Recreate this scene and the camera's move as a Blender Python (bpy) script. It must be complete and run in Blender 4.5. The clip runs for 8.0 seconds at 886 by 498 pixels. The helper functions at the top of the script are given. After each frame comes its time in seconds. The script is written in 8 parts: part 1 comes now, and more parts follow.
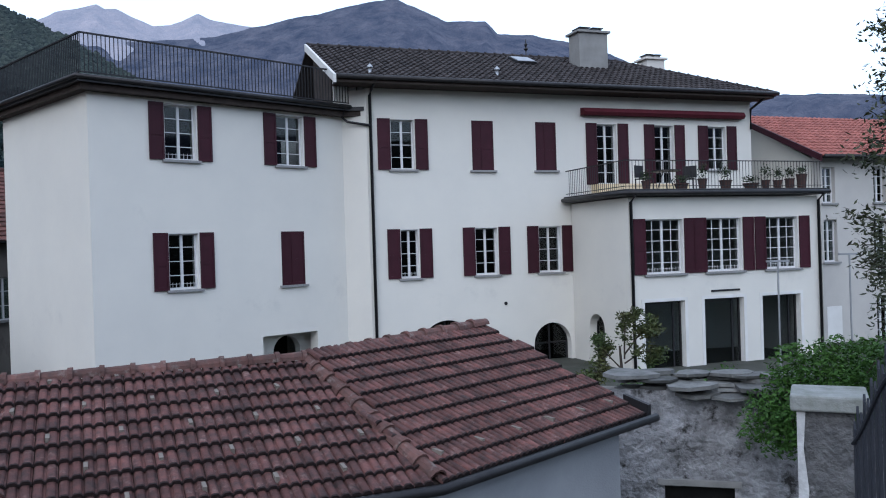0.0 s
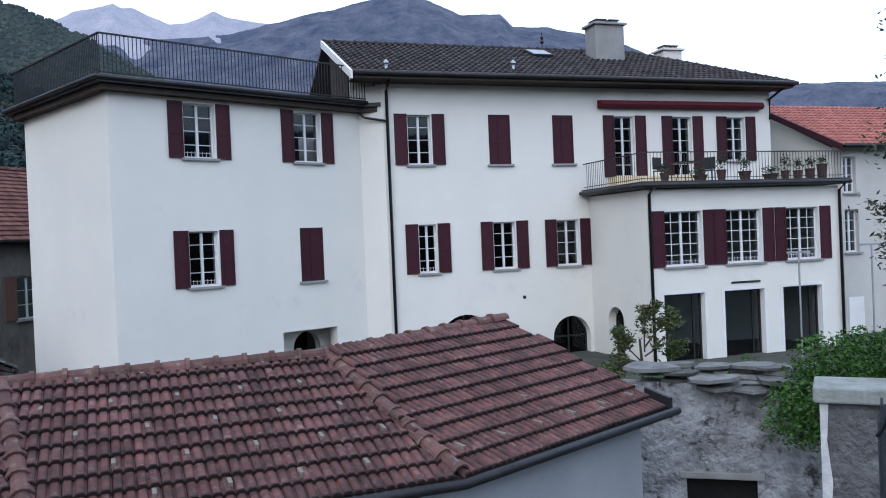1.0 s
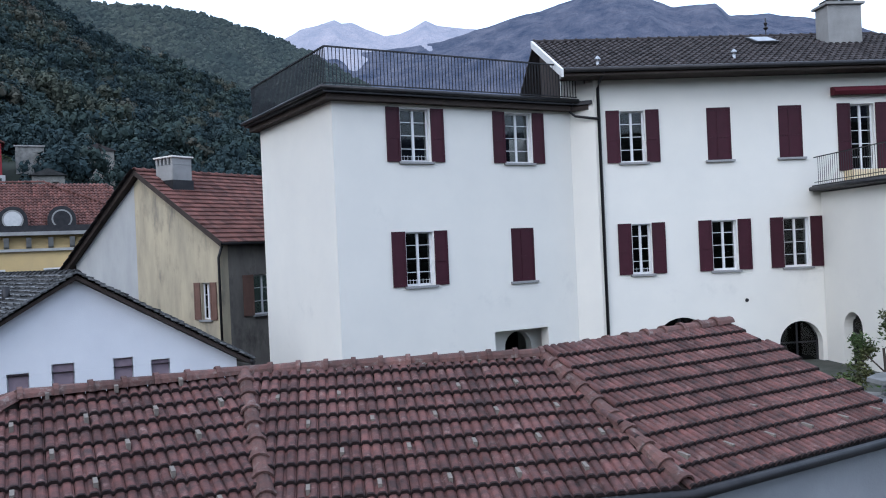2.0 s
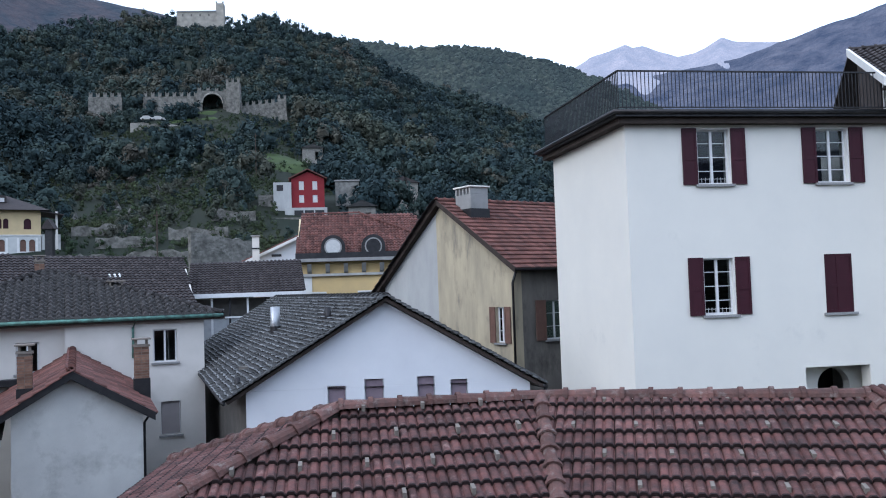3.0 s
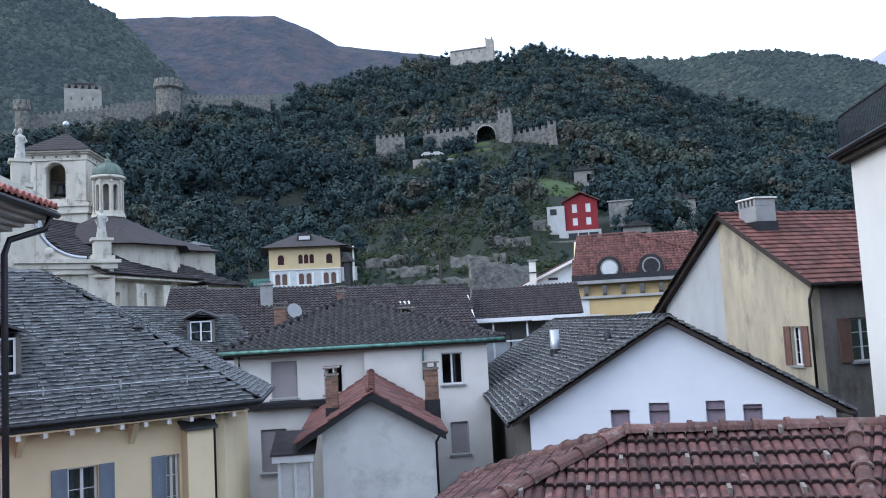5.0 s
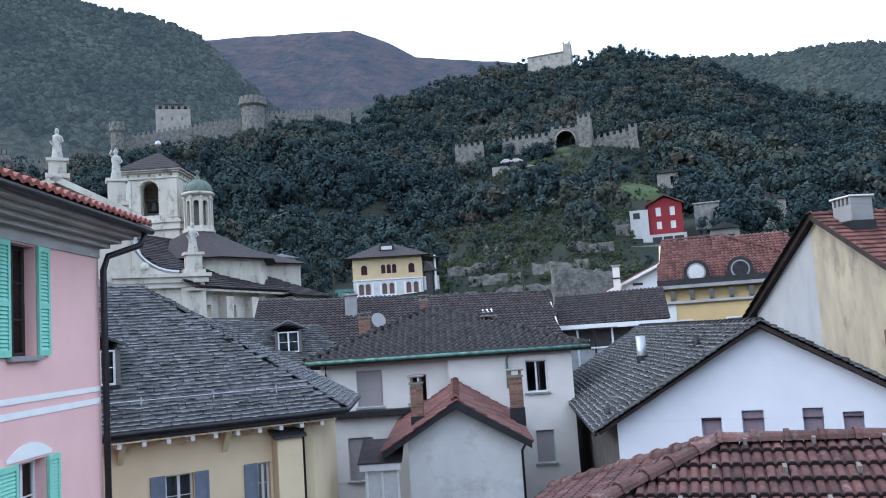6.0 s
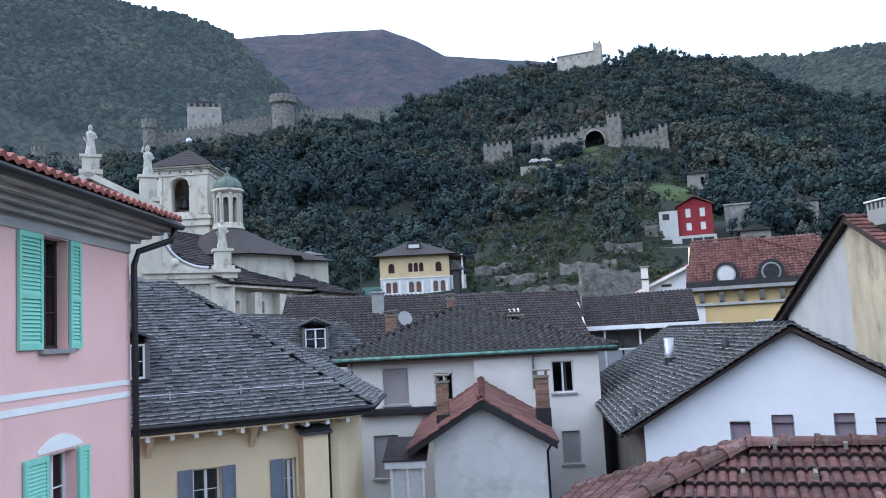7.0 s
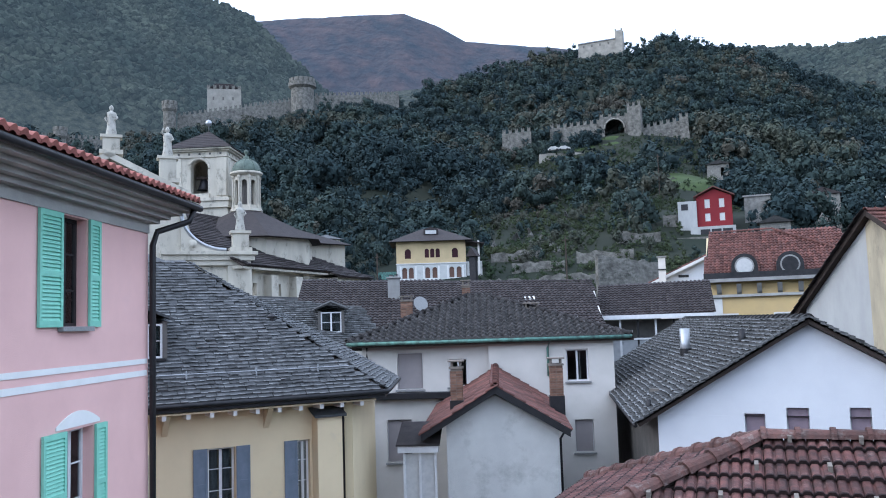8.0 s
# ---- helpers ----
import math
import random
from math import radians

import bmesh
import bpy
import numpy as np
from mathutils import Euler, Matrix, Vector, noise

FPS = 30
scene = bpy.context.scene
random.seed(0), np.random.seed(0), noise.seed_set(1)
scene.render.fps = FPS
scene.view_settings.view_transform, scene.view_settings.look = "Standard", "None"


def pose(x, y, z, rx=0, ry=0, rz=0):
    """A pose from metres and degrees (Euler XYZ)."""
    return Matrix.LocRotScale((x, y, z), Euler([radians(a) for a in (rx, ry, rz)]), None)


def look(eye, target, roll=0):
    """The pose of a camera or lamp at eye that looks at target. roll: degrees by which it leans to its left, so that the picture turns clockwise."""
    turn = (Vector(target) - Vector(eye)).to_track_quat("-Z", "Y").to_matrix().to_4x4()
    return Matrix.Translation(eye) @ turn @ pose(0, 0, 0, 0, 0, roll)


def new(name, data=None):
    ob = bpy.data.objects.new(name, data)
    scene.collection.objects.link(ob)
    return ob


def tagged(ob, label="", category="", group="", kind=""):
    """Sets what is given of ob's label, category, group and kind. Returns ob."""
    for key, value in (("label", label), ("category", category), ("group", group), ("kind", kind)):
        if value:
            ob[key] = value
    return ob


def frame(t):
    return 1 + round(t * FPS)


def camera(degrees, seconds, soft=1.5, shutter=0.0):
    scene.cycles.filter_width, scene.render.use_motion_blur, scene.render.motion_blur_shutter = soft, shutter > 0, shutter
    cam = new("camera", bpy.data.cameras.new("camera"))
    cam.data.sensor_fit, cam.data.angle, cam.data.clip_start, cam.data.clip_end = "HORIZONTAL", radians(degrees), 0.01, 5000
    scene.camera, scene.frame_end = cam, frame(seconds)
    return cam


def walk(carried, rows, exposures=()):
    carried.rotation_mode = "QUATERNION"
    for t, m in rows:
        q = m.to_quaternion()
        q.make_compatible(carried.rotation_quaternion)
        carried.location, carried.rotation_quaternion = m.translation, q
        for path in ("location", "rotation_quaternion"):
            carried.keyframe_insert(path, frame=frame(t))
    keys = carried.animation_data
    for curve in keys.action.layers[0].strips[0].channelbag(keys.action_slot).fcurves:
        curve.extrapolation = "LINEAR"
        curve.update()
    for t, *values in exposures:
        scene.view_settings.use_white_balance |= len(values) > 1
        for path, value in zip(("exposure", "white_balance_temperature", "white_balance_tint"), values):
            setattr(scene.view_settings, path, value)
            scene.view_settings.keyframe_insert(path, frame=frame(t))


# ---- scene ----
cam = camera(55.88, 8.0, soft=1.05)
PATH = [
    (0.0, 0.000, 0.000, 9.000, -0.000, -0.210, 1.763),
    (0.5, -0.008, -0.012, 9.006, -1.459, -0.803, 1.858),
    (1.0, -0.030, -0.035, 9.018, 1.175, -0.571, 2.405),
    (1.2, -0.039, -0.001, 9.021, 2.894, -0.600, 2.518),
    (2.3, -0.181, 0.060, 9.001, 21.834, 0.862, 2.356),
    (2.5, -0.194, 0.060, 9.002, 26.324, 1.516, 2.172),
    (3.0, -0.227, 0.072, 9.003, 35.055, 2.658, 1.903),
    (3.5, -0.264, 0.075, 8.997, 41.931, 3.023, 2.158),
    (4.0, -0.282, 0.089, 9.000, 45.890, 4.053, 2.166),
    (4.5, -0.327, 0.126, 9.010, 50.235, 4.697, 2.632),
    (5.0, -0.274, 0.070, 8.995, 53.889, 5.032, 3.064),
    (5.2, -0.270, 0.064, 9.000, 55.142, 5.539, 3.929),
    (6.3, -0.296, 0.080, 9.000, 60.579, 5.751, 3.514),
    (6.5, -0.303, 0.086, 8.991, 60.898, 5.752, 3.589),
    (7.0, -0.306, 0.081, 8.994, 61.356, 5.947, 2.960),
    (7.5, -0.318, 0.092, 8.993, 61.743, 5.661, 2.609),
    (8.0, -0.308, 0.081, 8.987, 62.389, 5.044, 1.787),
]
walk(cam, [(t, pose(x, y, z, 90 + pitch, roll, yaw)) for t, x, y, z, yaw, pitch, roll in PATH], [(0.0, 1.0, 5600, 7), (0.5, 1.07, 5600, 7), (1.0, 1.25, 5600, 7), (2.5, 1.4, 5600, 7), (3.5, 1.55, 5600, 7), (4.0, 1.7, 5600, 7), (5.0, 1.75, 5600, 7), (6.5, 1.8, 5600, 7), (8.0, 1.8, 5600, 7)])

# ---- light: open evening sky, the sun behind the ridge; a broad glow from the west ----
world = bpy.data.worlds.new("evening_sky")
scene.world = world
world.use_nodes = True
wn = world.node_tree.nodes
wl = world.node_tree.links
sky = wn.new("ShaderNodeTexSky")
sky.sky_type = "NISHITA"
sky.sun_disc = False
sky.sun_elevation = radians(35)
sky.sun_rotation = radians(202)
sky.air_density, sky.dust_density, sky.ozone_density = 1.0, 1.5, 1.0
veil = wn.new("ShaderNodeMix")      # thin high cloud whitens the whole dome
veil.data_type = "RGBA"
veil.inputs["Factor"].default_value = 0.6
veil.inputs["B"].default_value = (5.0, 5.1, 5.5, 1)
wl.new(sky.outputs[0], veil.inputs["A"])
wl.new(veil.outputs["Result"], wn["Background"].inputs[0])
wn["Background"].inputs[1].default_value = 0.15
sun_data = bpy.data.lights.new("sun", "SUN")
sun_data.energy, sun_data.angle, sun_data.color = 0.3, radians(70), (1.0, 0.95, 0.9)
sun = new("sun", sun_data)
sun.matrix_world = look((-25, -62, 50), (0, 0, 0))

# ---- small helpers ----
rnd = random.Random(7)


class Mb:
    """Collects points and faces of one mesh."""

    def __init__(self):
        self.v, self.f = [], []

    def add(self, vs, fs):
        n = len(self.v)
        self.v += [tuple(p) for p in vs]
        self.f += [tuple(i + n for i in q) for q in fs]
        return self

    def box(self, x0, x1, y0, y1, z0, z1):
        return self.add([(x0, y0, z0), (x1, y0, z0), (x1, y1, z0), (x0, y1, z0), (x0, y0, z1), (x1, y0, z1), (x1, y1, z1), (x0, y1, z1)],
                        [(0, 3, 2, 1), (4, 5, 6, 7), (0, 1, 5, 4), (1, 2, 6, 5), (2, 3, 7, 6), (3, 0, 4, 7)])

    def quad(self, a, b, c, d):
        return self.add([a, b, c, d], [(0, 1, 2, 3)])

    def prism(self, pts, d):
        """A polygon of 3D points, pushed along the vector d."""
        n, d = len(pts), Vector(d)
        vs = [Vector(p) for p in pts] + [Vector(p) + d for p in pts]
        return self.add(vs, [tuple(range(n))[::-1], tuple(range(n, 2 * n))] + [(i, (i + 1) % n, n + (i + 1) % n, n + i) for i in range(n)])

    def tube(self, path, r, sides=8, r1=None):
        path = [Vector(p) for p in path]
        r1 = r if r1 is None else r1
        rings = []
        for i, p in enumerate(path):
            d = (path[min(i + 1, len(path) - 1)] - path[max(i - 1, 0)]).normalized()
            a = d.orthogonal().normalized() if abs(d.z) > 0.9 else d.cross(Vector((0, 0, 1))).normalized()
            b = d.cross(a)
            k = r + (r1 - r) * i / max(1, len(path) - 1)
            rings.append([p + a * k * math.cos(t) + b * k * math.sin(t) for t in (2 * math.pi * j / sides for j in range(sides))])
        vs = [q for ring in rings for q in ring]
        fs = [(i * sides + j, i * sides + (j + 1) % sides, (i + 1) * sides + (j + 1) % sides, (i + 1) * sides + j) for i in range(len(path) - 1) for j in range(sides)]
        fs += [tuple(range(sides))[::-1], tuple(range((len(path) - 1) * sides, len(path) * sides))]
        return self.add(vs, fs)

    def lathe(self, prof, c=(0, 0, 0), sides=16):
        """prof: radius and height, from the bottom up."""
        vs = [(c[0] + r * math.cos(2 * math.pi * j / sides), c[1] + r * math.sin(2 * math.pi * j / sides), c[2] + z) for r, z in prof for j in range(sides)]
        n = len(prof)
        fs = [(i * sides + j, i * sides + (j + 1) % sides, (i + 1) * sides + (j + 1) % sides, (i + 1) * sides + j) for i in range(n - 1) for j in range(sides)]
        return self.add(vs, fs + [tuple(range(sides))[::-1], tuple(range((n - 1) * sides, n * sides))])

    def mesh(self, name="mesh"):
        me = bpy.data.meshes.new(name)
        me.from_pydata(self.v, [], self.f)
        me.update()
        return me


WORLD_OF = {}


def thing(name, m, label, category, group="", kind=""):
    """A top-level thing: an empty at its base."""
    ob = new(name)
    ob.matrix_world = m
    ob.empty_display_size = 0.2
    WORLD_OF[ob] = m.copy()
    return tagged(ob, label, category, group, kind)


def part(name, mb, mat, parent, label="", at=None, smooth=False, bevel=0.0, kind=""):
    """One mesh under a thing or a part; at: its pose in the world (by default the parent's)."""
    if isinstance(mb, Mb):
        me = mb.mesh(name)
        me.materials.append(mat)
        if smooth:
            me.shade_smooth()
    else:
        me = mb
    ob = new(name, me)
    at = WORLD_OF[parent] if at is None else at
    WORLD_OF[ob] = at.copy()
    ob.parent = parent
    ob.matrix_local = WORLD_OF[parent].inverted() @ at
    if bevel:
        b = ob.modifiers.new("bevel", "BEVEL")
        b.width, b.segments, b.limit_method = bevel, 2, "ANGLE"
    return tagged(ob, label, kind=kind)


def solid(name, mb, mat, label, category="", kind="", m=None, group="", smooth=False):
    """A top-level thing of one mesh."""
    me = mb.mesh(name)
    me.materials.append(mat)
    if smooth:
        me.shade_smooth()
    ob = new(name, me)
    m = Matrix.Identity(4) if m is None else m
    ob.matrix_world = m
    WORLD_OF[ob] = m.copy()
    return tagged(ob, label, category, group, kind)


def side(x, y, z, az):
    """The frame of a wall: x along it, -y out of it, z up."""
    return Matrix.Translation((x, y, z)) @ Matrix.Rotation(radians(az), 4, "Z")


def wall_mesh(mb, x0, x1, z0, z1, holes=(), th=0.35, arches=()):
    """A wall with its front at y = 0 and through openings (x0, x1, z0, z1); arches: openings with a round head that springs at the fifth number."""
    every = list(holes) + [a[:4] for a in arches]
    xs = sorted({x0, x1, *(h[0] for h in every), *(h[1] for h in every)})
    zs = sorted({z0, z1, *(h[2] for h in every), *(h[3] for h in every)})
    inside = lambda x, z: any(h[0] < x < h[1] and h[2] < z < h[3] for h in every)
    for a, b in zip(xs, xs[1:]):
        for c, d in zip(zs, zs[1:]):
            if not inside((a + b) / 2, (c + d) / 2):
                mb.quad((a, 0, c), (b, 0, c), (b, 0, d), (a, 0, d))
                mb.quad((b, th, c), (a, th, c), (a, th, d), (b, th, d))
    for a, b, c, d in every:
        mb.quad((a, 0, c), (a, th, c), (a, th, d), (a, 0, d))
        mb.quad((b, th, c), (b, 0, c), (b, 0, d), (b, th, d))
        mb.quad((a, th, c), (a, 0, c), (b, 0, c), (b, th, c))
        mb.quad((a, 0, d), (a, th, d), (b, th, d), (b, 0, d))
    for a, b, c, d, s in arches:
        m, r, k = (a + b) / 2, (b - a) / 2, (d - s)
        arc = [(m - r * math.cos(math.pi * i / 14), s + k * math.sin(math.pi * i / 14)) for i in range(15)]
        for i in range(14):
            (p, q), (u, w) = arc[i], arc[i + 1]
            mb.quad((p, 0.002, q), (u, 0.002, w), (u, 0.002, d), (p, 0.002, d))
            mb.quad((u, 0.002, w), (p, 0.002, q), (p, th, q), (u, th, w))
    mb.quad((x0, 0, z1), (x1, 0, z1), (x1, th, z1), (x0, th, z1))
    mb.quad((x0, th, z0), (x0, 0, z0), (x0, 0, z1), (x0, th, z1))
    mb.quad((x1, 0, z0), (x1, th, z0), (x1, th, z1), (x1, 0, z1))
    return mb

# ---- materials ----
def material(name, base, vary=(), rough=0.8, scale=3.0, bump=0.3, bump_scale=40.0, metal=0.0, per="", per_amount=0.35, streak=0.0, spec=0.2, stain=None, stain_at=(0.5, 0.7), stain_scale=0.6, bump_dist=0.02):
    """A surface: a base colour, a second one by large noise, fine grain, stains with their own colour, relief."""
    mat = bpy.data.materials.new(name)
    mat.use_nodes = True
    n, l = mat.node_tree.nodes, mat.node_tree.links
    bsdf = n["Principled BSDF"]
    bsdf.inputs["Roughness"].default_value = rough
    bsdf.inputs["Metallic"].default_value = metal
    bsdf.inputs["Specular IOR Level"].default_value = spec
    co = n.new("ShaderNodeTexCoord")
    big = n.new("ShaderNodeTexNoise")
    big.inputs["Scale"].default_value, big.inputs["Detail"].default_value, big.inputs["Roughness"].default_value = scale, 6, 0.62
    src = co.outputs["Object"]
    if per == "object":
        info = n.new("ShaderNodeObjectInfo")
        add = n.new("ShaderNodeVectorMath")
        sc = n.new("ShaderNodeMath")
        sc.operation, sc.inputs[1].default_value = "MULTIPLY", 37.0
        l.new(info.outputs["Random"], sc.inputs[0])
        l.new(co.outputs["Object"], add.inputs[0])
        l.new(sc.outputs[0], add.inputs[1])
        src = add.outputs[0]
    if streak:
        mp = n.new("ShaderNodeMapping")
        mp.inputs["Scale"].default_value = (1, 1, streak)
        l.new(src, mp.inputs[0])
        l.new(mp.outputs[0], big.inputs["Vector"])
    else:
        l.new(src, big.inputs["Vector"])
    ramp = n.new("ShaderNodeMapRange")
    ramp.inputs[1].default_value, ramp.inputs[2].default_value = 0.32, 0.68
    l.new(big.outputs["Fac"], ramp.inputs[0])
    mix = n.new("ShaderNodeMix")
    mix.data_type = "RGBA"
    mix.inputs["A"].default_value = (*base, 1)
    mix.inputs["B"].default_value = (*(vary or [c * 0.85 for c in base]), 1)
    l.new(ramp.outputs[0], mix.inputs["Factor"])
    out = mix.outputs["Result"]
    if stain:
        st = n.new("ShaderNodeTexNoise")
        st.inputs["Scale"].default_value, st.inputs["Detail"].default_value = stain_scale, 8
        st.inputs["Roughness"].default_value = 0.7
        if streak:
            ms = n.new("ShaderNodeMapping")
            ms.inputs["Scale"].default_value = (1, 1, min(1.0, streak * 1.6))
            l.new(src, ms.inputs[0])
            l.new(ms.outputs[0], st.inputs["Vector"])
        else:
            l.new(src, st.inputs["Vector"])
        sr = n.new("ShaderNodeMapRange")
        sr.inputs[1].default_value, sr.inputs[2].default_value = stain_at
        l.new(st.outputs["Fac"], sr.inputs[0])
        m2 = n.new("ShaderNodeMix")
        m2.data_type = "RGBA"
        m2.inputs["B"].default_value = (*stain, 1)
        l.new(out, m2.inputs["A"])
        l.new(sr.outputs[0], m2.inputs["Factor"])
        out = m2.outputs["Result"]
    if per:
        if per == "object":
            rnd_out = info.outputs["Random"]
        else:
            rnd_out = n.new("ShaderNodeNewGeometry").outputs["Random Per Island"]
        hv = n.new("ShaderNodeHueSaturation")
        mr = n.new("ShaderNodeMapRange")
        mr.inputs[3].default_value, mr.inputs[4].default_value = 1 - per_amount, 1 + per_amount
        l.new(rnd_out, mr.inputs[0])
        l.new(mr.outputs[0], hv.inputs["Value"])
        l.new(out, hv.inputs["Color"])
        out = hv.outputs[0]
    l.new(out, bsdf.inputs["Base Color"])
    if bump:
        fine = n.new("ShaderNodeTexNoise")
        fine.inputs["Scale"].default_value, fine.inputs["Detail"].default_value = bump_scale, 5
        l.new(src, fine.inputs["Vector"])
        bp = n.new("ShaderNodeBump")
        bp.inputs["Strength"].default_value, bp.inputs["Distance"].default_value = bump, bump_dist
        l.new(fine.outputs["Fac"], bp.inputs["Height"])
        l.new(bp.outputs[0], bsdf.inputs["Normal"])
    return mat


def glass_material(name, tint=(0.02, 0.024, 0.03)):
    mat = bpy.data.materials.new(name)
    mat.use_nodes = True
    n, l = mat.node_tree.nodes, mat.node_tree.links
    n.remove(n["Principled BSDF"])
    gl, tr, mx, fr = n.new("ShaderNodeBsdfGlossy"), n.new("ShaderNodeBsdfTransparent"), n.new("ShaderNodeMixShader"), n.new("ShaderNodeFresnel")
    gl.inputs["Roughness"].default_value = 0.03
    tr.inputs["Color"].default_value = (0.6, 0.64, 0.66, 1)
    fr.inputs["IOR"].default_value = 1.38
    l.new(fr.outputs[0], mx.inputs[0])
    l.new(tr.outputs[0], mx.inputs[1])
    l.new(gl.outputs[0], mx.inputs[2])
    l.new(mx.outputs[0], n["Material Output"].inputs[0])
    return mat


WHITE = material("white_stucco", (0.70, 0.675, 0.62), (0.65, 0.63, 0.585), 0.9, 0.5, 0.25, 60, stain=(0.5, 0.49, 0.47), stain_at=(0.6, 0.85), stain_scale=0.35)
# front of the wing, a darker tone than its white end wall
WING = material("grey_wing_stucco", (0.52, 0.50, 0.47), (0.45, 0.43, 0.41), 0.92, 0.6, 0.3, 50, stain=(0.34, 0.33, 0.31), stain_at=(0.58, 0.8), stain_scale=0.5)
WHITE_GABLE = material("white_gable_stucco", (0.62, 0.63, 0.66), (0.55, 0.56, 0.60), 0.9, 0.5, 0.3, 50, stain=(0.5, 0.5, 0.5), stain_at=(0.62, 0.9), stain_scale=0.5)
CREAM = material("cream_stucco", (0.72, 0.60, 0.395), (0.65, 0.535, 0.35), 0.9, 0.6, 0.25, 60, stain=(0.5, 0.45, 0.36), stain_at=(0.6, 0.85))
PINK = material("pink_stucco", (0.78, 0.50, 0.465), (0.71, 0.45, 0.42), 0.9, 0.9, 0.2, 70, stain=(0.70, 0.46, 0.45), stain_at=(0.55, 0.85))
TRIM = material("pale_trim_paint", (0.72, 0.71, 0.69), (0.62, 0.61, 0.59), 0.7, 1.2, 0.15, 50)
BAND = material("white_band_paint", (0.80, 0.80, 0.78), (0.73, 0.73, 0.71), 0.8, 2.0, 0.15, 60)
GREY_STUCCO = material("grey_stucco", (0.56, 0.56, 0.54), (0.46, 0.46, 0.45), 0.92, 0.8, 0.4, 40, stain=(0.27, 0.27, 0.26), stain_at=(0.53, 0.76), stain_scale=0.6)
PALE_STUCCO = material("pale_stucco", (0.66, 0.62, 0.58), (0.57, 0.54, 0.5), 0.92, 0.7, 0.35, 40, stain=(0.36, 0.33, 0.3), stain_at=(0.62, 0.88), stain_scale=0.5)
STAINED = material("stained_yellow_stucco", (0.47, 0.40, 0.28), (0.30, 0.265, 0.20), 0.95, 1.6, 0.5, 30, streak=0.22, stain=(0.13, 0.122, 0.11), stain_at=(0.52, 0.76), stain_scale=1.4)
DARK_STREAKED = material("dark_streaked_stucco", (0.22, 0.20, 0.175), (0.12, 0.11, 0.10), 0.95, 1.2, 0.5, 30, streak=0.3, stain=(0.06, 0.055, 0.05), stain_at=(0.52, 0.7), stain_scale=0.9)
BARE = material("bare_cement_render", (0.42, 0.42, 0.41), (0.33, 0.33, 0.33), 0.95, 0.9, 0.4, 30, streak=0.4)
OLD_RENDER = material("weathered_cottage_render", (0.26, 0.255, 0.24), (0.12, 0.12, 0.11), 0.95, 1.0, 0.5, 10)
# for dark walls, and painted shade inside arches, holes and slots
DARK_WALL = material("dark_wall_and_shade", (0.10, 0.095, 0.09), (0.15, 0.14, 0.13), 0.95, 1.5, 0.5, 25)
OCHRE = material("ochre_stucco", (0.60, 0.44, 0.21), (0.52, 0.385, 0.2), 0.9, 0.8, 0.3, 40, stain=(0.5, 0.38, 0.2), stain_at=(0.6, 0.85))
PALE_YELLOW = material("pale_yellow_stucco", (0.58, 0.45, 0.26), (0.5, 0.39, 0.23), 0.9, 0.8, 0.3, 40)
RED_HOUSE = material("red_stucco", (0.20, 0.026, 0.032), (0.17, 0.022, 0.027), 0.85, 0.8, 0.2, 40)
MAROON = material("maroon_paint", (0.046, 0.011, 0.019), (0.036, 0.009, 0.015), 0.5, 3.0, 0.15, 60, per="object", per_amount=0.15)
MINT = material("mint_paint", (0.28, 0.62, 0.48), (0.23, 0.54, 0.42), 0.55, 4.0, 0.15, 60)
SLATE_PAINT = material("blue_grey_paint", (0.17, 0.20, 0.25), (0.13, 0.16, 0.20), 0.6, 4.0, 0.15, 60)
BROWN_PAINT = material("brown_paint", (0.16, 0.09, 0.07), (0.12, 0.07, 0.055), 0.6, 4.0, 0.2, 50)
FRAME = material("white_window_paint", (0.66, 0.66, 0.67), (0.58, 0.58, 0.59), 0.45, 5.0, 0.1, 80)
SILL = material("granite_sill", (0.22, 0.22, 0.22), (0.3, 0.3, 0.3), 0.7, 30.0, 0.2, 120)
METAL = material("dark_sheet_metal", (0.028, 0.028, 0.031), (0.045, 0.043, 0.045), 0.45, 3.0, 0.1, 30, metal=0.5)
ZINC = material("zinc_sheet", (0.42, 0.43, 0.45), (0.34, 0.35, 0.37), 0.42, 3.0, 0.1, 20, metal=0.7)
VERDIGRIS = material("weathered_copper", (0.16, 0.33, 0.28), (0.07, 0.1, 0.09), 0.6, 4.0, 0.2, 30, metal=0.3)
COPPER_DOME = material("green_copper_dome", (0.15, 0.19, 0.155), (0.07, 0.09, 0.08), 0.6, 2.0, 0.2, 20)
TILE_RED = material("red_clay_tile", (0.150, 0.066, 0.058), (0.050, 0.034, 0.033), 0.8, 7.0, 0.5, 60, per="object", per_amount=0.3, stain=(0.23, 0.15, 0.135), stain_at=(0.56, 0.74), stain_scale=6.0)
TILE_RED_FAR = material("red_clay_tiles", (0.15, 0.062, 0.05), (0.085, 0.045, 0.04), 0.8, 3.0, 0.4, 40, per="island", per_amount=0.35)
TILE_FRESH = material("fresh_clay_tiles", (0.33, 0.125, 0.10), (0.27, 0.10, 0.085), 0.75, 3.0, 0.3, 40, per="island", per_amount=0.18)
TILE_DARK = material("brown_black_tiles", (0.032, 0.028, 0.029), (0.050, 0.042, 0.042), 0.82, 3.0, 0.4, 40, per="island", per_amount=0.35)
TILE_PAN = material("grey_pantiles", (0.036, 0.032, 0.032), (0.020, 0.018, 0.018), 0.8, 3.0, 0.4, 40, per="island", per_amount=0.4)
STONE_SLAB = material("stone_slabs", (0.052, 0.054, 0.058), (0.020, 0.021, 0.023), 0.6, 3.0, 0.6, 35, per="island", per_amount=0.38, spec=0.5)
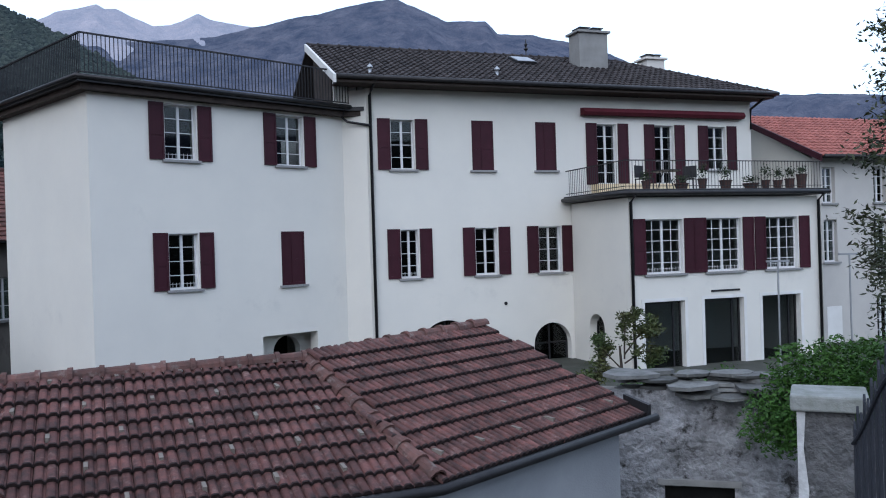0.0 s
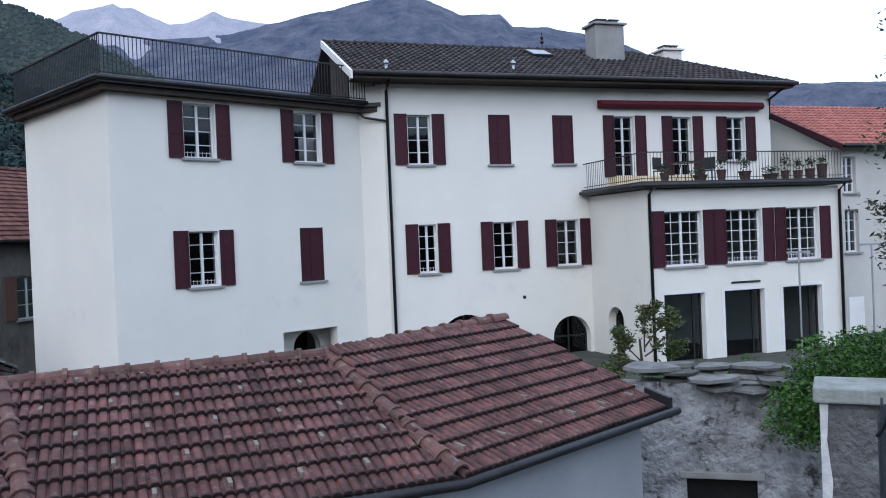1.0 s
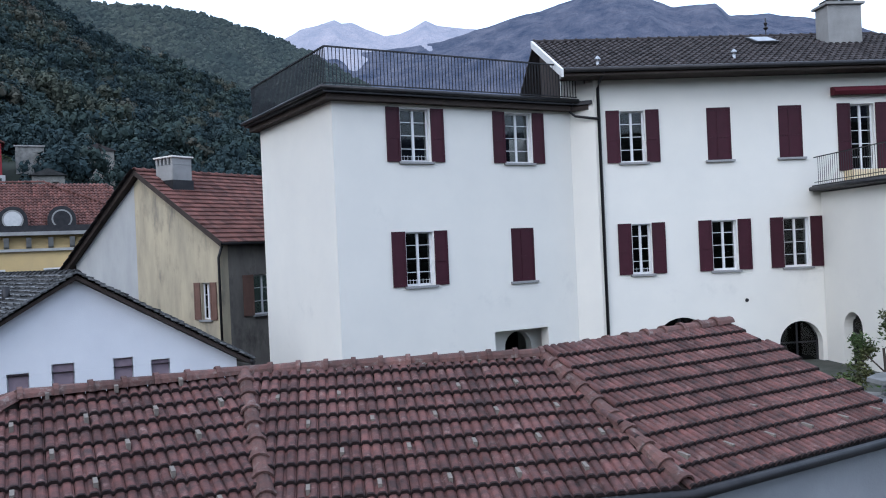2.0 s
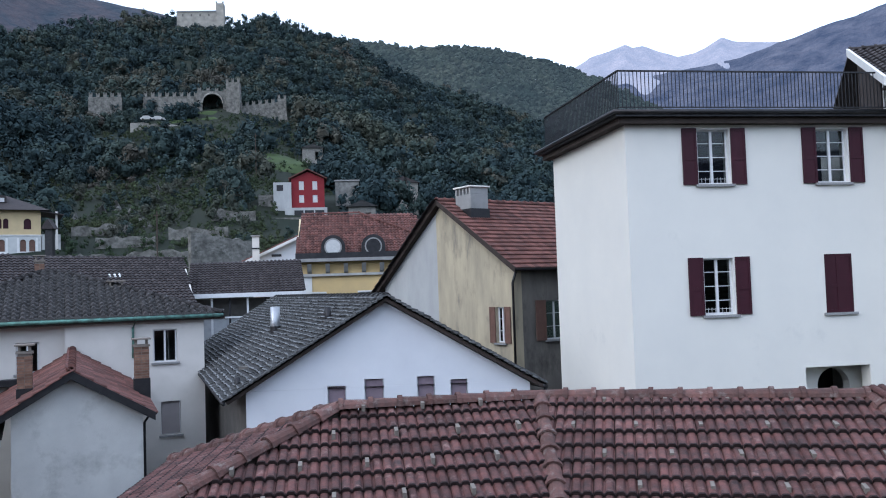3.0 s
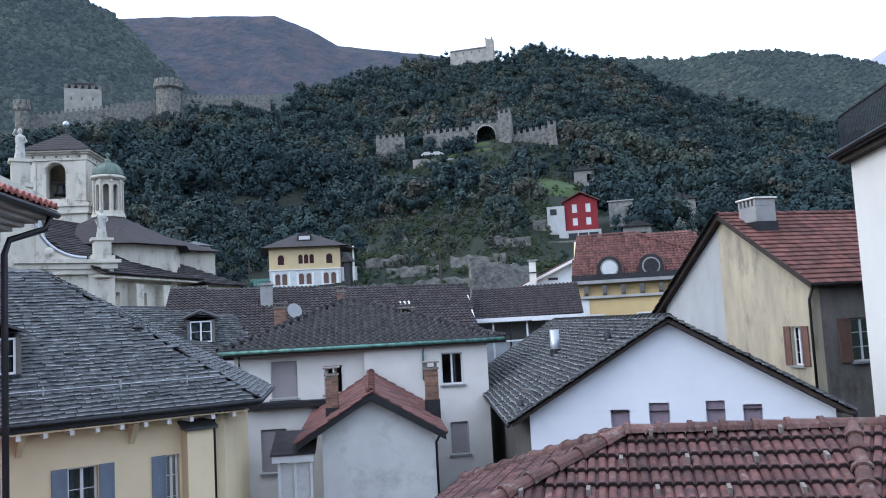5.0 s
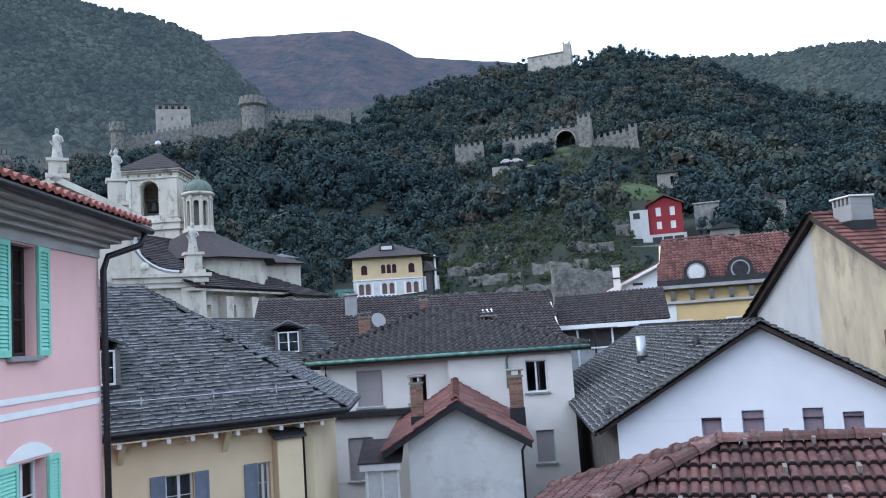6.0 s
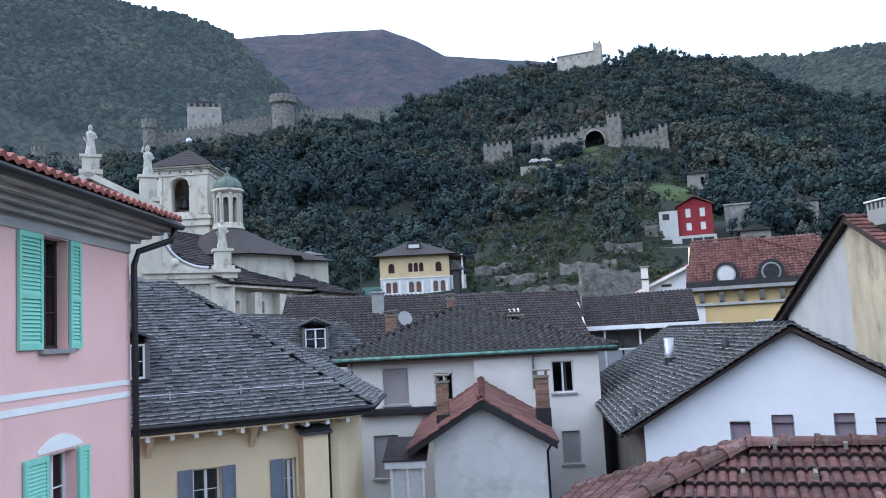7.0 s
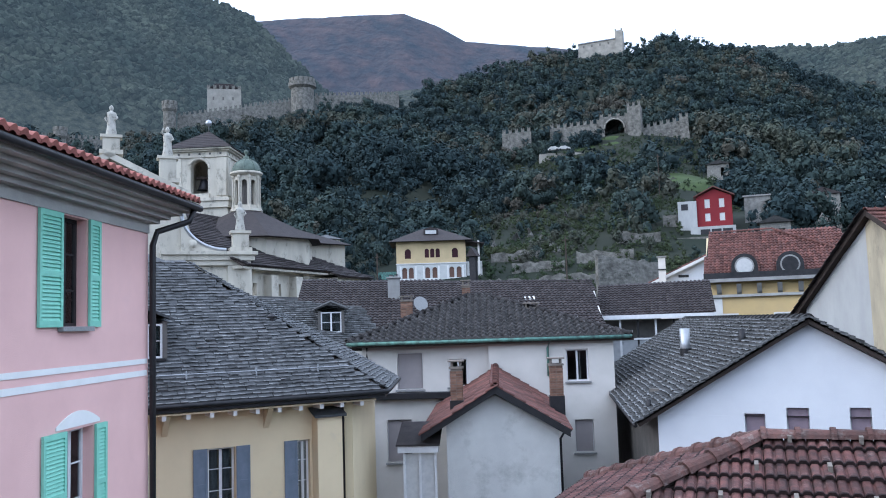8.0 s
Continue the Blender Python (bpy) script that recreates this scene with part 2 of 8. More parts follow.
STONE_SLAB_ONE = material("stone_slab", (0.052, 0.054, 0.058), (0.020, 0.021, 0.023), 0.6, 3.0, 0.6, 35, per="object", per_amount=0.38, spec=0.5)
# dark lip colour: lichen plus the shade under each row's overlap
TILE_EDGE = material("shaded_lichen_tile_edge", (0.034, 0.021, 0.020), (0.020, 0.015, 0.015), 0.9, 9.0, 0.6, 60)
SLAB_EDGE = material("pale_broken_slab_edge", (0.25, 0.255, 0.26), (0.035, 0.036, 0.037), 0.85, 4.0, 0.6, 40)
PAN_EDGE = material("lichen_pale_pantile_edge", (0.17, 0.16, 0.155), (0.06, 0.056, 0.055), 0.85, 5.0, 0.5, 40)
CASTLE_PALE = material("pale_castle_stone", (0.34, 0.32, 0.285), (0.21, 0.20, 0.18), 0.95, 0.35, 0.8, 3, bump_dist=0.3)
# cornice grey carries the shade below the eaves in its colour
CORNICE = material("shaded_cornice_stucco", (0.44, 0.43, 0.405), (0.32, 0.31, 0.295), 0.9, 1.5, 0.3, 40)
SLAB_BROWN_ONE = material("brown_gneiss_slab", (0.038, 0.037, 0.037), (0.016, 0.016, 0.016), 0.85, 3.0, 0.8, 30, per="object", per_amount=0.4, spec=0.4)
TILE_PAN_ONE = material("grey_pantile", (0.036, 0.032, 0.032), (0.020, 0.018, 0.018), 0.8, 3.0, 0.4, 40, per="object", per_amount=0.4)
RUBBLE = material("rubble_stone", (0.23, 0.22, 0.20), (0.14, 0.135, 0.125), 0.95, 2.0, 0.8, 12, stain=(0.36, 0.35, 0.32), stain_at=(0.55, 0.75), stain_scale=1.2)
CASTLE = material("castle_stone", (0.23, 0.22, 0.20), (0.085, 0.082, 0.074), 0.95, 0.8, 0.9, 2, stain=(0.05, 0.052, 0.045), stain_at=(0.52, 0.7), stain_scale=0.6, bump_dist=0.4)
PLASTERED_RUBBLE = material("patchy_plaster_wall", (0.42, 0.42, 0.44), (0.15, 0.15, 0.155), 0.95, 2.6, 1.0, 9, stain=(0.045, 0.043, 0.042), stain_at=(0.54, 0.64), stain_scale=2.4, bump_dist=0.10)
# blue-grey, well below the villa's white
OUTHOUSE_WALL = material("grey_outhouse_plaster", (0.36, 0.37, 0.39), (0.29, 0.30, 0.32), 0.92, 0.9, 0.3, 40, stain=(0.2, 0.2, 0.2), stain_at=(0.6, 0.85), stain_scale=0.8)
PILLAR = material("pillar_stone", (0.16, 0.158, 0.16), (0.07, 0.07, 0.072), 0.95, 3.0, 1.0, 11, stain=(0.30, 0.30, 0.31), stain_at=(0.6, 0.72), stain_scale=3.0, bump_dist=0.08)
# near-black: the darkness inside the wall opening is put into this colour
SHED_DARK = material("shed_opening_shade", (0.02, 0.02, 0.019), (0.013, 0.013, 0.013), 0.95, 2.0, 0.4, 20)
SLAB_BROWN = material("brown_gneiss_slabs", (0.038, 0.037, 0.037), (0.016, 0.016, 0.016), 0.85, 3.0, 0.8, 30, per="island", per_amount=0.4, spec=0.4)
FLAKED = material("flaked_white_plaster", (0.6, 0.6, 0.6), (0.4, 0.4, 0.4), 0.95, 5.0, 0.8, 14)
COPING = material("grey_gneiss", (0.19, 0.19, 0.185), (0.10, 0.102, 0.098), 0.9, 4.0, 0.9, 14, per="object", per_amount=0.35)
LEAF_POT = material("pot_plant_leaves", (0.030, 0.050, 0.020), (0.045, 0.06, 0.03), 0.6, 3.0, 0, per="island", per_amount=0.5)
CAPSTONE = material("mossy_capstone", (0.30, 0.31, 0.30), (0.2, 0.21, 0.19), 0.95, 5.0, 0.8, 25)
CHURCH = material("pale_church_stone", (0.60, 0.56, 0.475), (0.42, 0.385, 0.325), 0.92, 0.7, 0.4, 14, streak=0.35, stain=(0.13, 0.125, 0.11), stain_at=(0.53, 0.72), stain_scale=1.3)
STATUE = material("statue_stone", (0.52, 0.50, 0.45), (0.36, 0.345, 0.31), 0.9, 3.0, 0.6, 9, stain=(0.15, 0.145, 0.13), stain_at=(0.55, 0.72), stain_scale=3.0, bump_dist=0.08)
BRICK = material("clay_brick", (0.25, 0.15, 0.105), (0.15, 0.09, 0.07), 0.9, 8.0, 0.5, 50, per="object", per_amount=0.35)
MORTAR = material("chimney_mortar", (0.22, 0.19, 0.165), (0.16, 0.14, 0.12), 0.95, 6.0, 0.5, 40)
CONCRETE = material("chimney_cement", (0.30, 0.295, 0.285), (0.22, 0.215, 0.21), 0.95, 1.5, 0.4, 25, stain=(0.14, 0.135, 0.13), stain_at=(0.6, 0.85))
WOOD_DARK = material("dark_timber", (0.055, 0.042, 0.036), (0.035, 0.027, 0.024), 0.8, 4.0, 0.4, 30)
# dimness of the rooms behind the glass is put into this colour
INTERIOR = material("darkened_room_plaster", (0.045, 0.042, 0.04), (0.032, 0.03, 0.03), 0.95, 1.0, 0.1, 20)
CURTAIN = material("white_curtain", (0.55, 0.54, 0.53), (0.45, 0.45, 0.45), 0.9, 6.0, 0.2, 12)
BLIND = material("lowered_roller_blind", (0.30, 0.27, 0.27), (0.26, 0.235, 0.24), 0.7, 2.0, 0.2, 30)
MAUVE = material("mauve_shutter_paint", (0.22, 0.17, 0.20), (0.18, 0.14, 0.165), 0.7, 4.0, 0.2, 40)
GRASS = material("grass_slope", (0.052, 0.078, 0.026), (0.034, 0.050, 0.022), 0.95, 0.15, 0.6, 1.5)
EARTH = material("wooded_ground", (0.014, 0.021, 0.015), (0.022, 0.025, 0.017), 0.98, 0.05, 0.8, 0.6)
COURT = material("court_paving", (0.075, 0.075, 0.066), (0.045, 0.05, 0.038), 0.95, 1.5, 0.4, 20)
ROCK = material("grey_crag", (0.15, 0.145, 0.135), (0.022, 0.026, 0.020), 0.95, 0.5, 1.0, 1.5)
# leaf colours of the woods are paler and bluer, standing for air haze
LEAF_WOOD = material("hazed_wood_leaves", (0.030, 0.048, 0.049), (0.048, 0.064, 0.055), 0.9, 0.04, 0, per="island", per_amount=0.22, spec=0.1)
LEAF_WOOD_DARK = material("hazed_dark_leaves", (0.021, 0.035, 0.040), (0.034, 0.050, 0.050), 0.9, 0.04, 0, per="island", per_amount=0.22, spec=0.1)
LEAF_WOOD_TURN = material("hazed_turning_leaves", (0.054, 0.068, 0.052), (0.074, 0.066, 0.056), 0.9, 0.03, 0, per="island", per_amount=0.22, spec=0.1)
LEAF_SHRUB = material("shrub_leaves", (0.055, 0.12, 0.022), (0.035, 0.085, 0.018), 0.55, 2.0, 0, per="island", per_amount=0.4)
LEAF_TREE = material("autumn_leaves", (0.045, 0.080, 0.026), (0.080, 0.075, 0.032), 0.6, 1.5, 0, per="island", per_amount=0.4)
BARK = material("bark", (0.075, 0.06, 0.05), (0.05, 0.04, 0.034), 0.95, 6.0, 0.7, 30)
GATE = material("grey_blue_gate_paint", (0.050, 0.054, 0.066), (0.04, 0.043, 0.053), 0.55, 4.0, 0.2, 40, metal=0.3)
PLANTER = material("clay_planter", (0.095, 0.05, 0.042), (0.05, 0.04, 0.038), 0.85, 6.0, 0.3, 40)
AWNING = material("maroon_awning_cloth", (0.10, 0.018, 0.028), (0.08, 0.015, 0.022), 0.85, 4.0, 0.2, 60)
PANE = glass_material("window_glass")


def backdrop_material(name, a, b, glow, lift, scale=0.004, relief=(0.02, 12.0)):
    """Very far mountains: weak colour, with the haze of the air put in as emission."""
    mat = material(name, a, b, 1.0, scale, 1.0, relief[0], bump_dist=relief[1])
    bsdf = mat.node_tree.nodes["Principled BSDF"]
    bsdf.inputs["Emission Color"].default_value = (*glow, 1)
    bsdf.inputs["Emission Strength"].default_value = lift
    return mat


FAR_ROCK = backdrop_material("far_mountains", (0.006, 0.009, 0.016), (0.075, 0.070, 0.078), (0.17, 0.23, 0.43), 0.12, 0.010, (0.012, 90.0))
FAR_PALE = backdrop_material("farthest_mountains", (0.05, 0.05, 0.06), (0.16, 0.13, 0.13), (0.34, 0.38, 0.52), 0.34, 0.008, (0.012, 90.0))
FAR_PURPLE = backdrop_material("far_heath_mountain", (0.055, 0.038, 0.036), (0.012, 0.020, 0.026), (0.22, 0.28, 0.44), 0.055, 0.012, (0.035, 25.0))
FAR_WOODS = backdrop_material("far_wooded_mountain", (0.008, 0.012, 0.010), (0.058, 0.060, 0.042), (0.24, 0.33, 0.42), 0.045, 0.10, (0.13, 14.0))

# ---- ground, hill and mountains ----
def lerp_table(table, x):
    if x <= table[0][0]:
        return table[0][1]
    for (a, b), (c, d) in zip(table, table[1:]):
        if x <= c:
            return b + (d - b) * (x - a) / (c - a)
    return table[-1][1]


# bearing from north (degrees, west negative) and height angle of the crest
HILL = [(-180, 9), (-120, 11), (-90, 11.6), (-85, 10.9), (-81.5, 12.0), (-80, 12.7), (-75, 13.6), (-72.4, 14.0), (-70, 14.4), (-65, 15.1), (-62, 15.6), (-58, 16.6), (-54, 17.5), (-50, 17.6), (-46, 17.5), (-42, 16.4), (-40, 15.6), (-38, 14.3), (-35, 12.9), (-31, 11.4), (-27, 9.6), (-20, 7), (-5, 3.5), (40, 3), (60, 5), (180, 9)]
RISE = [(0, -0.8), (92, -0.07), (104, 0.0), (138, 0.16), (158, 0.29), (200, 0.42), (300, 0.66), (420, 0.86), (520, 1.0)]


CREST_AT = [(-180, 370), (-67, 372), (-58, 500), (-56, 520), (180, 520)]


def hill_height(x, y):
    r, az = math.hypot(x, y), math.degrees(math.atan2(x, y))
    if r < 92:
        return 0.0
    e = lerp_table(HILL, az)
    far = lerp_table(CREST_AT, az)
    if r > far:
        top = 9 + far * math.tan(radians(e))
        return top * max(0.55, 1 - (r - far) / 700)
    z = 9 + r * math.tan(radians(e * lerp_table(RISE, r if r < 158 else 158 + (r - 158) * 362 / (far - 158))))
    z += 5.0 * min(1, (r - 92) / 80) * noise.fractal((x * 0.018, y * 0.018, 1.3), 0.9, 2.1, 4)
    return max(0.0, z * min(1.0, (r - 92) / 12))


def polar_sheet(azs, radii, height):
    mb = Mb()
    n = len(radii)
    for a in azs:
        for r in radii:
            x, y = r * math.sin(radians(a)), r * math.cos(radians(a))
            mb.v.append((x, y, height(x, y, r, a)))
    for i in range(len(azs) - 1):
        for j in range(n - 1):
            mb.f.append((i * n + j, (i + 1) * n + j, (i + 1) * n + j + 1, i * n + j + 1))
    return mb


azs = [-180 + 4 * i for i in range(20)] + [-100 + 0.8 * i for i in range(100)] + [-20 + 4 * i for i in range(51)]
radii = [0.01, 20, 50, 80, 92, 98, 104, 112, 120, 130, 140, 150, 160, 170, 185, 200, 220, 240, 260, 280, 300, 325, 350, 380, 410, 440, 480, 520, 560, 640, 760, 1000]
solid("ground", polar_sheet(azs, radii, lambda x, y, r, a: hill_height(x, y)), EARTH, "earth under the town rising to a wooded hillside", "ground", "structure", smooth=True)


def crest(name, table, r, mat, label, rough, low=0.0):
    """One far mountain ridge round the valley."""
    a0, a1 = table[0][0], table[-1][0]
    steps = int((a1 - a0) / 0.16)
    az = [a0 + (a1 - a0) * i / steps for i in range(steps + 1)]
    rr = [r * k for k in [0.66 + 0.0155 * i for i in range(22)] + [1.0, 1.06, 1.15]]

    def height(x, y, d, a):
        k = (d / r - 0.66) / 0.34
        e = lerp_table(table, a)
        top = 9 + r * math.tan(radians(e))
        if k > 1:
            return top * (1 - 0.9 * (k - 1))
        n = 0.55 - 0.7 * abs(noise.fractal((x / r * 13, y / r * 13, 4.0), 0.75, 2.2, 6))
        g = noise.fractal((x / r * 9, y / r * 9, 9.0), 0.8, 2.0, 4)
        z = low + (top - low) * k ** 0.85
        return z + r * rough * (n + 0.8 * g) * min(1, 4 * k) * min(1.0, (1 - k) * 3) + r * rough * 0.22 * (n - 0.3)

    solid(name, polar_sheet(az, rr, height), mat, label, "mountain", "structure", smooth=True)
    return height


MID = [(-75, 15), (-55, 16.6), (-45, 17.2), (-41.4, 16.8), (-38.7, 16.55), (-36.8, 16.15), (-34.4, 16.29), (-31, 15.9), (-28, 15.1), (-25.5, 14.2), (-23.4, 13.3), (-21, 11.8), (-15, 9), (-5, 5)]
LEFT = [(-140, 22), (-100, 27), (-89.7, 24.7), (-85.8, 23.1), (-81.6, 21.9), (-78.4, 21.5), (-75.8, 20.8), (-74.7, 20.2), (-72.8, 18.4), (-70.6, 16.3), (-66, 13), (-60, 9)]
PURPLE = [(-110, 20), (-90, 21), (-78.4, 21), (-74.7, 20.2), (-69.7, 20.65), (-64.5, 20.8), (-62.2, 20), (-60.2, 18.9), (-54.3, 18.2), (-52.4, 17.9), (-44.9, 16.2), (-36, 14)]
PALE = [(-60, 12), (-35, 13), (-27, 13.9), (-25.7, 14.3), (-24.4, 15), (-23.2, 15.25), (-22.1, 15.6), (-21.6, 15.35), (-20.9, 15.4), (-18.7, 14.5), (-17.7, 14.6), (-16.9, 14.9), (-15.9, 15.4), (-15.2, 15.1), (-14.1, 14.9), (-12.3, 14.65), (-10, 14.2), (-4, 12)]
FAR = [(-60, 9), (-30, 11.5), (-27, 12.6), (-24.5, 13.3), (-21, 13.5), (-18.5, 13.6), (-15.5, 13.9), (-13.6, 14.3), (-12.3, 14.65), (-11.6, 14.75), (-10.4, 15.1), (-8.1, 15.6), (-6.2, 16.05), (-4.7, 16.3), (-2.7, 16.5), (-0.8, 15.7), (0.7, 14.95), (3.4, 14.9), (4.2, 14), (6.5, 13.9), (8.7, 13.3), (11.7, 12.3), (16, 10), (21.5, 8.85), (24.5, 8.74), (28.2, 8.2), (60, 7.5), (140, 8)]
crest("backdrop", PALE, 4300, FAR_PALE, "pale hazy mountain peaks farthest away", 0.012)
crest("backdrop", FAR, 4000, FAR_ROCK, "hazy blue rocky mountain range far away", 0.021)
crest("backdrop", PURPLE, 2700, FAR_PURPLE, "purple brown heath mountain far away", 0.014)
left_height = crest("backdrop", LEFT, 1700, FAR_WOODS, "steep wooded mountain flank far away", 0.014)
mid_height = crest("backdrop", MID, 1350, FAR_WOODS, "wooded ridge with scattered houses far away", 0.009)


# ---- roofs ----
def tile_form(kind, w, l, h):
    """Points (u, v, n) and faces of one tile; v runs up the slope."""
    if kind == "pressed":
        prof = [(0.0, 0.0), (0.05, 0.7), (0.12, 1.0), (0.31, 1.0), (0.38, 0.7), (0.43, 0.0), (0.52, 0.0), (0.57, 0.7), (0.64, 1.0), (0.83, 1.0), (0.90, 0.7), (0.95, 0.0), (1.0, 0.0)]
    elif kind == "pan":
        prof = [(0.0, 0.0), (0.2, 0.75), (0.38, 1.0), (0.56, 0.75), (0.75, 0.1), (1.0, 0.0)]
    else:
        prof = [(0.0, 1.0), (1.0, 1.0)]
    lift, n = h * (1.5 if kind == "pressed" else 0.9), len(prof)
    top, k = l * 1.12, 0.1 if kind == "pressed" else 0.24 if kind == "slab" else 0.08
    rows = [(0, lift), (l * k, lift * (1 - k)), (top, 0)]
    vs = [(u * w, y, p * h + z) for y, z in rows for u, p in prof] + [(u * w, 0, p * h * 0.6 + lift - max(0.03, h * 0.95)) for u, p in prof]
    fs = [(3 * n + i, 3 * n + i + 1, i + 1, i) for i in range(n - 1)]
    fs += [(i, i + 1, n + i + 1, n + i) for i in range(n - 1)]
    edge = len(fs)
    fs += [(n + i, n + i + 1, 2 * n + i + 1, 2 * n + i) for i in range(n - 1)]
    fs += [(3 * n, 0, n), (3 * n, n, 2 * n), (3 * n - 1, n - 1 + n, 4 * n - 1), (2 * n - 1, n - 1, 4 * n - 1)]
    return np.array(vs), fs, edge


def in_poly(p, poly):
    x, y = p
    c = False
    for i in range(len(poly)):
        (a, b), (d, e) = poly[i - 1], poly[i]
        if (b > y) != (e > y) and x < (d - a) * (y - b) / (e - b) + a:
            c = not c
    return c


def cover(parent, poly, kind, mat, w, l, h, singles=0, single_mat=None, name="roof_tile", under=None, seed=1, edge_mat=None):
    """Lays rows of tiles or slabs on a flat polygon of world points; its first two points are the eave, left to right."""
    r = random.Random(seed)
    P = [Vector(p) for p in poly]
    u = (P[1] - P[0]).normalized()
    nrm = (P[1] - P[0]).cross(P[2] - P[0]).normalized()
    if nrm.z < 0:
        nrm = -nrm
    v = nrm.cross(u)
    if v.z < 0:
        v = -v
    flat = [((p - P[0]).dot(u), (p - P[0]).dot(v)) for p in P]
    lo_u, hi_u, hi_v = min(p[0] for p in flat), max(p[0] for p in flat), max(p[1] for p in flat)
    frame_m = Matrix((( u.x, v.x, nrm.x, P[0].x), (u.y, v.y, nrm.y, P[0].y), (u.z, v.z, nrm.z, P[0].z), (0, 0, 0, 1)))
    mb = Mb()
    mb.prism([(a, b, -0.015) for a, b in flat], (0, 0, -0.09))
    part("roof_deck", mb, under or WOOD_DARK, parent, "", at=frame_m)
    forms = {}
    vs, fs, rims, count = [], [], [], 0
    rows = int(hi_v / l) + 1
    for j in range(rows):
        x = lo_u - (0 if kind == "pressed" else r.random() * w * (0.5 if kind == "slab" else 0))
        y = j * l - 0.05
        while x < hi_u:
            ww = w * r.uniform(0.6, 1.5) if kind == "slab" else w
            if in_poly((x + ww / 2, max(0.02, y + l * 0.5)), flat):
                key = round(ww, 2) if kind == "slab" else 0
                if key not in forms:
                    forms[key] = tile_form(kind, ww * 0.97, l, h)
                tv, tf, rim = forms[key]
                jit = 0.006 if kind != "slab" else 0.010
                off = np.array((x, y + (r.uniform(-0.02, 0.02) if kind == "slab" else r.uniform(-0.004, 0.004)), r.uniform(0, jit)))
                if count < singles:
                    k = ("me", key)
                    if k not in forms:
                        me = bpy.data.meshes.new(name)
                        me.from_pydata(tv.tolist(), [], tf)
                        me.materials.append(single_mat or mat)
                        if edge_mat:
                            me.materials.append(edge_mat)
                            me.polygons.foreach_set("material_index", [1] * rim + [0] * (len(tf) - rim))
                        forms[k] = me
                    m = frame_m @ Matrix.Translation(off.tolist()) @ Matrix.Rotation(r.uniform(-0.012, 0.012), 4, "Z")
                    part(name, forms[k], None, parent, at=m)
                else:
                    base = len(vs)
                    q = tv + off
                    if kind == "slab":
                        q = q + np.array([[r.uniform(-0.01, 0.01), r.uniform(-0.022, 0.022), r.uniform(0, 0.014)] for _ in range(len(q))])
                    vs += q.tolist()
                    fs += [tuple(i + base for i in face) for face in tf]
                    rims += [1] * rim + [0] * (len(tf) - rim)
                count += 1
            x += ww
    if vs:
        me = bpy.data.meshes.new(name + "s")
        me.from_pydata(vs, [], fs)
        me.materials.append(mat)
        if edge_mat:
            me.materials.append(edge_mat)
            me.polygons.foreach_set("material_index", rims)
        part(name + "s", me, None, parent, at=frame_m, kind="stuff")
    return count


def caps(parent, path, mat, r=0.11, l=0.36, name="ridge_cap", joined=False, lift=0.05):
    """Half-round cap tiles along a line of points, each with a thicker collar; laid from the first point on."""
    def form():
        mb, sides = Mb(), 6
        ring = lambda y, k: [(k * math.cos(math.pi * i / sides), y, k * math.sin(math.pi * i / sides) - 0.02) for i in range(sides + 1)]
        rings = [ring(0, r * 1.22), ring(l * 0.16, r * 1.22), ring(l * 0.17, r * 1.02), ring(l * 1.08, r * 0.88)]
        vs = [p for q in rings for p in q] + [(x * 0.85, y, z * 0.85 - 0.01) for x, y, z in rings[0]]
        n = sides + 1
        mb.add(vs, [(k * n + i, k * n + i + 1, (k + 1) * n + i + 1, (k + 1) * n + i) for k in range(3) for i in range(sides)] + [(4 * n + i, 4 * n + i + 1, i + 1, i) for i in range(sides)])
        return mb
    me = None
    allmb = Mb()
    for a, b in zip(path, path[1:]):
        a, b = Vector(a), Vector(b)
        d = b - a
        cnt = max(1, round(d.length / l))
        d.normalize()
        x = d.cross(Vector((0, 0, 1))).normalized()
        z = x.cross(d)
        for i in range(cnt):
            p = a + d * ((b - a).length * i / cnt) + Vector((0, 0, lift))
            m = Matrix(((x.x, d.x, z.x, p.x), (x.y, d.y, z.y, p.y), (x.z, d.z, z.z, p.z), (0, 0, 0, 1)))
            m = m @ Matrix.Rotation(rnd.uniform(-0.03, 0.03), 4, "Y") @ Matrix.Rotation(rnd.uniform(-0.02, 0.02), 4, "Z")
            if joined:
                q = form()
                allmb.add([m @ Vector(v) for v in q.v], q.f)
            else:
                if me is None:
                    me = form().mesh(name)
                    me.materials.append(mat)
                part(name, me, None, parent, at=m)
    if joined:
        part(name + "s", allmb, mat, parent, at=Matrix.Identity(4), kind="stuff")


# ---- windows ----
CACHE = {}


def cached(key, make, mat):
    if key not in CACHE:
        me = make().mesh(key[0])
        me.materials.append(mat)
        CACHE[key] = me
    return CACHE[key]


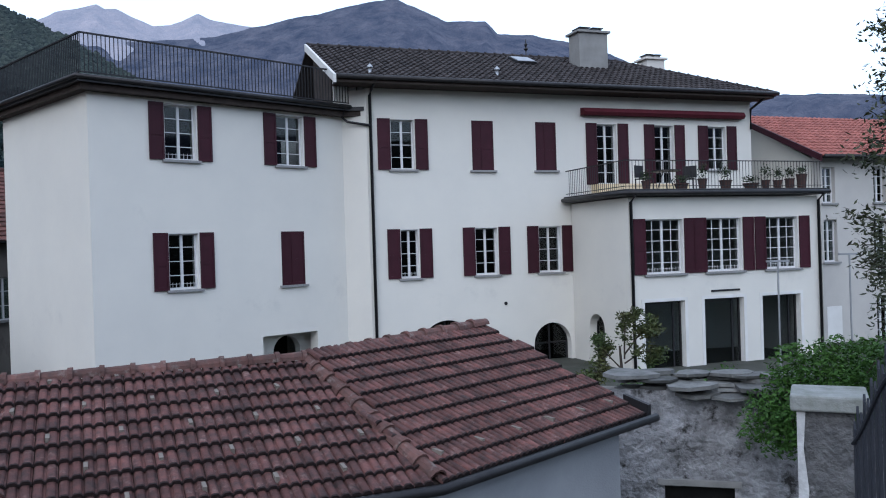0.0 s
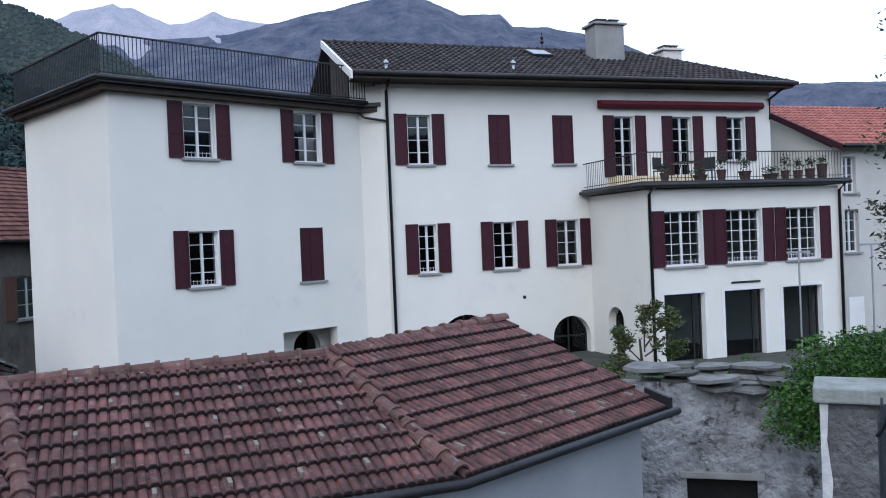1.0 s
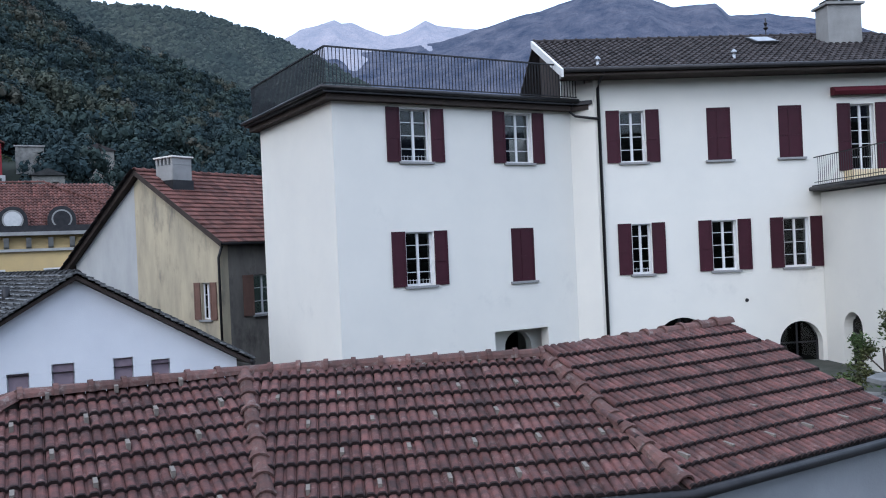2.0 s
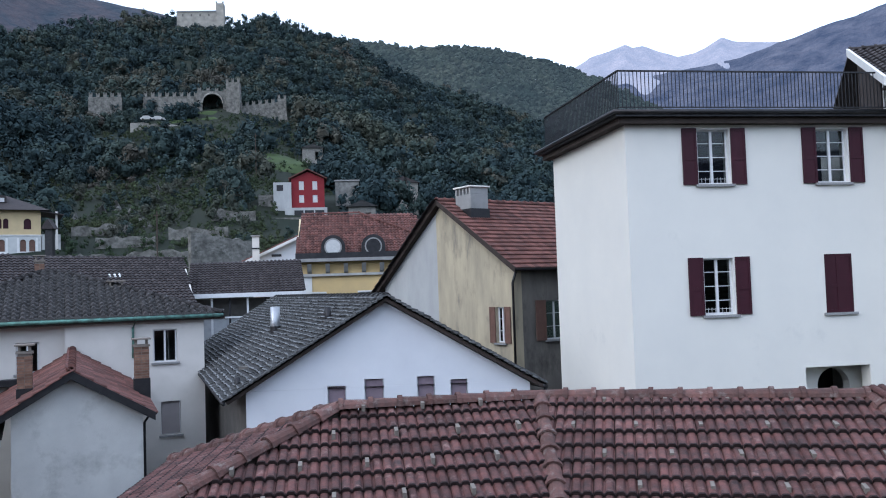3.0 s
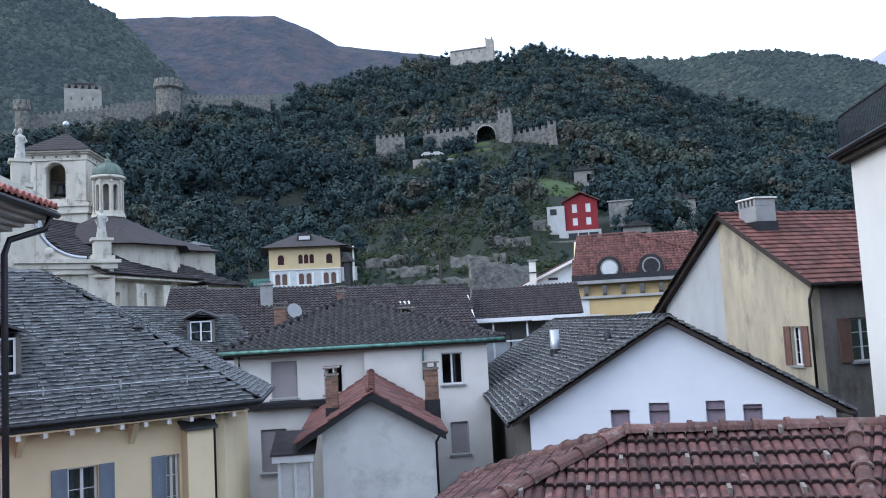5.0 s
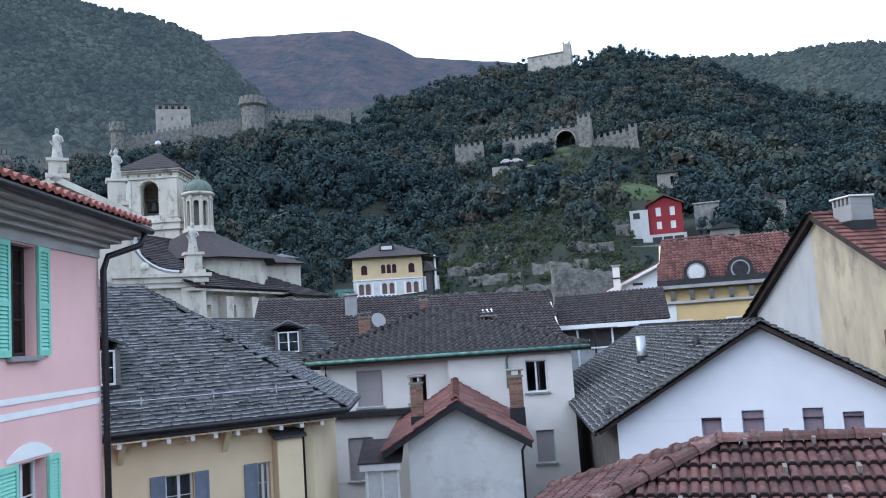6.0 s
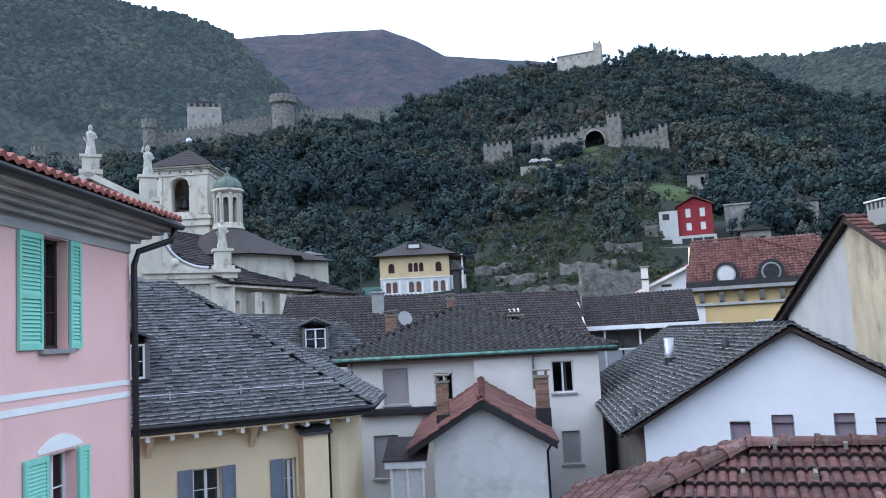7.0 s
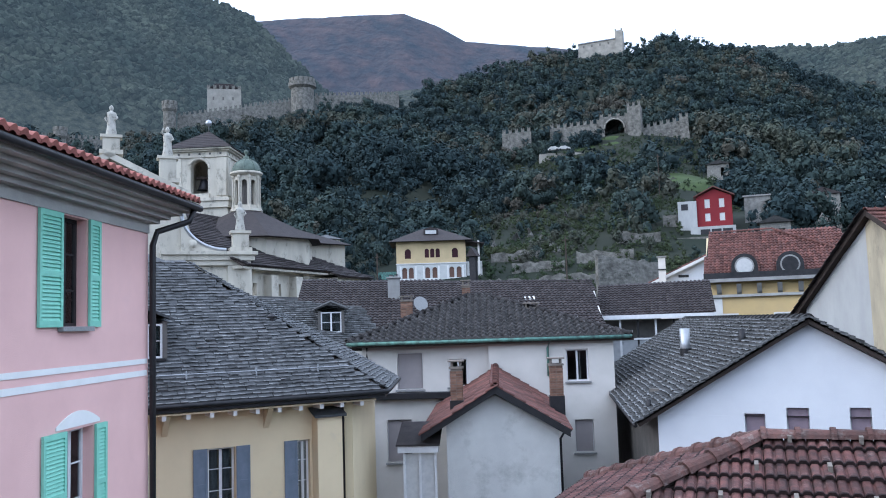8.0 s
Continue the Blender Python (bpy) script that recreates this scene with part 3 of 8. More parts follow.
def shutter_form(w, h, slats=True):
    """A louvred leaf, its face at y = 0, hung at x = 0."""
    mb, t, e = Mb(), 0.04, 0.06
    mb.box(0, e, -t, 0, 0, h).box(w - e, w, -t, 0, 0, h)
    for z0, z1 in ((0, 0.09), (h * 0.43, h * 0.43 + 0.08), (h - 0.08, h)):
        mb.box(e, w - e, -t, 0, z0, z1)
    for a, b in ((0.09, h * 0.43), (h * 0.43 + 0.08, h - 0.08)) if slats else ():
        k = max(3, int((b - a) / 0.048))
        for i in range(k):
            z = a + (b - a) * i / k
            mb.add([(e, -0.034, z), (w - e, -0.034, z), (w - e, -0.008, z + (b - a) / k * 1.05), (e, -0.008, z + (b - a) / k * 1.05),
                    (e, -0.028, z), (w - e, -0.028, z), (w - e, -0.002, z + (b - a) / k * 1.05), (e, -0.002, z + (b - a) / k * 1.05)], [(0, 1, 2, 3), (7, 6, 5, 4), (0, 4, 5, 1)])
    return mb


def panelled(w, h):
    """A leaf with two sunk boards in its frame."""
    return shutter_form(w, h, False).box(0.05, w - 0.05, -0.026, -0.006, 0.05, h - 0.05)


def louvred(win, at_, w, h, mat):
    """A shutter whose slats are parts of their own."""
    leaf = part("shutter", cached(("louvred", round(w, 2), round(h, 2), mat.name), lambda: shutter_form(w, h, False), mat), None, win, at=at_)
    e, s = 0.06, 0.052
    me = cached(("slat", round(w, 2), mat.name), lambda: Mb().add([(e, -0.034, 0), (w - e, -0.034, 0), (w - e, -0.008, s * 1.05), (e, -0.008, s * 1.05), (e, -0.026, -0.004), (w - e, -0.026, -0.004), (w - e, 0, s), (e, 0, s)], [(0, 1, 2, 3), (7, 6, 5, 4), (0, 4, 5, 1), (3, 2, 6, 7)]), mat)
    for a, b in ((0.09, h * 0.43), (h * 0.43 + 0.08, h - 0.08)):
        k = int((b - a) / s)
        for i in range(k):
            part("slat", me, None, leaf, at=at_ @ Matrix.Translation((0, 0, a + (b - a - s) * i / (k - 1))))


def sash_form(w, h):
    """The frame of a casement as one ring, front at y = 0."""
    mb, e = Mb(), 0.055
    out, inn = [(0, 0), (w, 0), (w, h), (0, h)], [(e, e), (w - e, e), (w - e, h - e), (e, h - e)]
    vs = [(x, y, z) for y in (0, 0.06) for ring in (out, inn) for x, z in ring]
    fs = []
    for i in range(4):
        j = (i + 1) % 4
        fs += [(i, j, 4 + j, 4 + i), (8 + j, 8 + i, 12 + i, 12 + j), (j, i, 8 + i, 8 + j), (4 + i, 4 + j, 12 + j, 12 + i)]
    return mb.add(vs, fs)


def glazing_bars(win, at_, w, h, cols, rows, mat):
    e = 0.055
    up = lambda t: cached(("upright", round(h, 2), t, mat.name), lambda: Mb().box(-t, t, -0.012 if t > 0.03 else 0.01, 0.055 if t > 0.03 else 0.045, e, h - e), mat)
    if cols >= 2:
        part("mullion", up(0.036), None, win, at=at_ @ Matrix.Translation((w / 2, 0, 0)))
    for i in range(1, cols):
        x = w * i / cols
        if abs(x - w / 2) > 0.06:
            part("glazing_bar", up(0.010), None, win, at=at_ @ Matrix.Translation((x, 0, 0)))
    cross = cached(("cross", round(w, 2), mat.name), lambda: Mb().box(e, w - e, 0.012, 0.043, -0.010, 0.010), mat)
    for j in range(1, rows):
        part("glazing_bar", cross, None, win, at=at_ @ Matrix.Translation((0, 0, h * j / rows)))


def window(parent, fr, x0, x1, z0, z1, cols=2, rows=4, deep=0.16, leaf=None, shut=False, leaves=(1, 1), frame_mat=None, sill=True, sill_mat=None, blind=None, label="", trim=None, curtain=False, ajar=(0, 0), guard=False):
    """A window in its opening, with panes, sill and shutters open against the wall (or shut)."""
    w, h = x1 - x0, z1 - z0
    at = fr @ Matrix.Translation((x0, deep, z0))
    frame_mat = frame_mat or FRAME
    win = part("window", cached(("window", round(w, 2), round(h, 2), frame_mat.name), lambda: sash_form(w, h), frame_mat), None, parent, label, at=at)
    glazing_bars(win, at, w, h, cols, rows, frame_mat)
    gl = part("pane", cached(("pane", round(w, 2), round(h, 2)), lambda: Mb().box(0.05, w - 0.05, 0.024, 0.03, 0.05, h - 0.05), PANE), None, win, at=at)
    gl.visible_shadow = False
    if blind:
        part("roller_blind", cached(("roller_blind", round(w, 2), round(h, 2), blind.name), lambda: Mb().box(0.03, w - 0.03, -0.04, -0.02, 0.04, h - 0.02), blind), None, win, at=at)
    if curtain:
        def folds():
            mb = Mb()
            n = 24
            for a, b in ((0.06, w * 0.44), (w * 0.56, w - 0.06)):
                vs = [(a + (b - a) * i / n, 0.16 + 0.02 * math.sin(i * 1.9), z) for z in (0.06, h - 0.05) for i in range(n + 1)]
                mb.add(vs, [(i, i + 1, n + 2 + i, n + 1 + i) for i in range(n)])
            return mb
        part("curtain", cached(("curtain", round(w, 2), round(h, 2)), folds, CURTAIN), None, win, at=at)
    if sill:
        part("sill", cached(("sill", round(w, 2), sill_mat.name if sill_mat else ""), lambda: Mb().box(-0.08, w + 0.08, -deep - 0.09, 0, -0.07, -0.003), sill_mat or SILL), None, win, at=at)
    if trim:
        t = 0.10
        mb = Mb().box(-t, -0.003, -deep - 0.012, -deep + 0.05, -0.0, h + t).box(w + 0.003, w + t, -deep - 0.012, -deep + 0.05, 0, h + t).box(-0.003, w + 0.003, -deep - 0.012, -deep + 0.05, h + 0.003, h + t)
        part("surround", mb, trim, win, at=at)
    if leaf and leaf[0] is MAROON and not shut:
        part("reveal", cached(("reveal", round(w, 2), round(h, 2)), lambda: Mb().box(0, 0.014, -deep + 0.002, -0.001, 0, h).box(w - 0.014, w, -deep + 0.002, -0.001, 0, h).box(0.014, w - 0.014, -deep + 0.002, -0.001, h - 0.014, h), BAND), None, win, at=at)
    if guard:
        def rods():
            mb = Mb().box(0.02, w - 0.02, -0.072, -0.063, 0.152, 0.160)
            for i in range(int(w / 0.11) + 1):
                x = 0.03 + (w - 0.06) * i / int(w / 0.11)
                mb.box(x - 0.004, x + 0.004, -0.071, -0.064, 0.0, 0.19)
            return mb
        part("sill_guard", cached(("sill_guard", round(w, 2)), rods, FRAME), None, win, "low white metal guard on the sill", at=at)
    if leaf:
        lw = w / 2 if shut else leaf[1]
        me = cached(("shutter", round(lw, 2), round(h, 2), leaf[0].name), lambda: panelled(lw, h + 0.02), leaf[0])
        rw = leaf[-1] if len(leaf) > 2 else lw
        me_r = cached(("shutter", round(rw, 2), round(h, 2), leaf[0].name), lambda: panelled(rw, h + 0.02), leaf[0])
        if leaf[0] is MINT:
            louvred(win, fr @ Matrix.Translation((x0 - 0.02 - lw, -0.012, z0 - 0.01)), lw, h + 0.02, MINT)
            louvred(win, fr @ Matrix.Translation((x1 + 0.02, -0.012, z0 - 0.01)), rw, h + 0.02, MINT)
        elif shut:
            part("shutter", me, None, win, "closed shutter", at=fr @ Matrix.Translation((x0, 0.03, z0 - 0.01)))
            part("shutter", me, None, win, "closed shutter", at=fr @ Matrix.Translation((x0 + lw, 0.03, z0 - 0.01)))
        else:
            if leaves[0]:
                part("shutter", me, None, win, at=fr @ Matrix.Translation((x0 - 0.02, -0.012, z0 - 0.01)) @ Matrix.Rotation(radians(ajar[0]), 4, "Z") @ Matrix.Translation((-lw, 0, 0)))
            if leaves[1]:
                part("shutter", me_r, None, win, at=fr @ Matrix.Translation((x1 + 0.02, -0.012, z0 - 0.01)) @ Matrix.Rotation(radians(-ajar[1]), 4, "Z"))
    return win


def gutter(parent, pts, r=0.07, mat=None, name="gutter"):
    """A half-round gutter along world points."""
    part(name, Mb().tube(pts, r, 8), mat or METAL, parent, at=Matrix.Identity(4), smooth=True)


def downpipe(parent, pts, r=0.05, mat=None):
    part("downpipe", Mb().tube(pts, r, 8), mat or METAL, parent, at=Matrix.Identity(4), smooth=True)


def at(fr, x, y, z):
    return fr @ Vector((x, y, z))

# ---- the white villa ----
FM = side(-1.93, 26.44, 0, 19.9)      # long front
FA = side(-7.71, 22.20, 0, 43.8)      # terrace wing, front
FL = side(-13.1, 25.1, 0, -43.5)      # terrace wing, end
FX = side(5.66, 25.39, 0, 19.9)       # bay, front
FS = side(4.44, 28.75, 0, -70.1)      # bay, side
FC = side(-3.10, 26.62, 0, -21.2)     # short return between wing and front
villa = thing("villa", side(-1.93, 26.44, 0, 19.9), "long white stucco villa with dark red shutters and dark tiled roof", "house")
LEAF = (MAROON, 0.42)

win_main = [(0.39, 1.19, 11.48, 13.09), (3.17, 3.94, 11.46, 13.09), (5.50, 6.27, 11.46, 13.09), (7.87, 8.68, 10.98, 13.10), (10.22, 11.05, 10.98, 13.10), (12.52, 13.34, 11.50, 13.10),
            (0.62, 1.24, 8.00, 9.57), (3.19, 4.00, 8.00, 9.57), (5.51, 6.37, 8.00, 9.57)]
mb = wall_mesh(Mb(), -0.39, 14.47, 0, 14.05, win_main, 0.4, arches=[(1.15, 3.11, 3.0, 6.58, 5.6), (5.24, 6.64, 3.0, 6.28, 5.58)])
part("wall", mb, WHITE, villa, at=FM)
for i, (a, b, c, d) in enumerate(win_main):
    closed = i in (1, 2)
    w = window(villa, FM, a, b, c, d, 2, 4 if i not in (3, 4) else 5, leaf=LEAF, shut=closed, leaves=(1, 1), trim=None, guard=i == 6, sill=i not in (3, 4), label="window with closed dark red shutters" if closed else "")
win_a = [(0.42, 1.37, 11.56, 13.08), (3.93, 4.90, 11.56, 13.09), (0.44, 1.33, 8.03, 9.57), (3.99, 4.81, 7.97, 9.57)]
mb = wall_mesh(Mb(), -1.61, 6.39, 0, 13.32, win_a + [(3.27, 5.21, 3.0, 6.5)], 0.4)
part("wall", mb, WHITE, villa, at=FA)
for i, (a, b, c, d) in enumerate(win_a):
    window(villa, FA, a, b, c, d, 2, 4, leaf=LEAF, guard=i in (0, 2), shut=i == 3, label="window with closed dark red shutters" if i == 3 else "")
part("wall", wall_mesh(Mb(), 0, 5.83, 0, 13.32), WHITE, villa, at=FL)
part("wall", wall_mesh(Mb(), 0, 0.86, 0, 14.0), WHITE, villa, at=FC)
# passage behind the square opening, with an arched doorway in its back wall
part("passage_wall", wall_mesh(Mb(), 2.6, 6.3, 3, 6.9, arches=[(4.2, 5.2, 3.0, 6.35, 5.85)], th=0.3), WHITE, villa, at=FA @ Matrix.Translation((0, 0.95, 0)))
part("passage_ceiling", Mb().box(2.6, 6.3, 0.41, 0.94, 6.52, 6.62), WHITE, villa, at=FA)
part("passage_floor", Mb().box(2.6, 6.3, 0.41, 0.94, 4.9, 5.0), COURT, villa, at=FA)
# bay
win_x = [(0.585, 1.96, 7.93, 9.63), (2.82, 4.20, 7.93, 9.63), (5.13, 6.47, 7.93, 9.63)]
doors = [(0.48, 1.94, 4.9, 7.07), (2.68, 4.19, 4.9, 7.07), (4.93, 6.48, 4.9, 7.07)]
part("wall", wall_mesh(Mb(), 0, 7.3, 0, 10.3, win_x + doors, 0.35), WHITE, villa, at=FX)
part("wall", wall_mesh(Mb(), 0.02, 3.56, 0, 10.3, th=0.35, arches=[(1.02, 2.0, 3.0, 6.62, 6.13)]), WHITE, villa, at=FS)
part("wall", Mb().box(6.95, 7.3, 0.36, 3.5, 0, 10.3), WHITE, villa, at=FX)
for i, (a, b, c, d) in enumerate(win_x):
    window(villa, FX, a, b, c, d, 4, 5, leaf=LEAF, leaves=(1, 1), guard=True)
for a, b, c, d in doors:
    dr = part("terrace_door", cached(("terrace_door", round(b - a, 2)), lambda: Mb().box(0, 0.06, 0, 0.06, 0, d - c).box(b - a - 0.06, b - a, 0, 0.06, 0, d - c).box(0.06, b - a - 0.06, 0, 0.06, d - c - 0.06, d - c).box(0.06, b - a - 0.06, 0, 0.06, 0, 0.1).box((b - a) * 0.78, (b - a) * 0.78 + 0.05, 0, 0.06, 0.1, d - c - 0.06), METAL), None, villa, "dark glazed terrace door", at=FX @ Matrix.Translation((a, 0.2, c)))
    g = part("pane", cached(("door_pane", round(b - a, 2)), lambda: Mb().box(0.05, b - a - 0.05, 0.025, 0.032, 0.09, d - c - 0.05), PANE), None, dr, at=FX @ Matrix.Translation((a, 0.2, c)))
    g.visible_shadow = False
    part("surround", Mb().box(a - 0.11, a - 0.003, -0.012, 0.05, 4.9, d + 0.1).box(b + 0.003, b + 0.11, -0.012, 0.05, 4.9, d + 0.1).box(a - 0.003, b + 0.003, -0.012, 0.05, d + 0.003, d + 0.1).box(b - 0.014, b - 0.002, 0.052, 0.19, 4.9, d - 0.002), TRIM, dr, at=FX)
part("vent_strip", Mb().box(2.94, 4.04, -0.03, -0.004, 7.29, 7.35), METAL, villa, at=FX)
for s, f0 in ((2.13, FM), (5.94, FM), (1.51, FS)):
    r0, top = (0.98, 6.58) if s == 2.13 else (0.70, 6.28) if s == 5.94 else (0.49, 6.62)
    ad = part("arched_window", Mb().box(s - r0, s - r0 + 0.06, 0.28, 0.34, 3, top).box(s + r0 - 0.06, s + r0, 0.28, 0.34, 3, top).box(s - 0.03, s + 0.03, 0.28, 0.34, 3, top - 0.01).box(s - r0, s + r0, 0.285, 0.335, 5.55, 5.6).box(s - r0, s + r0, 0.285, 0.335, 4.6, 4.64), METAL, villa, at=f0)
    part("pane", Mb().box(s - r0 + 0.01, s + r0 - 0.01, 0.30, 0.31, 3, top), PANE, ad, at=f0)
# unseen floors and inner walls, added so that rooms stay dark and separate
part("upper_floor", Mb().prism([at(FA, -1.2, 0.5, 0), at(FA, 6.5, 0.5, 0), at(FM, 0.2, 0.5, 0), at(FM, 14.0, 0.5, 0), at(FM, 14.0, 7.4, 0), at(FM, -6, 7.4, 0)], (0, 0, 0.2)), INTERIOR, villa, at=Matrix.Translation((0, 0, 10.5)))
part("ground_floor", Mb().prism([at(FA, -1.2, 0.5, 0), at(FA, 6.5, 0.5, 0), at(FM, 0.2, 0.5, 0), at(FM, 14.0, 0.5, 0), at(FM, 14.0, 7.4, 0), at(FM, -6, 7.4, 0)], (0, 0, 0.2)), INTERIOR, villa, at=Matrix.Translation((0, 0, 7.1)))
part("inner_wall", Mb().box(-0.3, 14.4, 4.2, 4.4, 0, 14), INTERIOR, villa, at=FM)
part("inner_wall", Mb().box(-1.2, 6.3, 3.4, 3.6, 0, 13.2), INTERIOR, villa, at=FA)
part("back_wall", Mb().box(-6.5, 14.47, 7.6, 7.9, 0, 14.05), WHITE, villa, at=FM)
part("end_wall", Mb().box(14.12, 14.47, 0.41, 7.59, 0, 14.05), WHITE, villa, at=FM)
part("end_wall", Mb().prism([(-0.39, 0.41, 10.8), (-0.39, 7.59, 10.8), (-0.39, 7.59, 14.2), (-0.39, 3.6, 15.9), (-0.39, 0.41, 14.4)], (0.3, 0, 0)), WHITE, villa, at=FM)
# terrace over the wing: slab, fascia, railing
slab = [at(FA, -2.0, -0.42, 0), at(FA, 6.35, -0.42, 0), at(FM, -0.45, 0.0, 0), at(FM, -0.45, 7.5, 0), at(FL, -0.4, 0.3, 0), at(FL, -0.35, -0.42, 0)]
part("terrace_slab", Mb().prism([(p.x, p.y, 13.34) for p in slab], (0, 0, 0.12)), METAL, villa, at=Matrix.Identity(4))
soffit = [at(FA, -1.86, -0.28, 0), at(FA, 6.3, -0.28, 0), at(FM, -0.45, 0.1, 0), at(FM, -0.45, 7.3, 0), at(FL, -0.3, 0.3, 0), at(FL, -0.25, -0.28, 0)]
part("fascia", Mb().prism([(p.x, p.y, 13.18) for p in soffit], (0, 0, 0.157)), WOOD_DARK, villa, at=Matrix.Identity(4))
gutter(villa, [at(FL, -0.4, -0.46, 13.46), at(FA, -2.05, -0.46, 13.46), at(FA, 6.4, -0.46, 13.46)], 0.065)
rail = part("terrace_railing", Mb().box(-1.84, 6.6, -0.27, -0.22, 14.57, 14.61).box(-1.84, 6.6, -0.26, -0.23, 13.60, 13.63), METAL, villa, at=FA)
bal = cached(("baluster",), lambda: Mb().box(-0.008, 0.008, -0.012, 0.012, 0, 1.0), METAL)
for i in range(78):
    part("baluster", bal, None, rail, at=FA @ Matrix.Translation((-1.84 + i * 0.108, -0.245, 13.60)))
rail2 = part("terrace_railing", Mb().box(0, 6.06, -0.27, -0.22, 14.57, 14.61).box(0, 6.06, -0.26, -0.23, 13.60, 13.63), METAL, villa, at=FL)
for i in range(56):
    part("baluster", bal, None, rail2, at=FL @ Matrix.Translation((0.03 + i * 0.108, -0.245, 13.60)))
# tiled roof over the long front: ridge, hipped end over the east
part("roof_boarding", Mb().box(-1.45, 14.9, -0.8, 0.0, 14.06, 14.12), WOOD_DARK, villa, at=FM)
R0, R1 = at(FM, -1.5, 3.6, 16.15), at(FM, 10.9, 3.6, 16.15)
E0, E1 = at(FM, -1.5, -0.8, 14.22), at(FM, 15.0, -0.8, 14.22)
B0, B1 = at(FM, -1.5, 8.3, 14.22), at(FM, 15.0, 8.3, 14.22)
cover(villa, [E0, E1, R1, R0], "pan", TILE_DARK, 0.23, 0.34, 0.05, seed=3)
part("roof_back", Mb().prism([B1, B0, R0, R1], (0, 0, -0.08)).prism([E1, B1, R1], (0, 0, -0.08)), TILE_DARK, villa, at=Matrix.Identity(4))
caps(villa, [R0, R1, E1], TILE_DARK, 0.1, 0.38, joined=True, lift=0.03)
gutter(villa, [at(FM, -1.45, -0.86, 14.22), at(FM, 15.05, -0.86, 14.22)], 0.075)
part("verge_board", Mb().prism([at(FM, -1.5, -0.85, 14.02), at(FM, -1.5, -0.85, 14.27), at(FM, -1.5, 3.6, 16.22), at(FM, -1.5, 3.6, 15.97)], at(FM, -1.58, 0, 0) - at(FM, -1.5, 0, 0)), TRIM, villa, at=Matrix.Identity(4))
part("gable_boarding", Mb().prism([at(FM, -0.41, 0.0, 14.0), at(FM, -0.41, 3.6, 15.9), at(FM, -0.41, 7.5, 14.0)], at(FM, -0.47, 0, 0) - at(FM, -0.41, 0, 0)), TRIM, villa, at=Matrix.Identity(4))
part("gable_shed", Mb().prism([at(FM, -1.35, 0.6, 13.5), at(FM, -1.35, 0.6, 14.6), at(FM, -1.35, 3.3, 15.75), at(FM, -1.35, 3.3, 13.5)], at(FM, -0.5, 0, 0) - at(FM, -1.35, 0, 0)), WOOD_DARK, villa, at=Matrix.Identity(4))
part("shed_door", Mb().box(-1.3, -0.55, 0.52, 0.585, 13.5, 14.35).box(-1.28, -1.24, 0.49, 0.52, 13.5, 14.35).box(-0.92, -0.88, 0.49, 0.52, 13.5, 14.35), TRIM, villa, at=FM)
downpipe(villa, [at(FM, -0.28, -0.8, 14.15), at(FM, -0.28, -0.3, 13.95), at(FM, -0.28, -0.09, 13.8), at(FM, -0.28, -0.09, 3.0)])
downpipe(villa, [at(FA, 6.2, -0.44, 13.4), at(FA, 6.25, -0.2, 13.15), at(FC, 0.3, -0.2, 13.0), at(FM, -0.30, -0.12, 12.85)], 0.04)
downpipe(villa, [at(FX, 0.04, -0.35, 10.35), at(FX, 0.04, -0.09, 10.15), at(FX, 0.04, -0.09, 4.5)])
downpipe(villa, [at(FX, 7.26, -0.35, 10.35), at(FX, 7.26, -0.09, 10.15), at(FX, 7.26, -0.09, 4.5)])
downpipe(villa, [at(FM, 14.6, -0.8, 14.15), at(FM, 14.4, -0.1, 13.75), at(FM, 14.4, -0.1, 13.0)])
# balcony on the bay
part("balcony_slab", Mb().prism([(p.x, p.y, 10.34) for p in (at(FX, -0.3, -0.3, 0), at(FX, 7.45, -0.3, 0), at(FX, 7.45, 3.55, 0), at(FX, -0.3, 3.55, 0))], (0, 0, 0.2)), METAL, villa, at=Matrix.Identity(4), bevel=0.03)
part("balcony_plinth", Mb().box(7.6, 11.3, -0.5, -0.006, 10.545, 10.96), CREAM, villa, at=FM)
gutter(villa, [at(FX, -0.35, 3.5, 10.42), at(FX, -0.35, -0.35, 10.42), at(FX, 7.5, -0.35, 10.42)], 0.07)
br = part("balcony_railing", Mb().box(-0.2, 7.35, -0.22, -0.19, 11.40, 11.43).box(-0.2, 7.35, -0.215, -0.195, 10.62, 10.64).box(-0.22, -0.19, -0.22, 3.5, 11.40, 11.43).box(-0.22, -0.19, -0.22, 3.5, 10.62, 10.64), METAL, villa, at=FX)
bb = cached(("bar",), lambda: Mb().box(-0.006, 0.006, -0.006, 0.006, 0, 0.86), METAL)
for i in range(63):
    part("bar", bb, None, br, at=FX @ Matrix.Translation((-0.19 + i * 0.12, -0.205, 10.55)))
for i in range(1, 30):
    part("bar", bb, None, br, at=FX @ Matrix.Translation((-0.205, -0.205 + i * 0.12, 10.55)))
part("awning_box", Mb().prism([(7.24, -0.02, 13.36), (7.24, -0.25, 13.36), (7.24, -0.33, 13.46), (7.24, -0.25, 13.60), (7.24, -0.02, 13.62)], (6.75, 0, 0)), AWNING, villa, at=FM)
part("wall_vent", Mb().tube([(4.22, -0.02, 7.02), (4.22, 0.002, 7.02)], 0.06, 10), METAL, villa, at=FM)


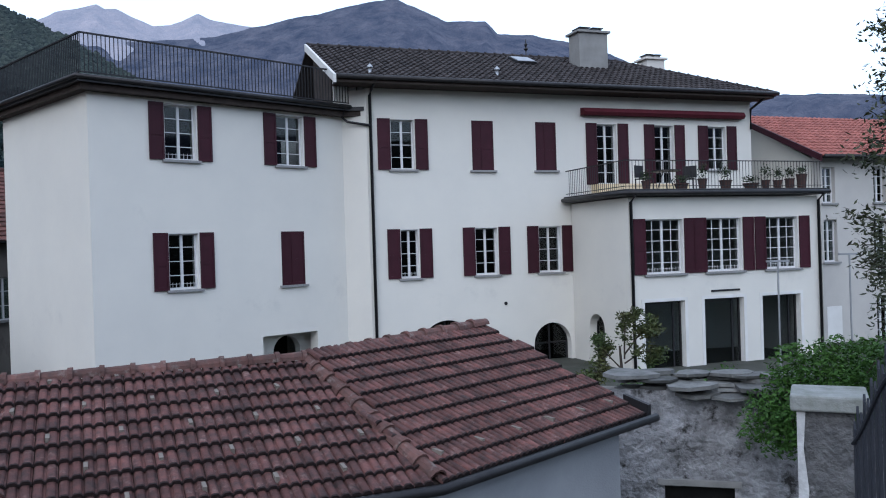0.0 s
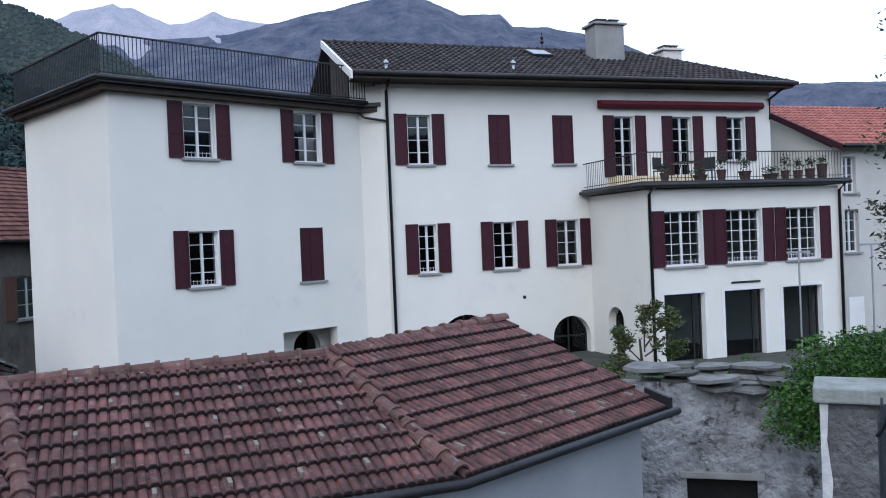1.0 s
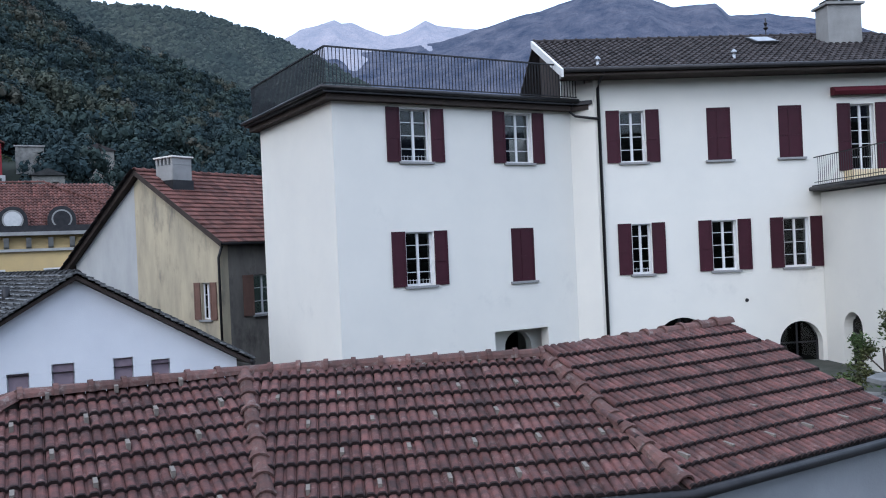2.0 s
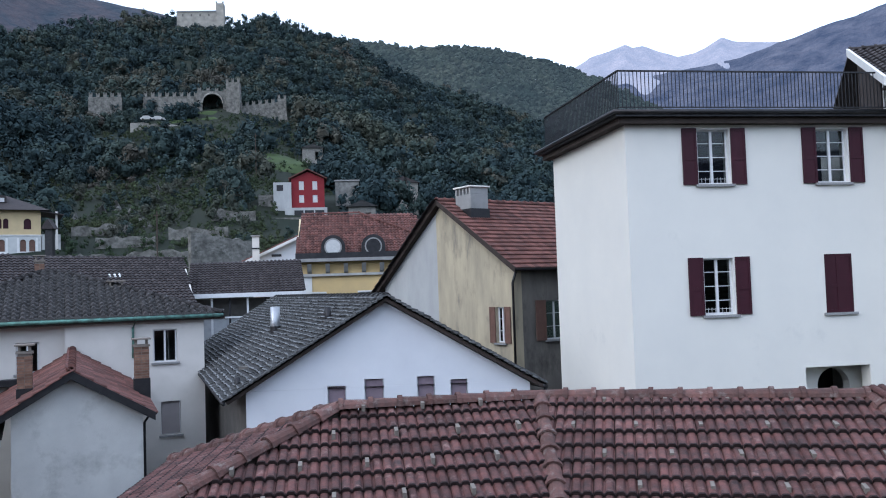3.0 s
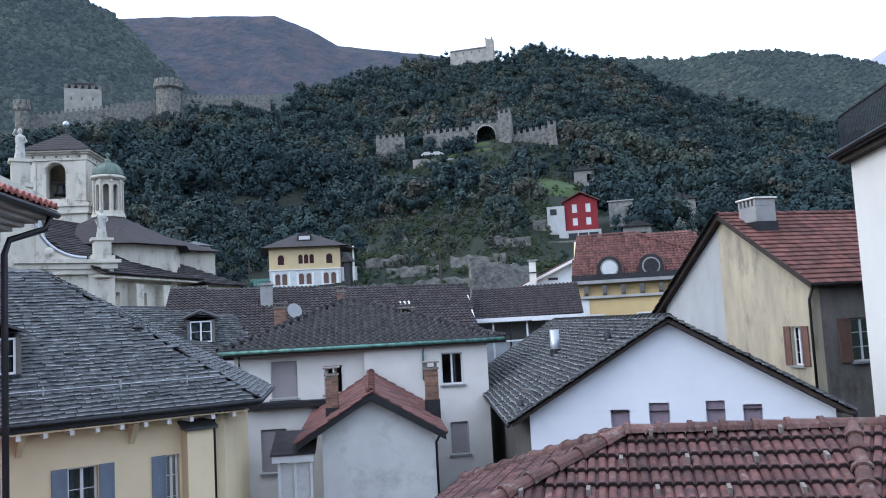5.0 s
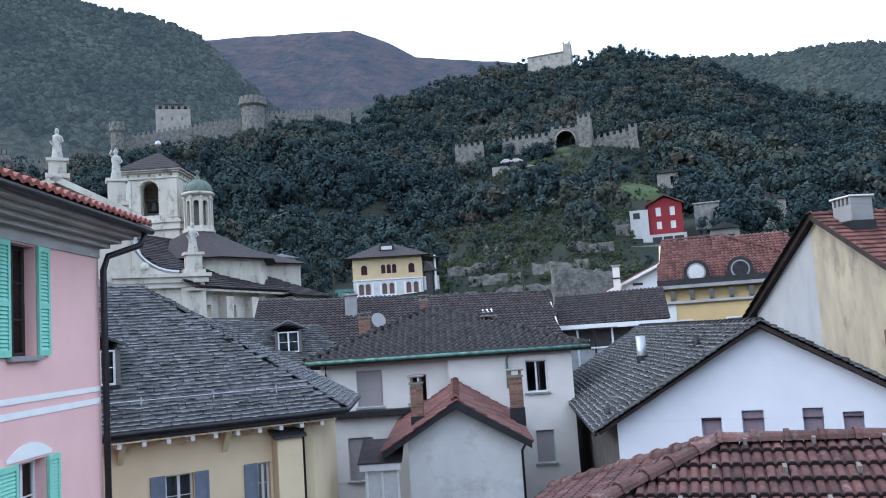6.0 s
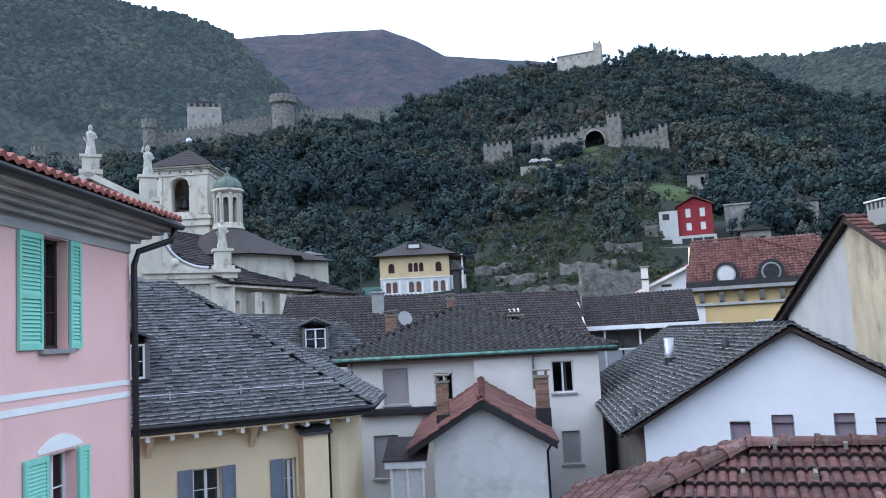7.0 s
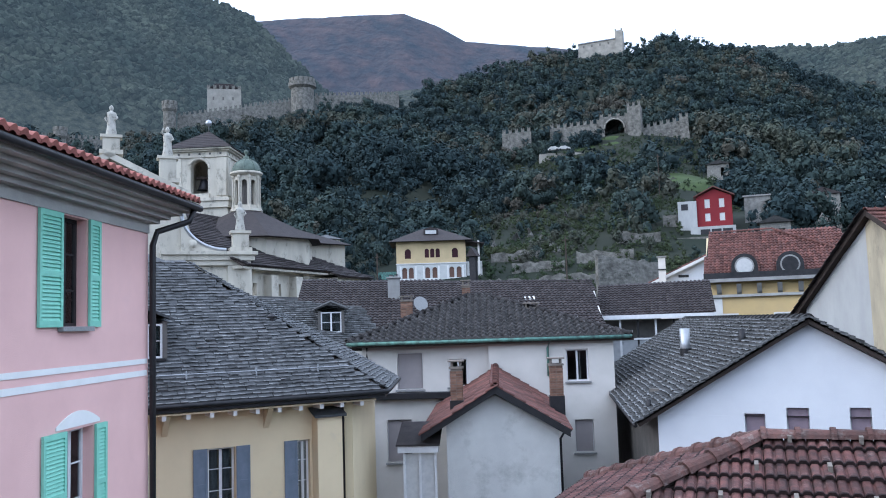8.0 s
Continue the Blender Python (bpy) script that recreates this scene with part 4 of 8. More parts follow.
def plaster_chimney(fr, x, y, z0, z1, w, d, mat, label):
    ch = thing("chimney", fr @ Matrix.Translation((x, y, z0)), label, "chimney")
    h = z1 - z0
    part("shaft", Mb().box(0, w, 0, d, -1.0, h), mat, ch, bevel=0.02)
    part("flashing", Mb().box(-0.04, w + 0.04, -0.04, d + 0.04, -0.3, 0.06), METAL, ch)
    part("cap_slab", Mb().box(-0.09, w + 0.09, -0.09, d + 0.09, h + 0.003, h + 0.09), mat, ch, bevel=0.015)
    for i in range(2):
        part("flue", Mb().box(w * (0.12 + 0.45 * i), w * (0.42 + 0.45 * i), d * 0.2, d * 0.8, h + 0.093, h + 0.2), CONCRETE, ch)
        part("flue_cover", Mb().box(w * (0.08 + 0.45 * i), w * (0.46 + 0.45 * i), d * 0.12, d * 0.88, h + 0.203, h + 0.24), METAL, ch)
    return ch


plaster_chimney(FM, 8.42, 2.0, 15.35, 16.82, 1.22, 0.8, CONCRETE, "large grey cement chimney with a cover slab")
plaster_chimney(FM, 12.15, 3.2, 15.5, 16.25, 0.85, 0.7, PALE_STUCCO, "low pale chimney behind the roof ridge")
for x, y, z in ((-0.3, -0.3, 14.35), (4.2, 0.1, 14.55)):
    vt = thing("roof_vent", FM @ Matrix.Translation((x, y, z)), "small grey metal vent pipe on the dark tiled roof", "vent")
    part("pipe", Mb().tube([(0, 0, -0.2), (0, 0, 0.28)], 0.05, 8), ZINC, vt, smooth=True)
    part("hood", Mb().lathe([(0.10, 0.28), (0.10, 0.31), (0.02, 0.40)], sides=8), ZINC, vt)
an = thing("roof_aerial", FM @ Matrix.Translation((7.0, 3.6, 16.1)), "thin dark metal finial on the roof ridge", "aerial")
part("mast", Mb().tube([(0, 0, 0), (0, 0, 0.75)], 0.02, 6), METAL, an)
part("ornament", Mb().lathe([(0.02, 0.3), (0.09, 0.38), (0.03, 0.46), (0.07, 0.55), (0.02, 0.62)], sides=8), METAL, an)
sk = thing("skylight", FM @ Matrix.Translation((5.9, 2.1, 15.53)) @ Matrix.Rotation(math.atan(1.93 / 4.4), 4, "X"), "small flat skylight in the dark tiled roof", "skylight")
part("frame", Mb().box(0, 0.8, 0, 0.9, 0.02, 0.12), METAL, sk)
part("pane", Mb().box(0.06, 0.74, 0.06, 0.84, 0.12, 0.13), ZINC, sk)

# red-roofed wing behind the bay
FW = side(13.8, 30.45, 0, 19.9)
wing = thing("neighbour_wing", FW, "pale stucco wing with a bright red tiled roof", "house")
ww = [(0.12, 0.70, 10.14, 11.45), (2.55, 3.15, 10.14, 11.45), (0.12, 0.75, 7.98, 9.53), (2.5, 3.2, 7.98, 9.53), (2.55, 3.2, 4.9, 6.6)]
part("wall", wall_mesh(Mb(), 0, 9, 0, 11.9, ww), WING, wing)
for q in ww:
    window(wing, FW, *q, 2, 4)
part("wall", Mb().prism([(0, 0.36, 0), (0, 0.36, 11.8), (0, 4.2, 13.7), (0, 8, 11.8), (0, 8, 0)], (0.3, 0, 0)), WHITE, wing)
part("blind_door", Mb().box(0.15, 0.85, -0.02, -0.004, 4.5, 6.35), TRIM, wing)
cover(wing, [at(FW, -0.35, -0.5, 11.82), at(FW, 9.3, -0.5, 11.82), at(FW, 9.3, 4.1, 13.95), at(FW, -0.35, 4.1, 13.95)], "pan", TILE_FRESH, 0.25, 0.36, 0.05, seed=5)
part("verge_board", Mb().prism([at(FW, -0.36, -0.52, 11.62), at(FW, -0.36, -0.52, 11.86), at(FW, -0.36, 4.1, 14.0), at(FW, -0.36, 4.1, 13.76)], at(FW, -0.44, 0, 0) - at(FW, -0.36, 0, 0)), MAROON, wing, at=Matrix.Identity(4))
gutter(wing, [at(FW, -0.3, -0.56, 11.8), at(FW, 9.2, -0.56, 11.8)], 0.07)

# ---- outbuilding with the pressed-tile roof in front ----
TILE_RED_REST = material("red_clay_tile_rest", (0.150, 0.066, 0.058), (0.050, 0.034, 0.033), 0.8, 7.0, 0.5, 60, per="island", per_amount=0.3, stain=(0.23, 0.15, 0.135), stain_at=(0.56, 0.74), stain_scale=6.0)
outhouse = thing("outbuilding", Matrix.Translation((-2, 8, 0)), "low white outbuilding under a weathered red pressed-tile roof", "house")
HA, CM, HL, RR = Vector((-1.73, 10.28, 7.63)), Vector((-5.08, 8.94, 7.63)), Vector((-6.80, 7.27, 7.63)), Vector((0.59, 12.74, 7.76))
EA, ER = Vector((-0.12, 8.46, 6.60)), Vector((2.74, 11.55, 6.60))
EM = CM + 2.43 * Vector((0.545, -0.84, -0.425))
EL = HL + 3.75 * Vector((-0.135, -0.955, -0.275))
EF = Vector((-10.52, 7.80, 6.60))
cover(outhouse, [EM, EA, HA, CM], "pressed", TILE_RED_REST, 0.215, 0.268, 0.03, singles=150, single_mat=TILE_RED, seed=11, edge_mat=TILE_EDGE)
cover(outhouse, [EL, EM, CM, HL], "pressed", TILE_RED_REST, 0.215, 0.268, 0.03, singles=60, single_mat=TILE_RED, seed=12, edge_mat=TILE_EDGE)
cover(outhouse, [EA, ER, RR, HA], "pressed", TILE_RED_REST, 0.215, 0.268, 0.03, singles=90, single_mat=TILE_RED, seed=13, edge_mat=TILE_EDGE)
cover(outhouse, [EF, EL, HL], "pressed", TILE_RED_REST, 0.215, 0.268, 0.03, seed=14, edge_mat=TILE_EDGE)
BK = [HL + Vector((-3.0, 3.2, -1.0)), CM + Vector((-1.3, 3.0, -1.1)), HA + Vector((-1.4, 2.6, -1.05)), RR + Vector((0.2, 1.6, -1.1))]
mb = Mb()
for a, b, c, d in ((HL, CM, BK[1], BK[0]), (CM, HA, BK[2], BK[1]), (HA, RR, BK[3], BK[2]), (EF, HL, BK[0], BK[0] - Vector((0.2, 0, 0)))):
    mb.prism([a, b, c, d], (0, 0, -0.06))
mb.prism([RR, ER, BK[3]], (0, 0, -0.06))
part("back_slope", mb, TILE_RED_REST, outhouse, at=Matrix.Identity(4))
CAP = material("ridge_cap_clay", (0.150, 0.075, 0.064), (0.085, 0.055, 0.050), 0.85, 9.0, 0.6, 50, per="object", per_amount=0.3, stain=(0.20, 0.165, 0.15), stain_at=(0.55, 0.7), stain_scale=7.0)
caps(outhouse, [HL, CM], CAP, 0.095, 0.34)
caps(outhouse, [HA, CM], CAP, 0.095, 0.34)
caps(outhouse, [HA, RR], CAP, 0.095, 0.34)
caps(outhouse, [EA, HA], CAP, 0.095, 0.30)
caps(outhouse, [EM, CM], CAP, 0.095, 0.30)
caps(outhouse, [EL, HL], CAP, 0.095, 0.34)
caps(outhouse, [EF, HL], CAP, 0.095, 0.40)
# snow hooks in staggered rows
hook = cached(("snow_hook",), lambda: Mb().prism([(-0.02, 0.0, -0.03), (-0.02, 0.012, 0.05), (-0.02, 0.15, 0.008), (-0.02, 0.15, -0.03)], (0.04, 0, 0)), MORTAR)
for (a, b, c, d) in ((EM, EA, HA, CM), (EL, EM, CM, HL), (EA, ER, RR, HA)):
    u = (b - a).normalized()
    nn = (b - a).cross(d - a).normalized()
    vv = nn.cross(u)
    flat = [((p - a).dot(u), (p - a).dot(vv)) for p in (a, b, c, d)]
    for j in range(1, 12, 2):
        for i in range(-4, 12):
            x, y = i * 0.68 + (0.34 if j % 4 == 1 else 0), j * 0.268 + 0.03
            if in_poly((x, y), flat) and in_poly((x + 0.15, y), flat) and in_poly((x - 0.15, y), flat):
                p = a + u * x + vv * y + nn * 0.055
                part("snow_hook", hook, None, outhouse, at=Matrix(((u.x, vv.x, nn.x, p.x), (u.y, vv.y, nn.y, p.y), (u.z, vv.z, nn.z, p.z), (0, 0, 0, 1))))
inset = lambda p, q, k: (p + (q - p) * k)
foot = [inset(p, Vector((-3, 10.5, p.z)), 0.07) for p in (EF, EL, EM, EA, ER)]
mb = Mb()
for a, b in zip(foot, foot[1:] + [Vector((0.5, 13.2, 6.5))]):
    mb.quad((a.x, a.y, 0), (b.x, b.y, 0), (b.x, b.y, 6.45), (a.x, a.y, 6.45))
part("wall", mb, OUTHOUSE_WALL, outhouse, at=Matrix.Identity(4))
gutter(outhouse, [EM + Vector((0.06, -0.08, -0.05)), EA + Vector((0.05, -0.07, -0.05)), ER + Vector((0.12, -0.06, -0.05))], 0.06)
part("eave_board", Mb().prism([EA + Vector((0, 0, -0.02)), ER + Vector((0, 0, -0.02)), ER + Vector((-0.06, 0.06, -0.16)), EA + Vector((-0.06, 0.06, -0.16))], (-0.03, 0.03, 0)), METAL, outhouse, at=Matrix.Identity(4))
part("verge_end", Mb().prism([ER + Vector((0.02, -0.03, 0.12)), ER + Vector((0.02, -0.03, -0.16)), ER + Vector((-0.25, 0.3, 0.0)), ER + Vector((-0.25, 0.3, 0.22))], (0.05, 0.04, 0)), METAL, outhouse, at=Matrix.Identity(4))

# ---- garden terrace, old wall, pillar, gate ----
solid("pavement", Mb().prism([(2.0, 14.3, 4.0), (12, 11.5, 4.0), (24, 24, 4.0), (22, 33, 4.0), (4, 29, 4.0), (-6, 26, 4.0)], (0, 0, 1.0)), COURT, "garden court in front of the villa", "pavement", "structure")
FG = side(2.0, 14.05, 0, -16)
gw = thing("garden_wall", FG, "old rubble wall with flaking plaster and stone slabs on top", "wall")


def rough_wall(x0, x1, z0, z1, holes, seed, dy=0.05):
    """A wall whose face is uneven."""
    mb, nx, nz = Mb(), int((x1 - x0) / 0.06), int((z1 - z0) / 0.06)
    idx = {}
    for i in range(nx + 1):
        for j in range(nz + 1):
            x, z = x0 + (x1 - x0) * i / nx, z0 + (z1 - z0) * j / nz
            y = dy * noise.fractal((x * 2.2, z * 2.2, seed), 0.7, 2.1, 5)
            idx[i, j] = len(mb.v)
            mb.v.append((x, y, z + (0.08 * noise.noise((x * 2, 0, seed)) if j == nz else 0)))
    for i in range(nx):
        for j in range(nz):
            x, z = x0 + (x1 - x0) * (i + 0.5) / nx, z0 + (z1 - z0) * (j + 0.5) / nz
            if not any(a < x < b and c < z < d for a, b, c, d in holes):
                mb.f.append((idx[i, j], idx[i + 1, j], idx[i + 1, j + 1], idx[i, j + 1]))
    return mb


part("masonry", rough_wall(0, 6, 3.0, 6.55, [(1.55, 2.65, 3.0, 5.0)], 3.0), PLASTERED_RUBBLE, gw, smooth=True)
part("core", Mb().box(0, 1.5, 0.12, 0.55, 3, 6.5).box(2.7, 6, 0.12, 0.55, 3, 6.5).box(1.5, 2.7, 0.12, 0.55, 5.06, 6.5), RUBBLE, gw)
part("lintel", Mb().box(1.45, 2.75, -0.06, 0.3, 5.0, 5.1), CONCRETE, gw, bevel=0.01)
# added dark sheet across the opening, standing for its shade
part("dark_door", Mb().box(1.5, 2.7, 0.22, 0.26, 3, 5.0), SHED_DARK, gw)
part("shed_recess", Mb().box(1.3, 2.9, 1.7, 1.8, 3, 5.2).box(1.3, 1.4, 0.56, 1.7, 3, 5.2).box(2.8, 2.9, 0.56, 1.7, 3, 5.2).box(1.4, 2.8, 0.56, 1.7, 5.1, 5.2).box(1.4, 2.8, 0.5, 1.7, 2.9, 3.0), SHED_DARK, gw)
r2 = random.Random(21)
for k in range(44):
    w, d, h = r2.uniform(0.55, 1.0), r2.uniform(0.5, 0.75), r2.uniform(0.04, 0.07)
    lay = k % 5
    x = 0.15 + (k // 5) * 0.48 + r2.uniform(-0.12, 0.12)
    z = 6.47 + lay * 0.072
    n, pts = 7, []
    for i in range(n):
        t = 2 * math.pi * (i + r2.uniform(-0.25, 0.25)) / n
        k2 = r2.uniform(0.78, 1.12)
        pts.append((x + k2 * w / 2 * math.cos(t), 0.2 + k2 * d / 2 * math.sin(t) + r2.uniform(-0.05, 0.02), z))
    if x < 1.0:
        continue
    part("coping_slab", Mb().prism(pts, (r2.uniform(-0.02, 0.02), r2.uniform(-0.02, 0.02), h)), COPING, gw, at=FG @ Matrix.Rotation(r2.uniform(-0.06, 0.06), 4, "X") @ Matrix.Translation((x, 0, z)) @ Matrix.Rotation(r2.uniform(-0.06, 0.06), 4, "Y") @ Matrix.Translation((-x, 0, -z)))
pl = thing("gate_pillar", side(4.26, 10.16, 3.0, -24), "square rough stone gate pillar with a pale capstone", "pillar")
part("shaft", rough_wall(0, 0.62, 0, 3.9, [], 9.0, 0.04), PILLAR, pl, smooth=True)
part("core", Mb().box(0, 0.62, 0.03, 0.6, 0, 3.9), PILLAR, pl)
part("plaster_edge", Mb().prism([(-0.02, -0.035, 0), (0.05, -0.035, 0), (0.09, -0.035, 0.6), (0.04, -0.035, 1.1), (0.08, -0.035, 1.7), (0.05, -0.035, 2.3), (0.10, -0.035, 2.9), (0.05, -0.035, 3.4), (0.08, -0.035, 3.87), (-0.02, -0.035, 3.87)], (0, 0.05, 0)), FLAKED, pl)
part("capstone", Mb().box(-0.09, 0.78, -0.10, 0.72, 3.87, 4.07), CAPSTONE, pl, bevel=0.03)
FE = side(4.3, 8.85, 0, -100)
gate = thing("metal_gate", side(4.3, 8.85, 3.0, -100), "tall grey-blue painted metal gate with upright bars", "gate")
GT = lambda x: 7.15 + 0.5 * x - 0.16 * math.cos(x * 2.6)
for i in range(34):
    x = i * 0.115
    z = GT(x) + (0.14 if i % 2 else 0.02)
    part("gate_bar", Mb().box(x, x + 0.075 if i % 2 == 0 else x + 0.03, -0.012, 0.012, 3.0, z - 0.08).prism([(x, -0.012, z - 0.077), (x + 0.03, -0.012, z - 0.077), (x + 0.015, -0.012, z)], (0, 0.024, 0)), GATE, gate, at=FE)
part("scroll_rail", Mb().tube([(i * 0.08, -0.02, GT(i * 0.08) - 0.22) for i in range(50)], 0.022, 6), GATE, gate, at=FE)
part("lower_rail", Mb().box(0, 3.9, -0.03, -0.012, 4.6, 4.68), GATE, gate, at=FE)

for x, y, top in ((8.2, 20.5, 8.35), (10.4, 21.4, 8.45)):
    ps = thing("garden_post", Matrix.Translation((x, y, 5.0)), "slim grey metal post with a cross-arm in the garden", "post")
    part("mast", Mb().tube([(0, 0, 0), (0, 0, top - 5)], 0.025, 8), ZINC, ps)
    part("arm", Mb().box(-0.28, 0.28, -0.03, 0.03, top - 5, top - 4.95), ZINC, ps)


# ---- plants ----
LEAF_SIDE = material("feathery_leaves", (0.030, 0.045, 0.024), (0.055, 0.055, 0.028), 0.6, 1.5, 0, per="island", per_amount=0.45)
def leaves(mb, centre, size, count, leaf, r, flat=1.0, shell=0.55):
    """Loose leaves round a centre, more towards the outside."""
    for _ in range(count):
        d = Vector((r.gauss(0, 1), r.gauss(0, 1), r.gauss(0, 1))).normalized()
        k = r.uniform(shell, 1.0)
        p = Vector(centre) + Vector((d.x * size[0] * k, d.y * size[1] * k, d.z * size[2] * k))
        a = Vector((r.gauss(0, 1), r.gauss(0, 1), r.gauss(0, 0.6) * flat)).normalized()
        b = a.orthogonal().normalized()
        b.rotate(Matrix.Rotation(r.uniform(0, 6.28), 3, a))
        l, w = leaf * r.uniform(0.7, 1.3), leaf * r.uniform(0.28, 0.45)
        mb.add([p - a * l / 2, p + b * w / 2, p + a * l / 2, p - b * w / 2 + Vector((0, 0, -0.1 * l))], [(0, 1, 2, 3)])
    return mb


def shrub(name, x, y, z, blobs, leaf, count, mat, label, seed):
    r = random.Random(seed)
    s = thing(name, Matrix.Translation((x, y, z)), label, "shrub")
    mb = Mb()
    for c, size in blobs:
        leaves(mb, c, size, int(count * size[0] * size[2]), leaf, r, shell=0.3)
    part("foliage", mb, mat, s)
    st = Mb()
    for c, size in blobs:
        st.tube([(c[0] * 0.3, c[1] * 0.3, -0.4), (c[0] * 0.8, c[1] * 0.8, c[2] * 0.5), c], 0.02, 5, 0.006)
    part("stems", st, BARK, s)
    return s


shrub("wall_shrub", 5.0, 12.4, 6.5, [((0, 0, 0), (0.62, 0.5, 0.42)), ((-0.32, -0.15, -0.3), (0.45, 0.4, 0.42)), ((0.5, 0.1, 0.18), (0.55, 0.5, 0.33)), ((1.0, 0.2, 0.2), (0.5, 0.4, 0.3)), ((-0.05, -0.2, -0.5), (0.3, 0.25, 0.3)), ((1.5, 0.3, 0.3), (0.5, 0.5, 0.3)), ((0.1, 0.1, 0.38), (0.4, 0.4, 0.2)), ((0.4, -0.2, -0.25), (0.5, 0.35, 0.35)), ((0.9, 0.0, 0.4), (0.5, 0.4, 0.3)), ((0.35, 0.1, 0.62), (0.55, 0.45, 0.32)), ((0.95, 0.2, 0.7), (0.5, 0.45, 0.3)), ((1.3, 0.1, -0.05), (0.5, 0.4, 0.4)), ((1.6, 0.2, 0.7), (0.45, 0.4, 0.25)), ((0.7, -0.25, -0.05), (0.5, 0.3, 0.4)), ((0.45, -0.3, -0.45), (0.3, 0.25, 0.3))], 0.095, 3600, LEAF_SHRUB, "bright green leafy shrub hanging over the old wall", 31)
shrub("garden_bush", 6.9, 13.9, 5.0, [((0, 0, 1.7), (0.7, 0.6, 0.5)), ((0.7, 0.3, 1.9), (0.7, 0.5, 0.5)), ((-0.6, 0.2, 1.3), (0.7, 0.6, 0.6)), ((0.3, 0, 0.8), (0.9, 0.7, 0.8)), ((1.5, 0.2, 1.2), (0.9, 0.6, 0.9))], 0.11, 1500, LEAF_SHRUB, "green bush in the garden behind the wall", 32)
for k, (x, y, z, s) in enumerate(((3.9, 17.5, 5.9, 0.55), (5.0, 18.6, 5.7, 0.5), (5.9, 18.2, 5.9, 0.4))):
    shrub("garden_bush", x, y, z, [((0, 0, 0), (s, s, s * 0.7)), ((0.3, 0.1, 0.2), (s * 0.6, s * 0.6, s * 0.5))], 0.1, 1300, LEAF_TREE if k == 1 else LEAF_SHRUB, "low green garden bush before the villa", 40 + k)


for k, (x, y, s) in enumerate(((2.6, 16.6, 0.55), (3.2, 17.2, 0.6), (4.6, 17.4, 0.6), (5.6, 17.0, 0.65), (6.5, 16.6, 0.6), (7.4, 16.4, 0.7), (8.4, 16.6, 0.7), (5.2, 15.6, 0.5), (6.3, 15.2, 0.6))):
    shrub("garden_bush", x, y, 5.0, [((0, 0, 0.35), (s, s, 0.5)), ((0.4, 0.1, 0.6), (s * 0.7, s * 0.6, 0.4)), ((-0.4, 0, 0.55), (s * 0.6, s * 0.6, 0.4))], 0.10, 1100, LEAF_TREE if k % 3 == 0 else LEAF_POT if k % 3 == 1 else LEAF_SHRUB, "low green garden bush behind the old wall", 70 + k)


def broad_tree(name, base, top, trunk_r, limbs, leaf, per, mat, label, seed, size=0.5):
    """A tapered trunk, forked limbs and loose leaf clumps."""
    r = random.Random(seed)
    t = thing(name, Matrix.Translation(base), label, "tree")
    tr = Mb()
    lean = Vector((r.uniform(-0.2, 0.2), r.uniform(-0.2, 0.2), 0))
    tr.tube([Vector((0, 0, 0)), lean * 0.5 + Vector((0, 0, top * 0.5)), lean + Vector((0, 0, top))], trunk_r, 8, trunk_r * 0.4)
    fo = Mb()
    for sx, sy, sz, ex, ey, ez in limbs:
        a, b = Vector((sx, sy, sz)), Vector((ex, ey, ez))
        mid = (a + b) / 2 + Vector((r.uniform(-0.1, 0.1), r.uniform(-0.1, 0.1), r.uniform(0.0, 0.25)))
        tr.tube([a, mid, b], trunk_r * 0.35, 6, 0.008)
        for k in range(6):
            p = mid.lerp(b, k / 5) + Vector((r.gauss(0, 0.25), r.gauss(0, 0.25), r.gauss(-0.08, 0.2))) * size
            tr.tube([mid.lerp(b, k / 5), p], 0.008, 4, 0.003)
            leaves(fo, p, (size * r.uniform(0.4, 0.8), size * r.uniform(0.4, 0.8), size * r.uniform(0.3, 0.6)), per, leaf, r, shell=0.1)
    part("trunk", tr, BARK, t)
    part("crown", fo, mat, t)
    return t


broad_tree("garden_tree", (4.05, 19.0, 5.0), 1.6, 0.06, [(0, 0, 1.0, -0.6, 0.2, 1.7), (0, 0, 1.3, 0.2, 0, 2.5), (0, 0, 1.4, 0.7, 0.1, 2.1), (0, 0, 0.8, -1.0, -0.2, 1.0), (0, 0, 1.2, 0.9, 0.2, 1.4)], 0.11, 110, LEAF_TREE, "small sparse ornamental tree in the garden", 51, 0.42)
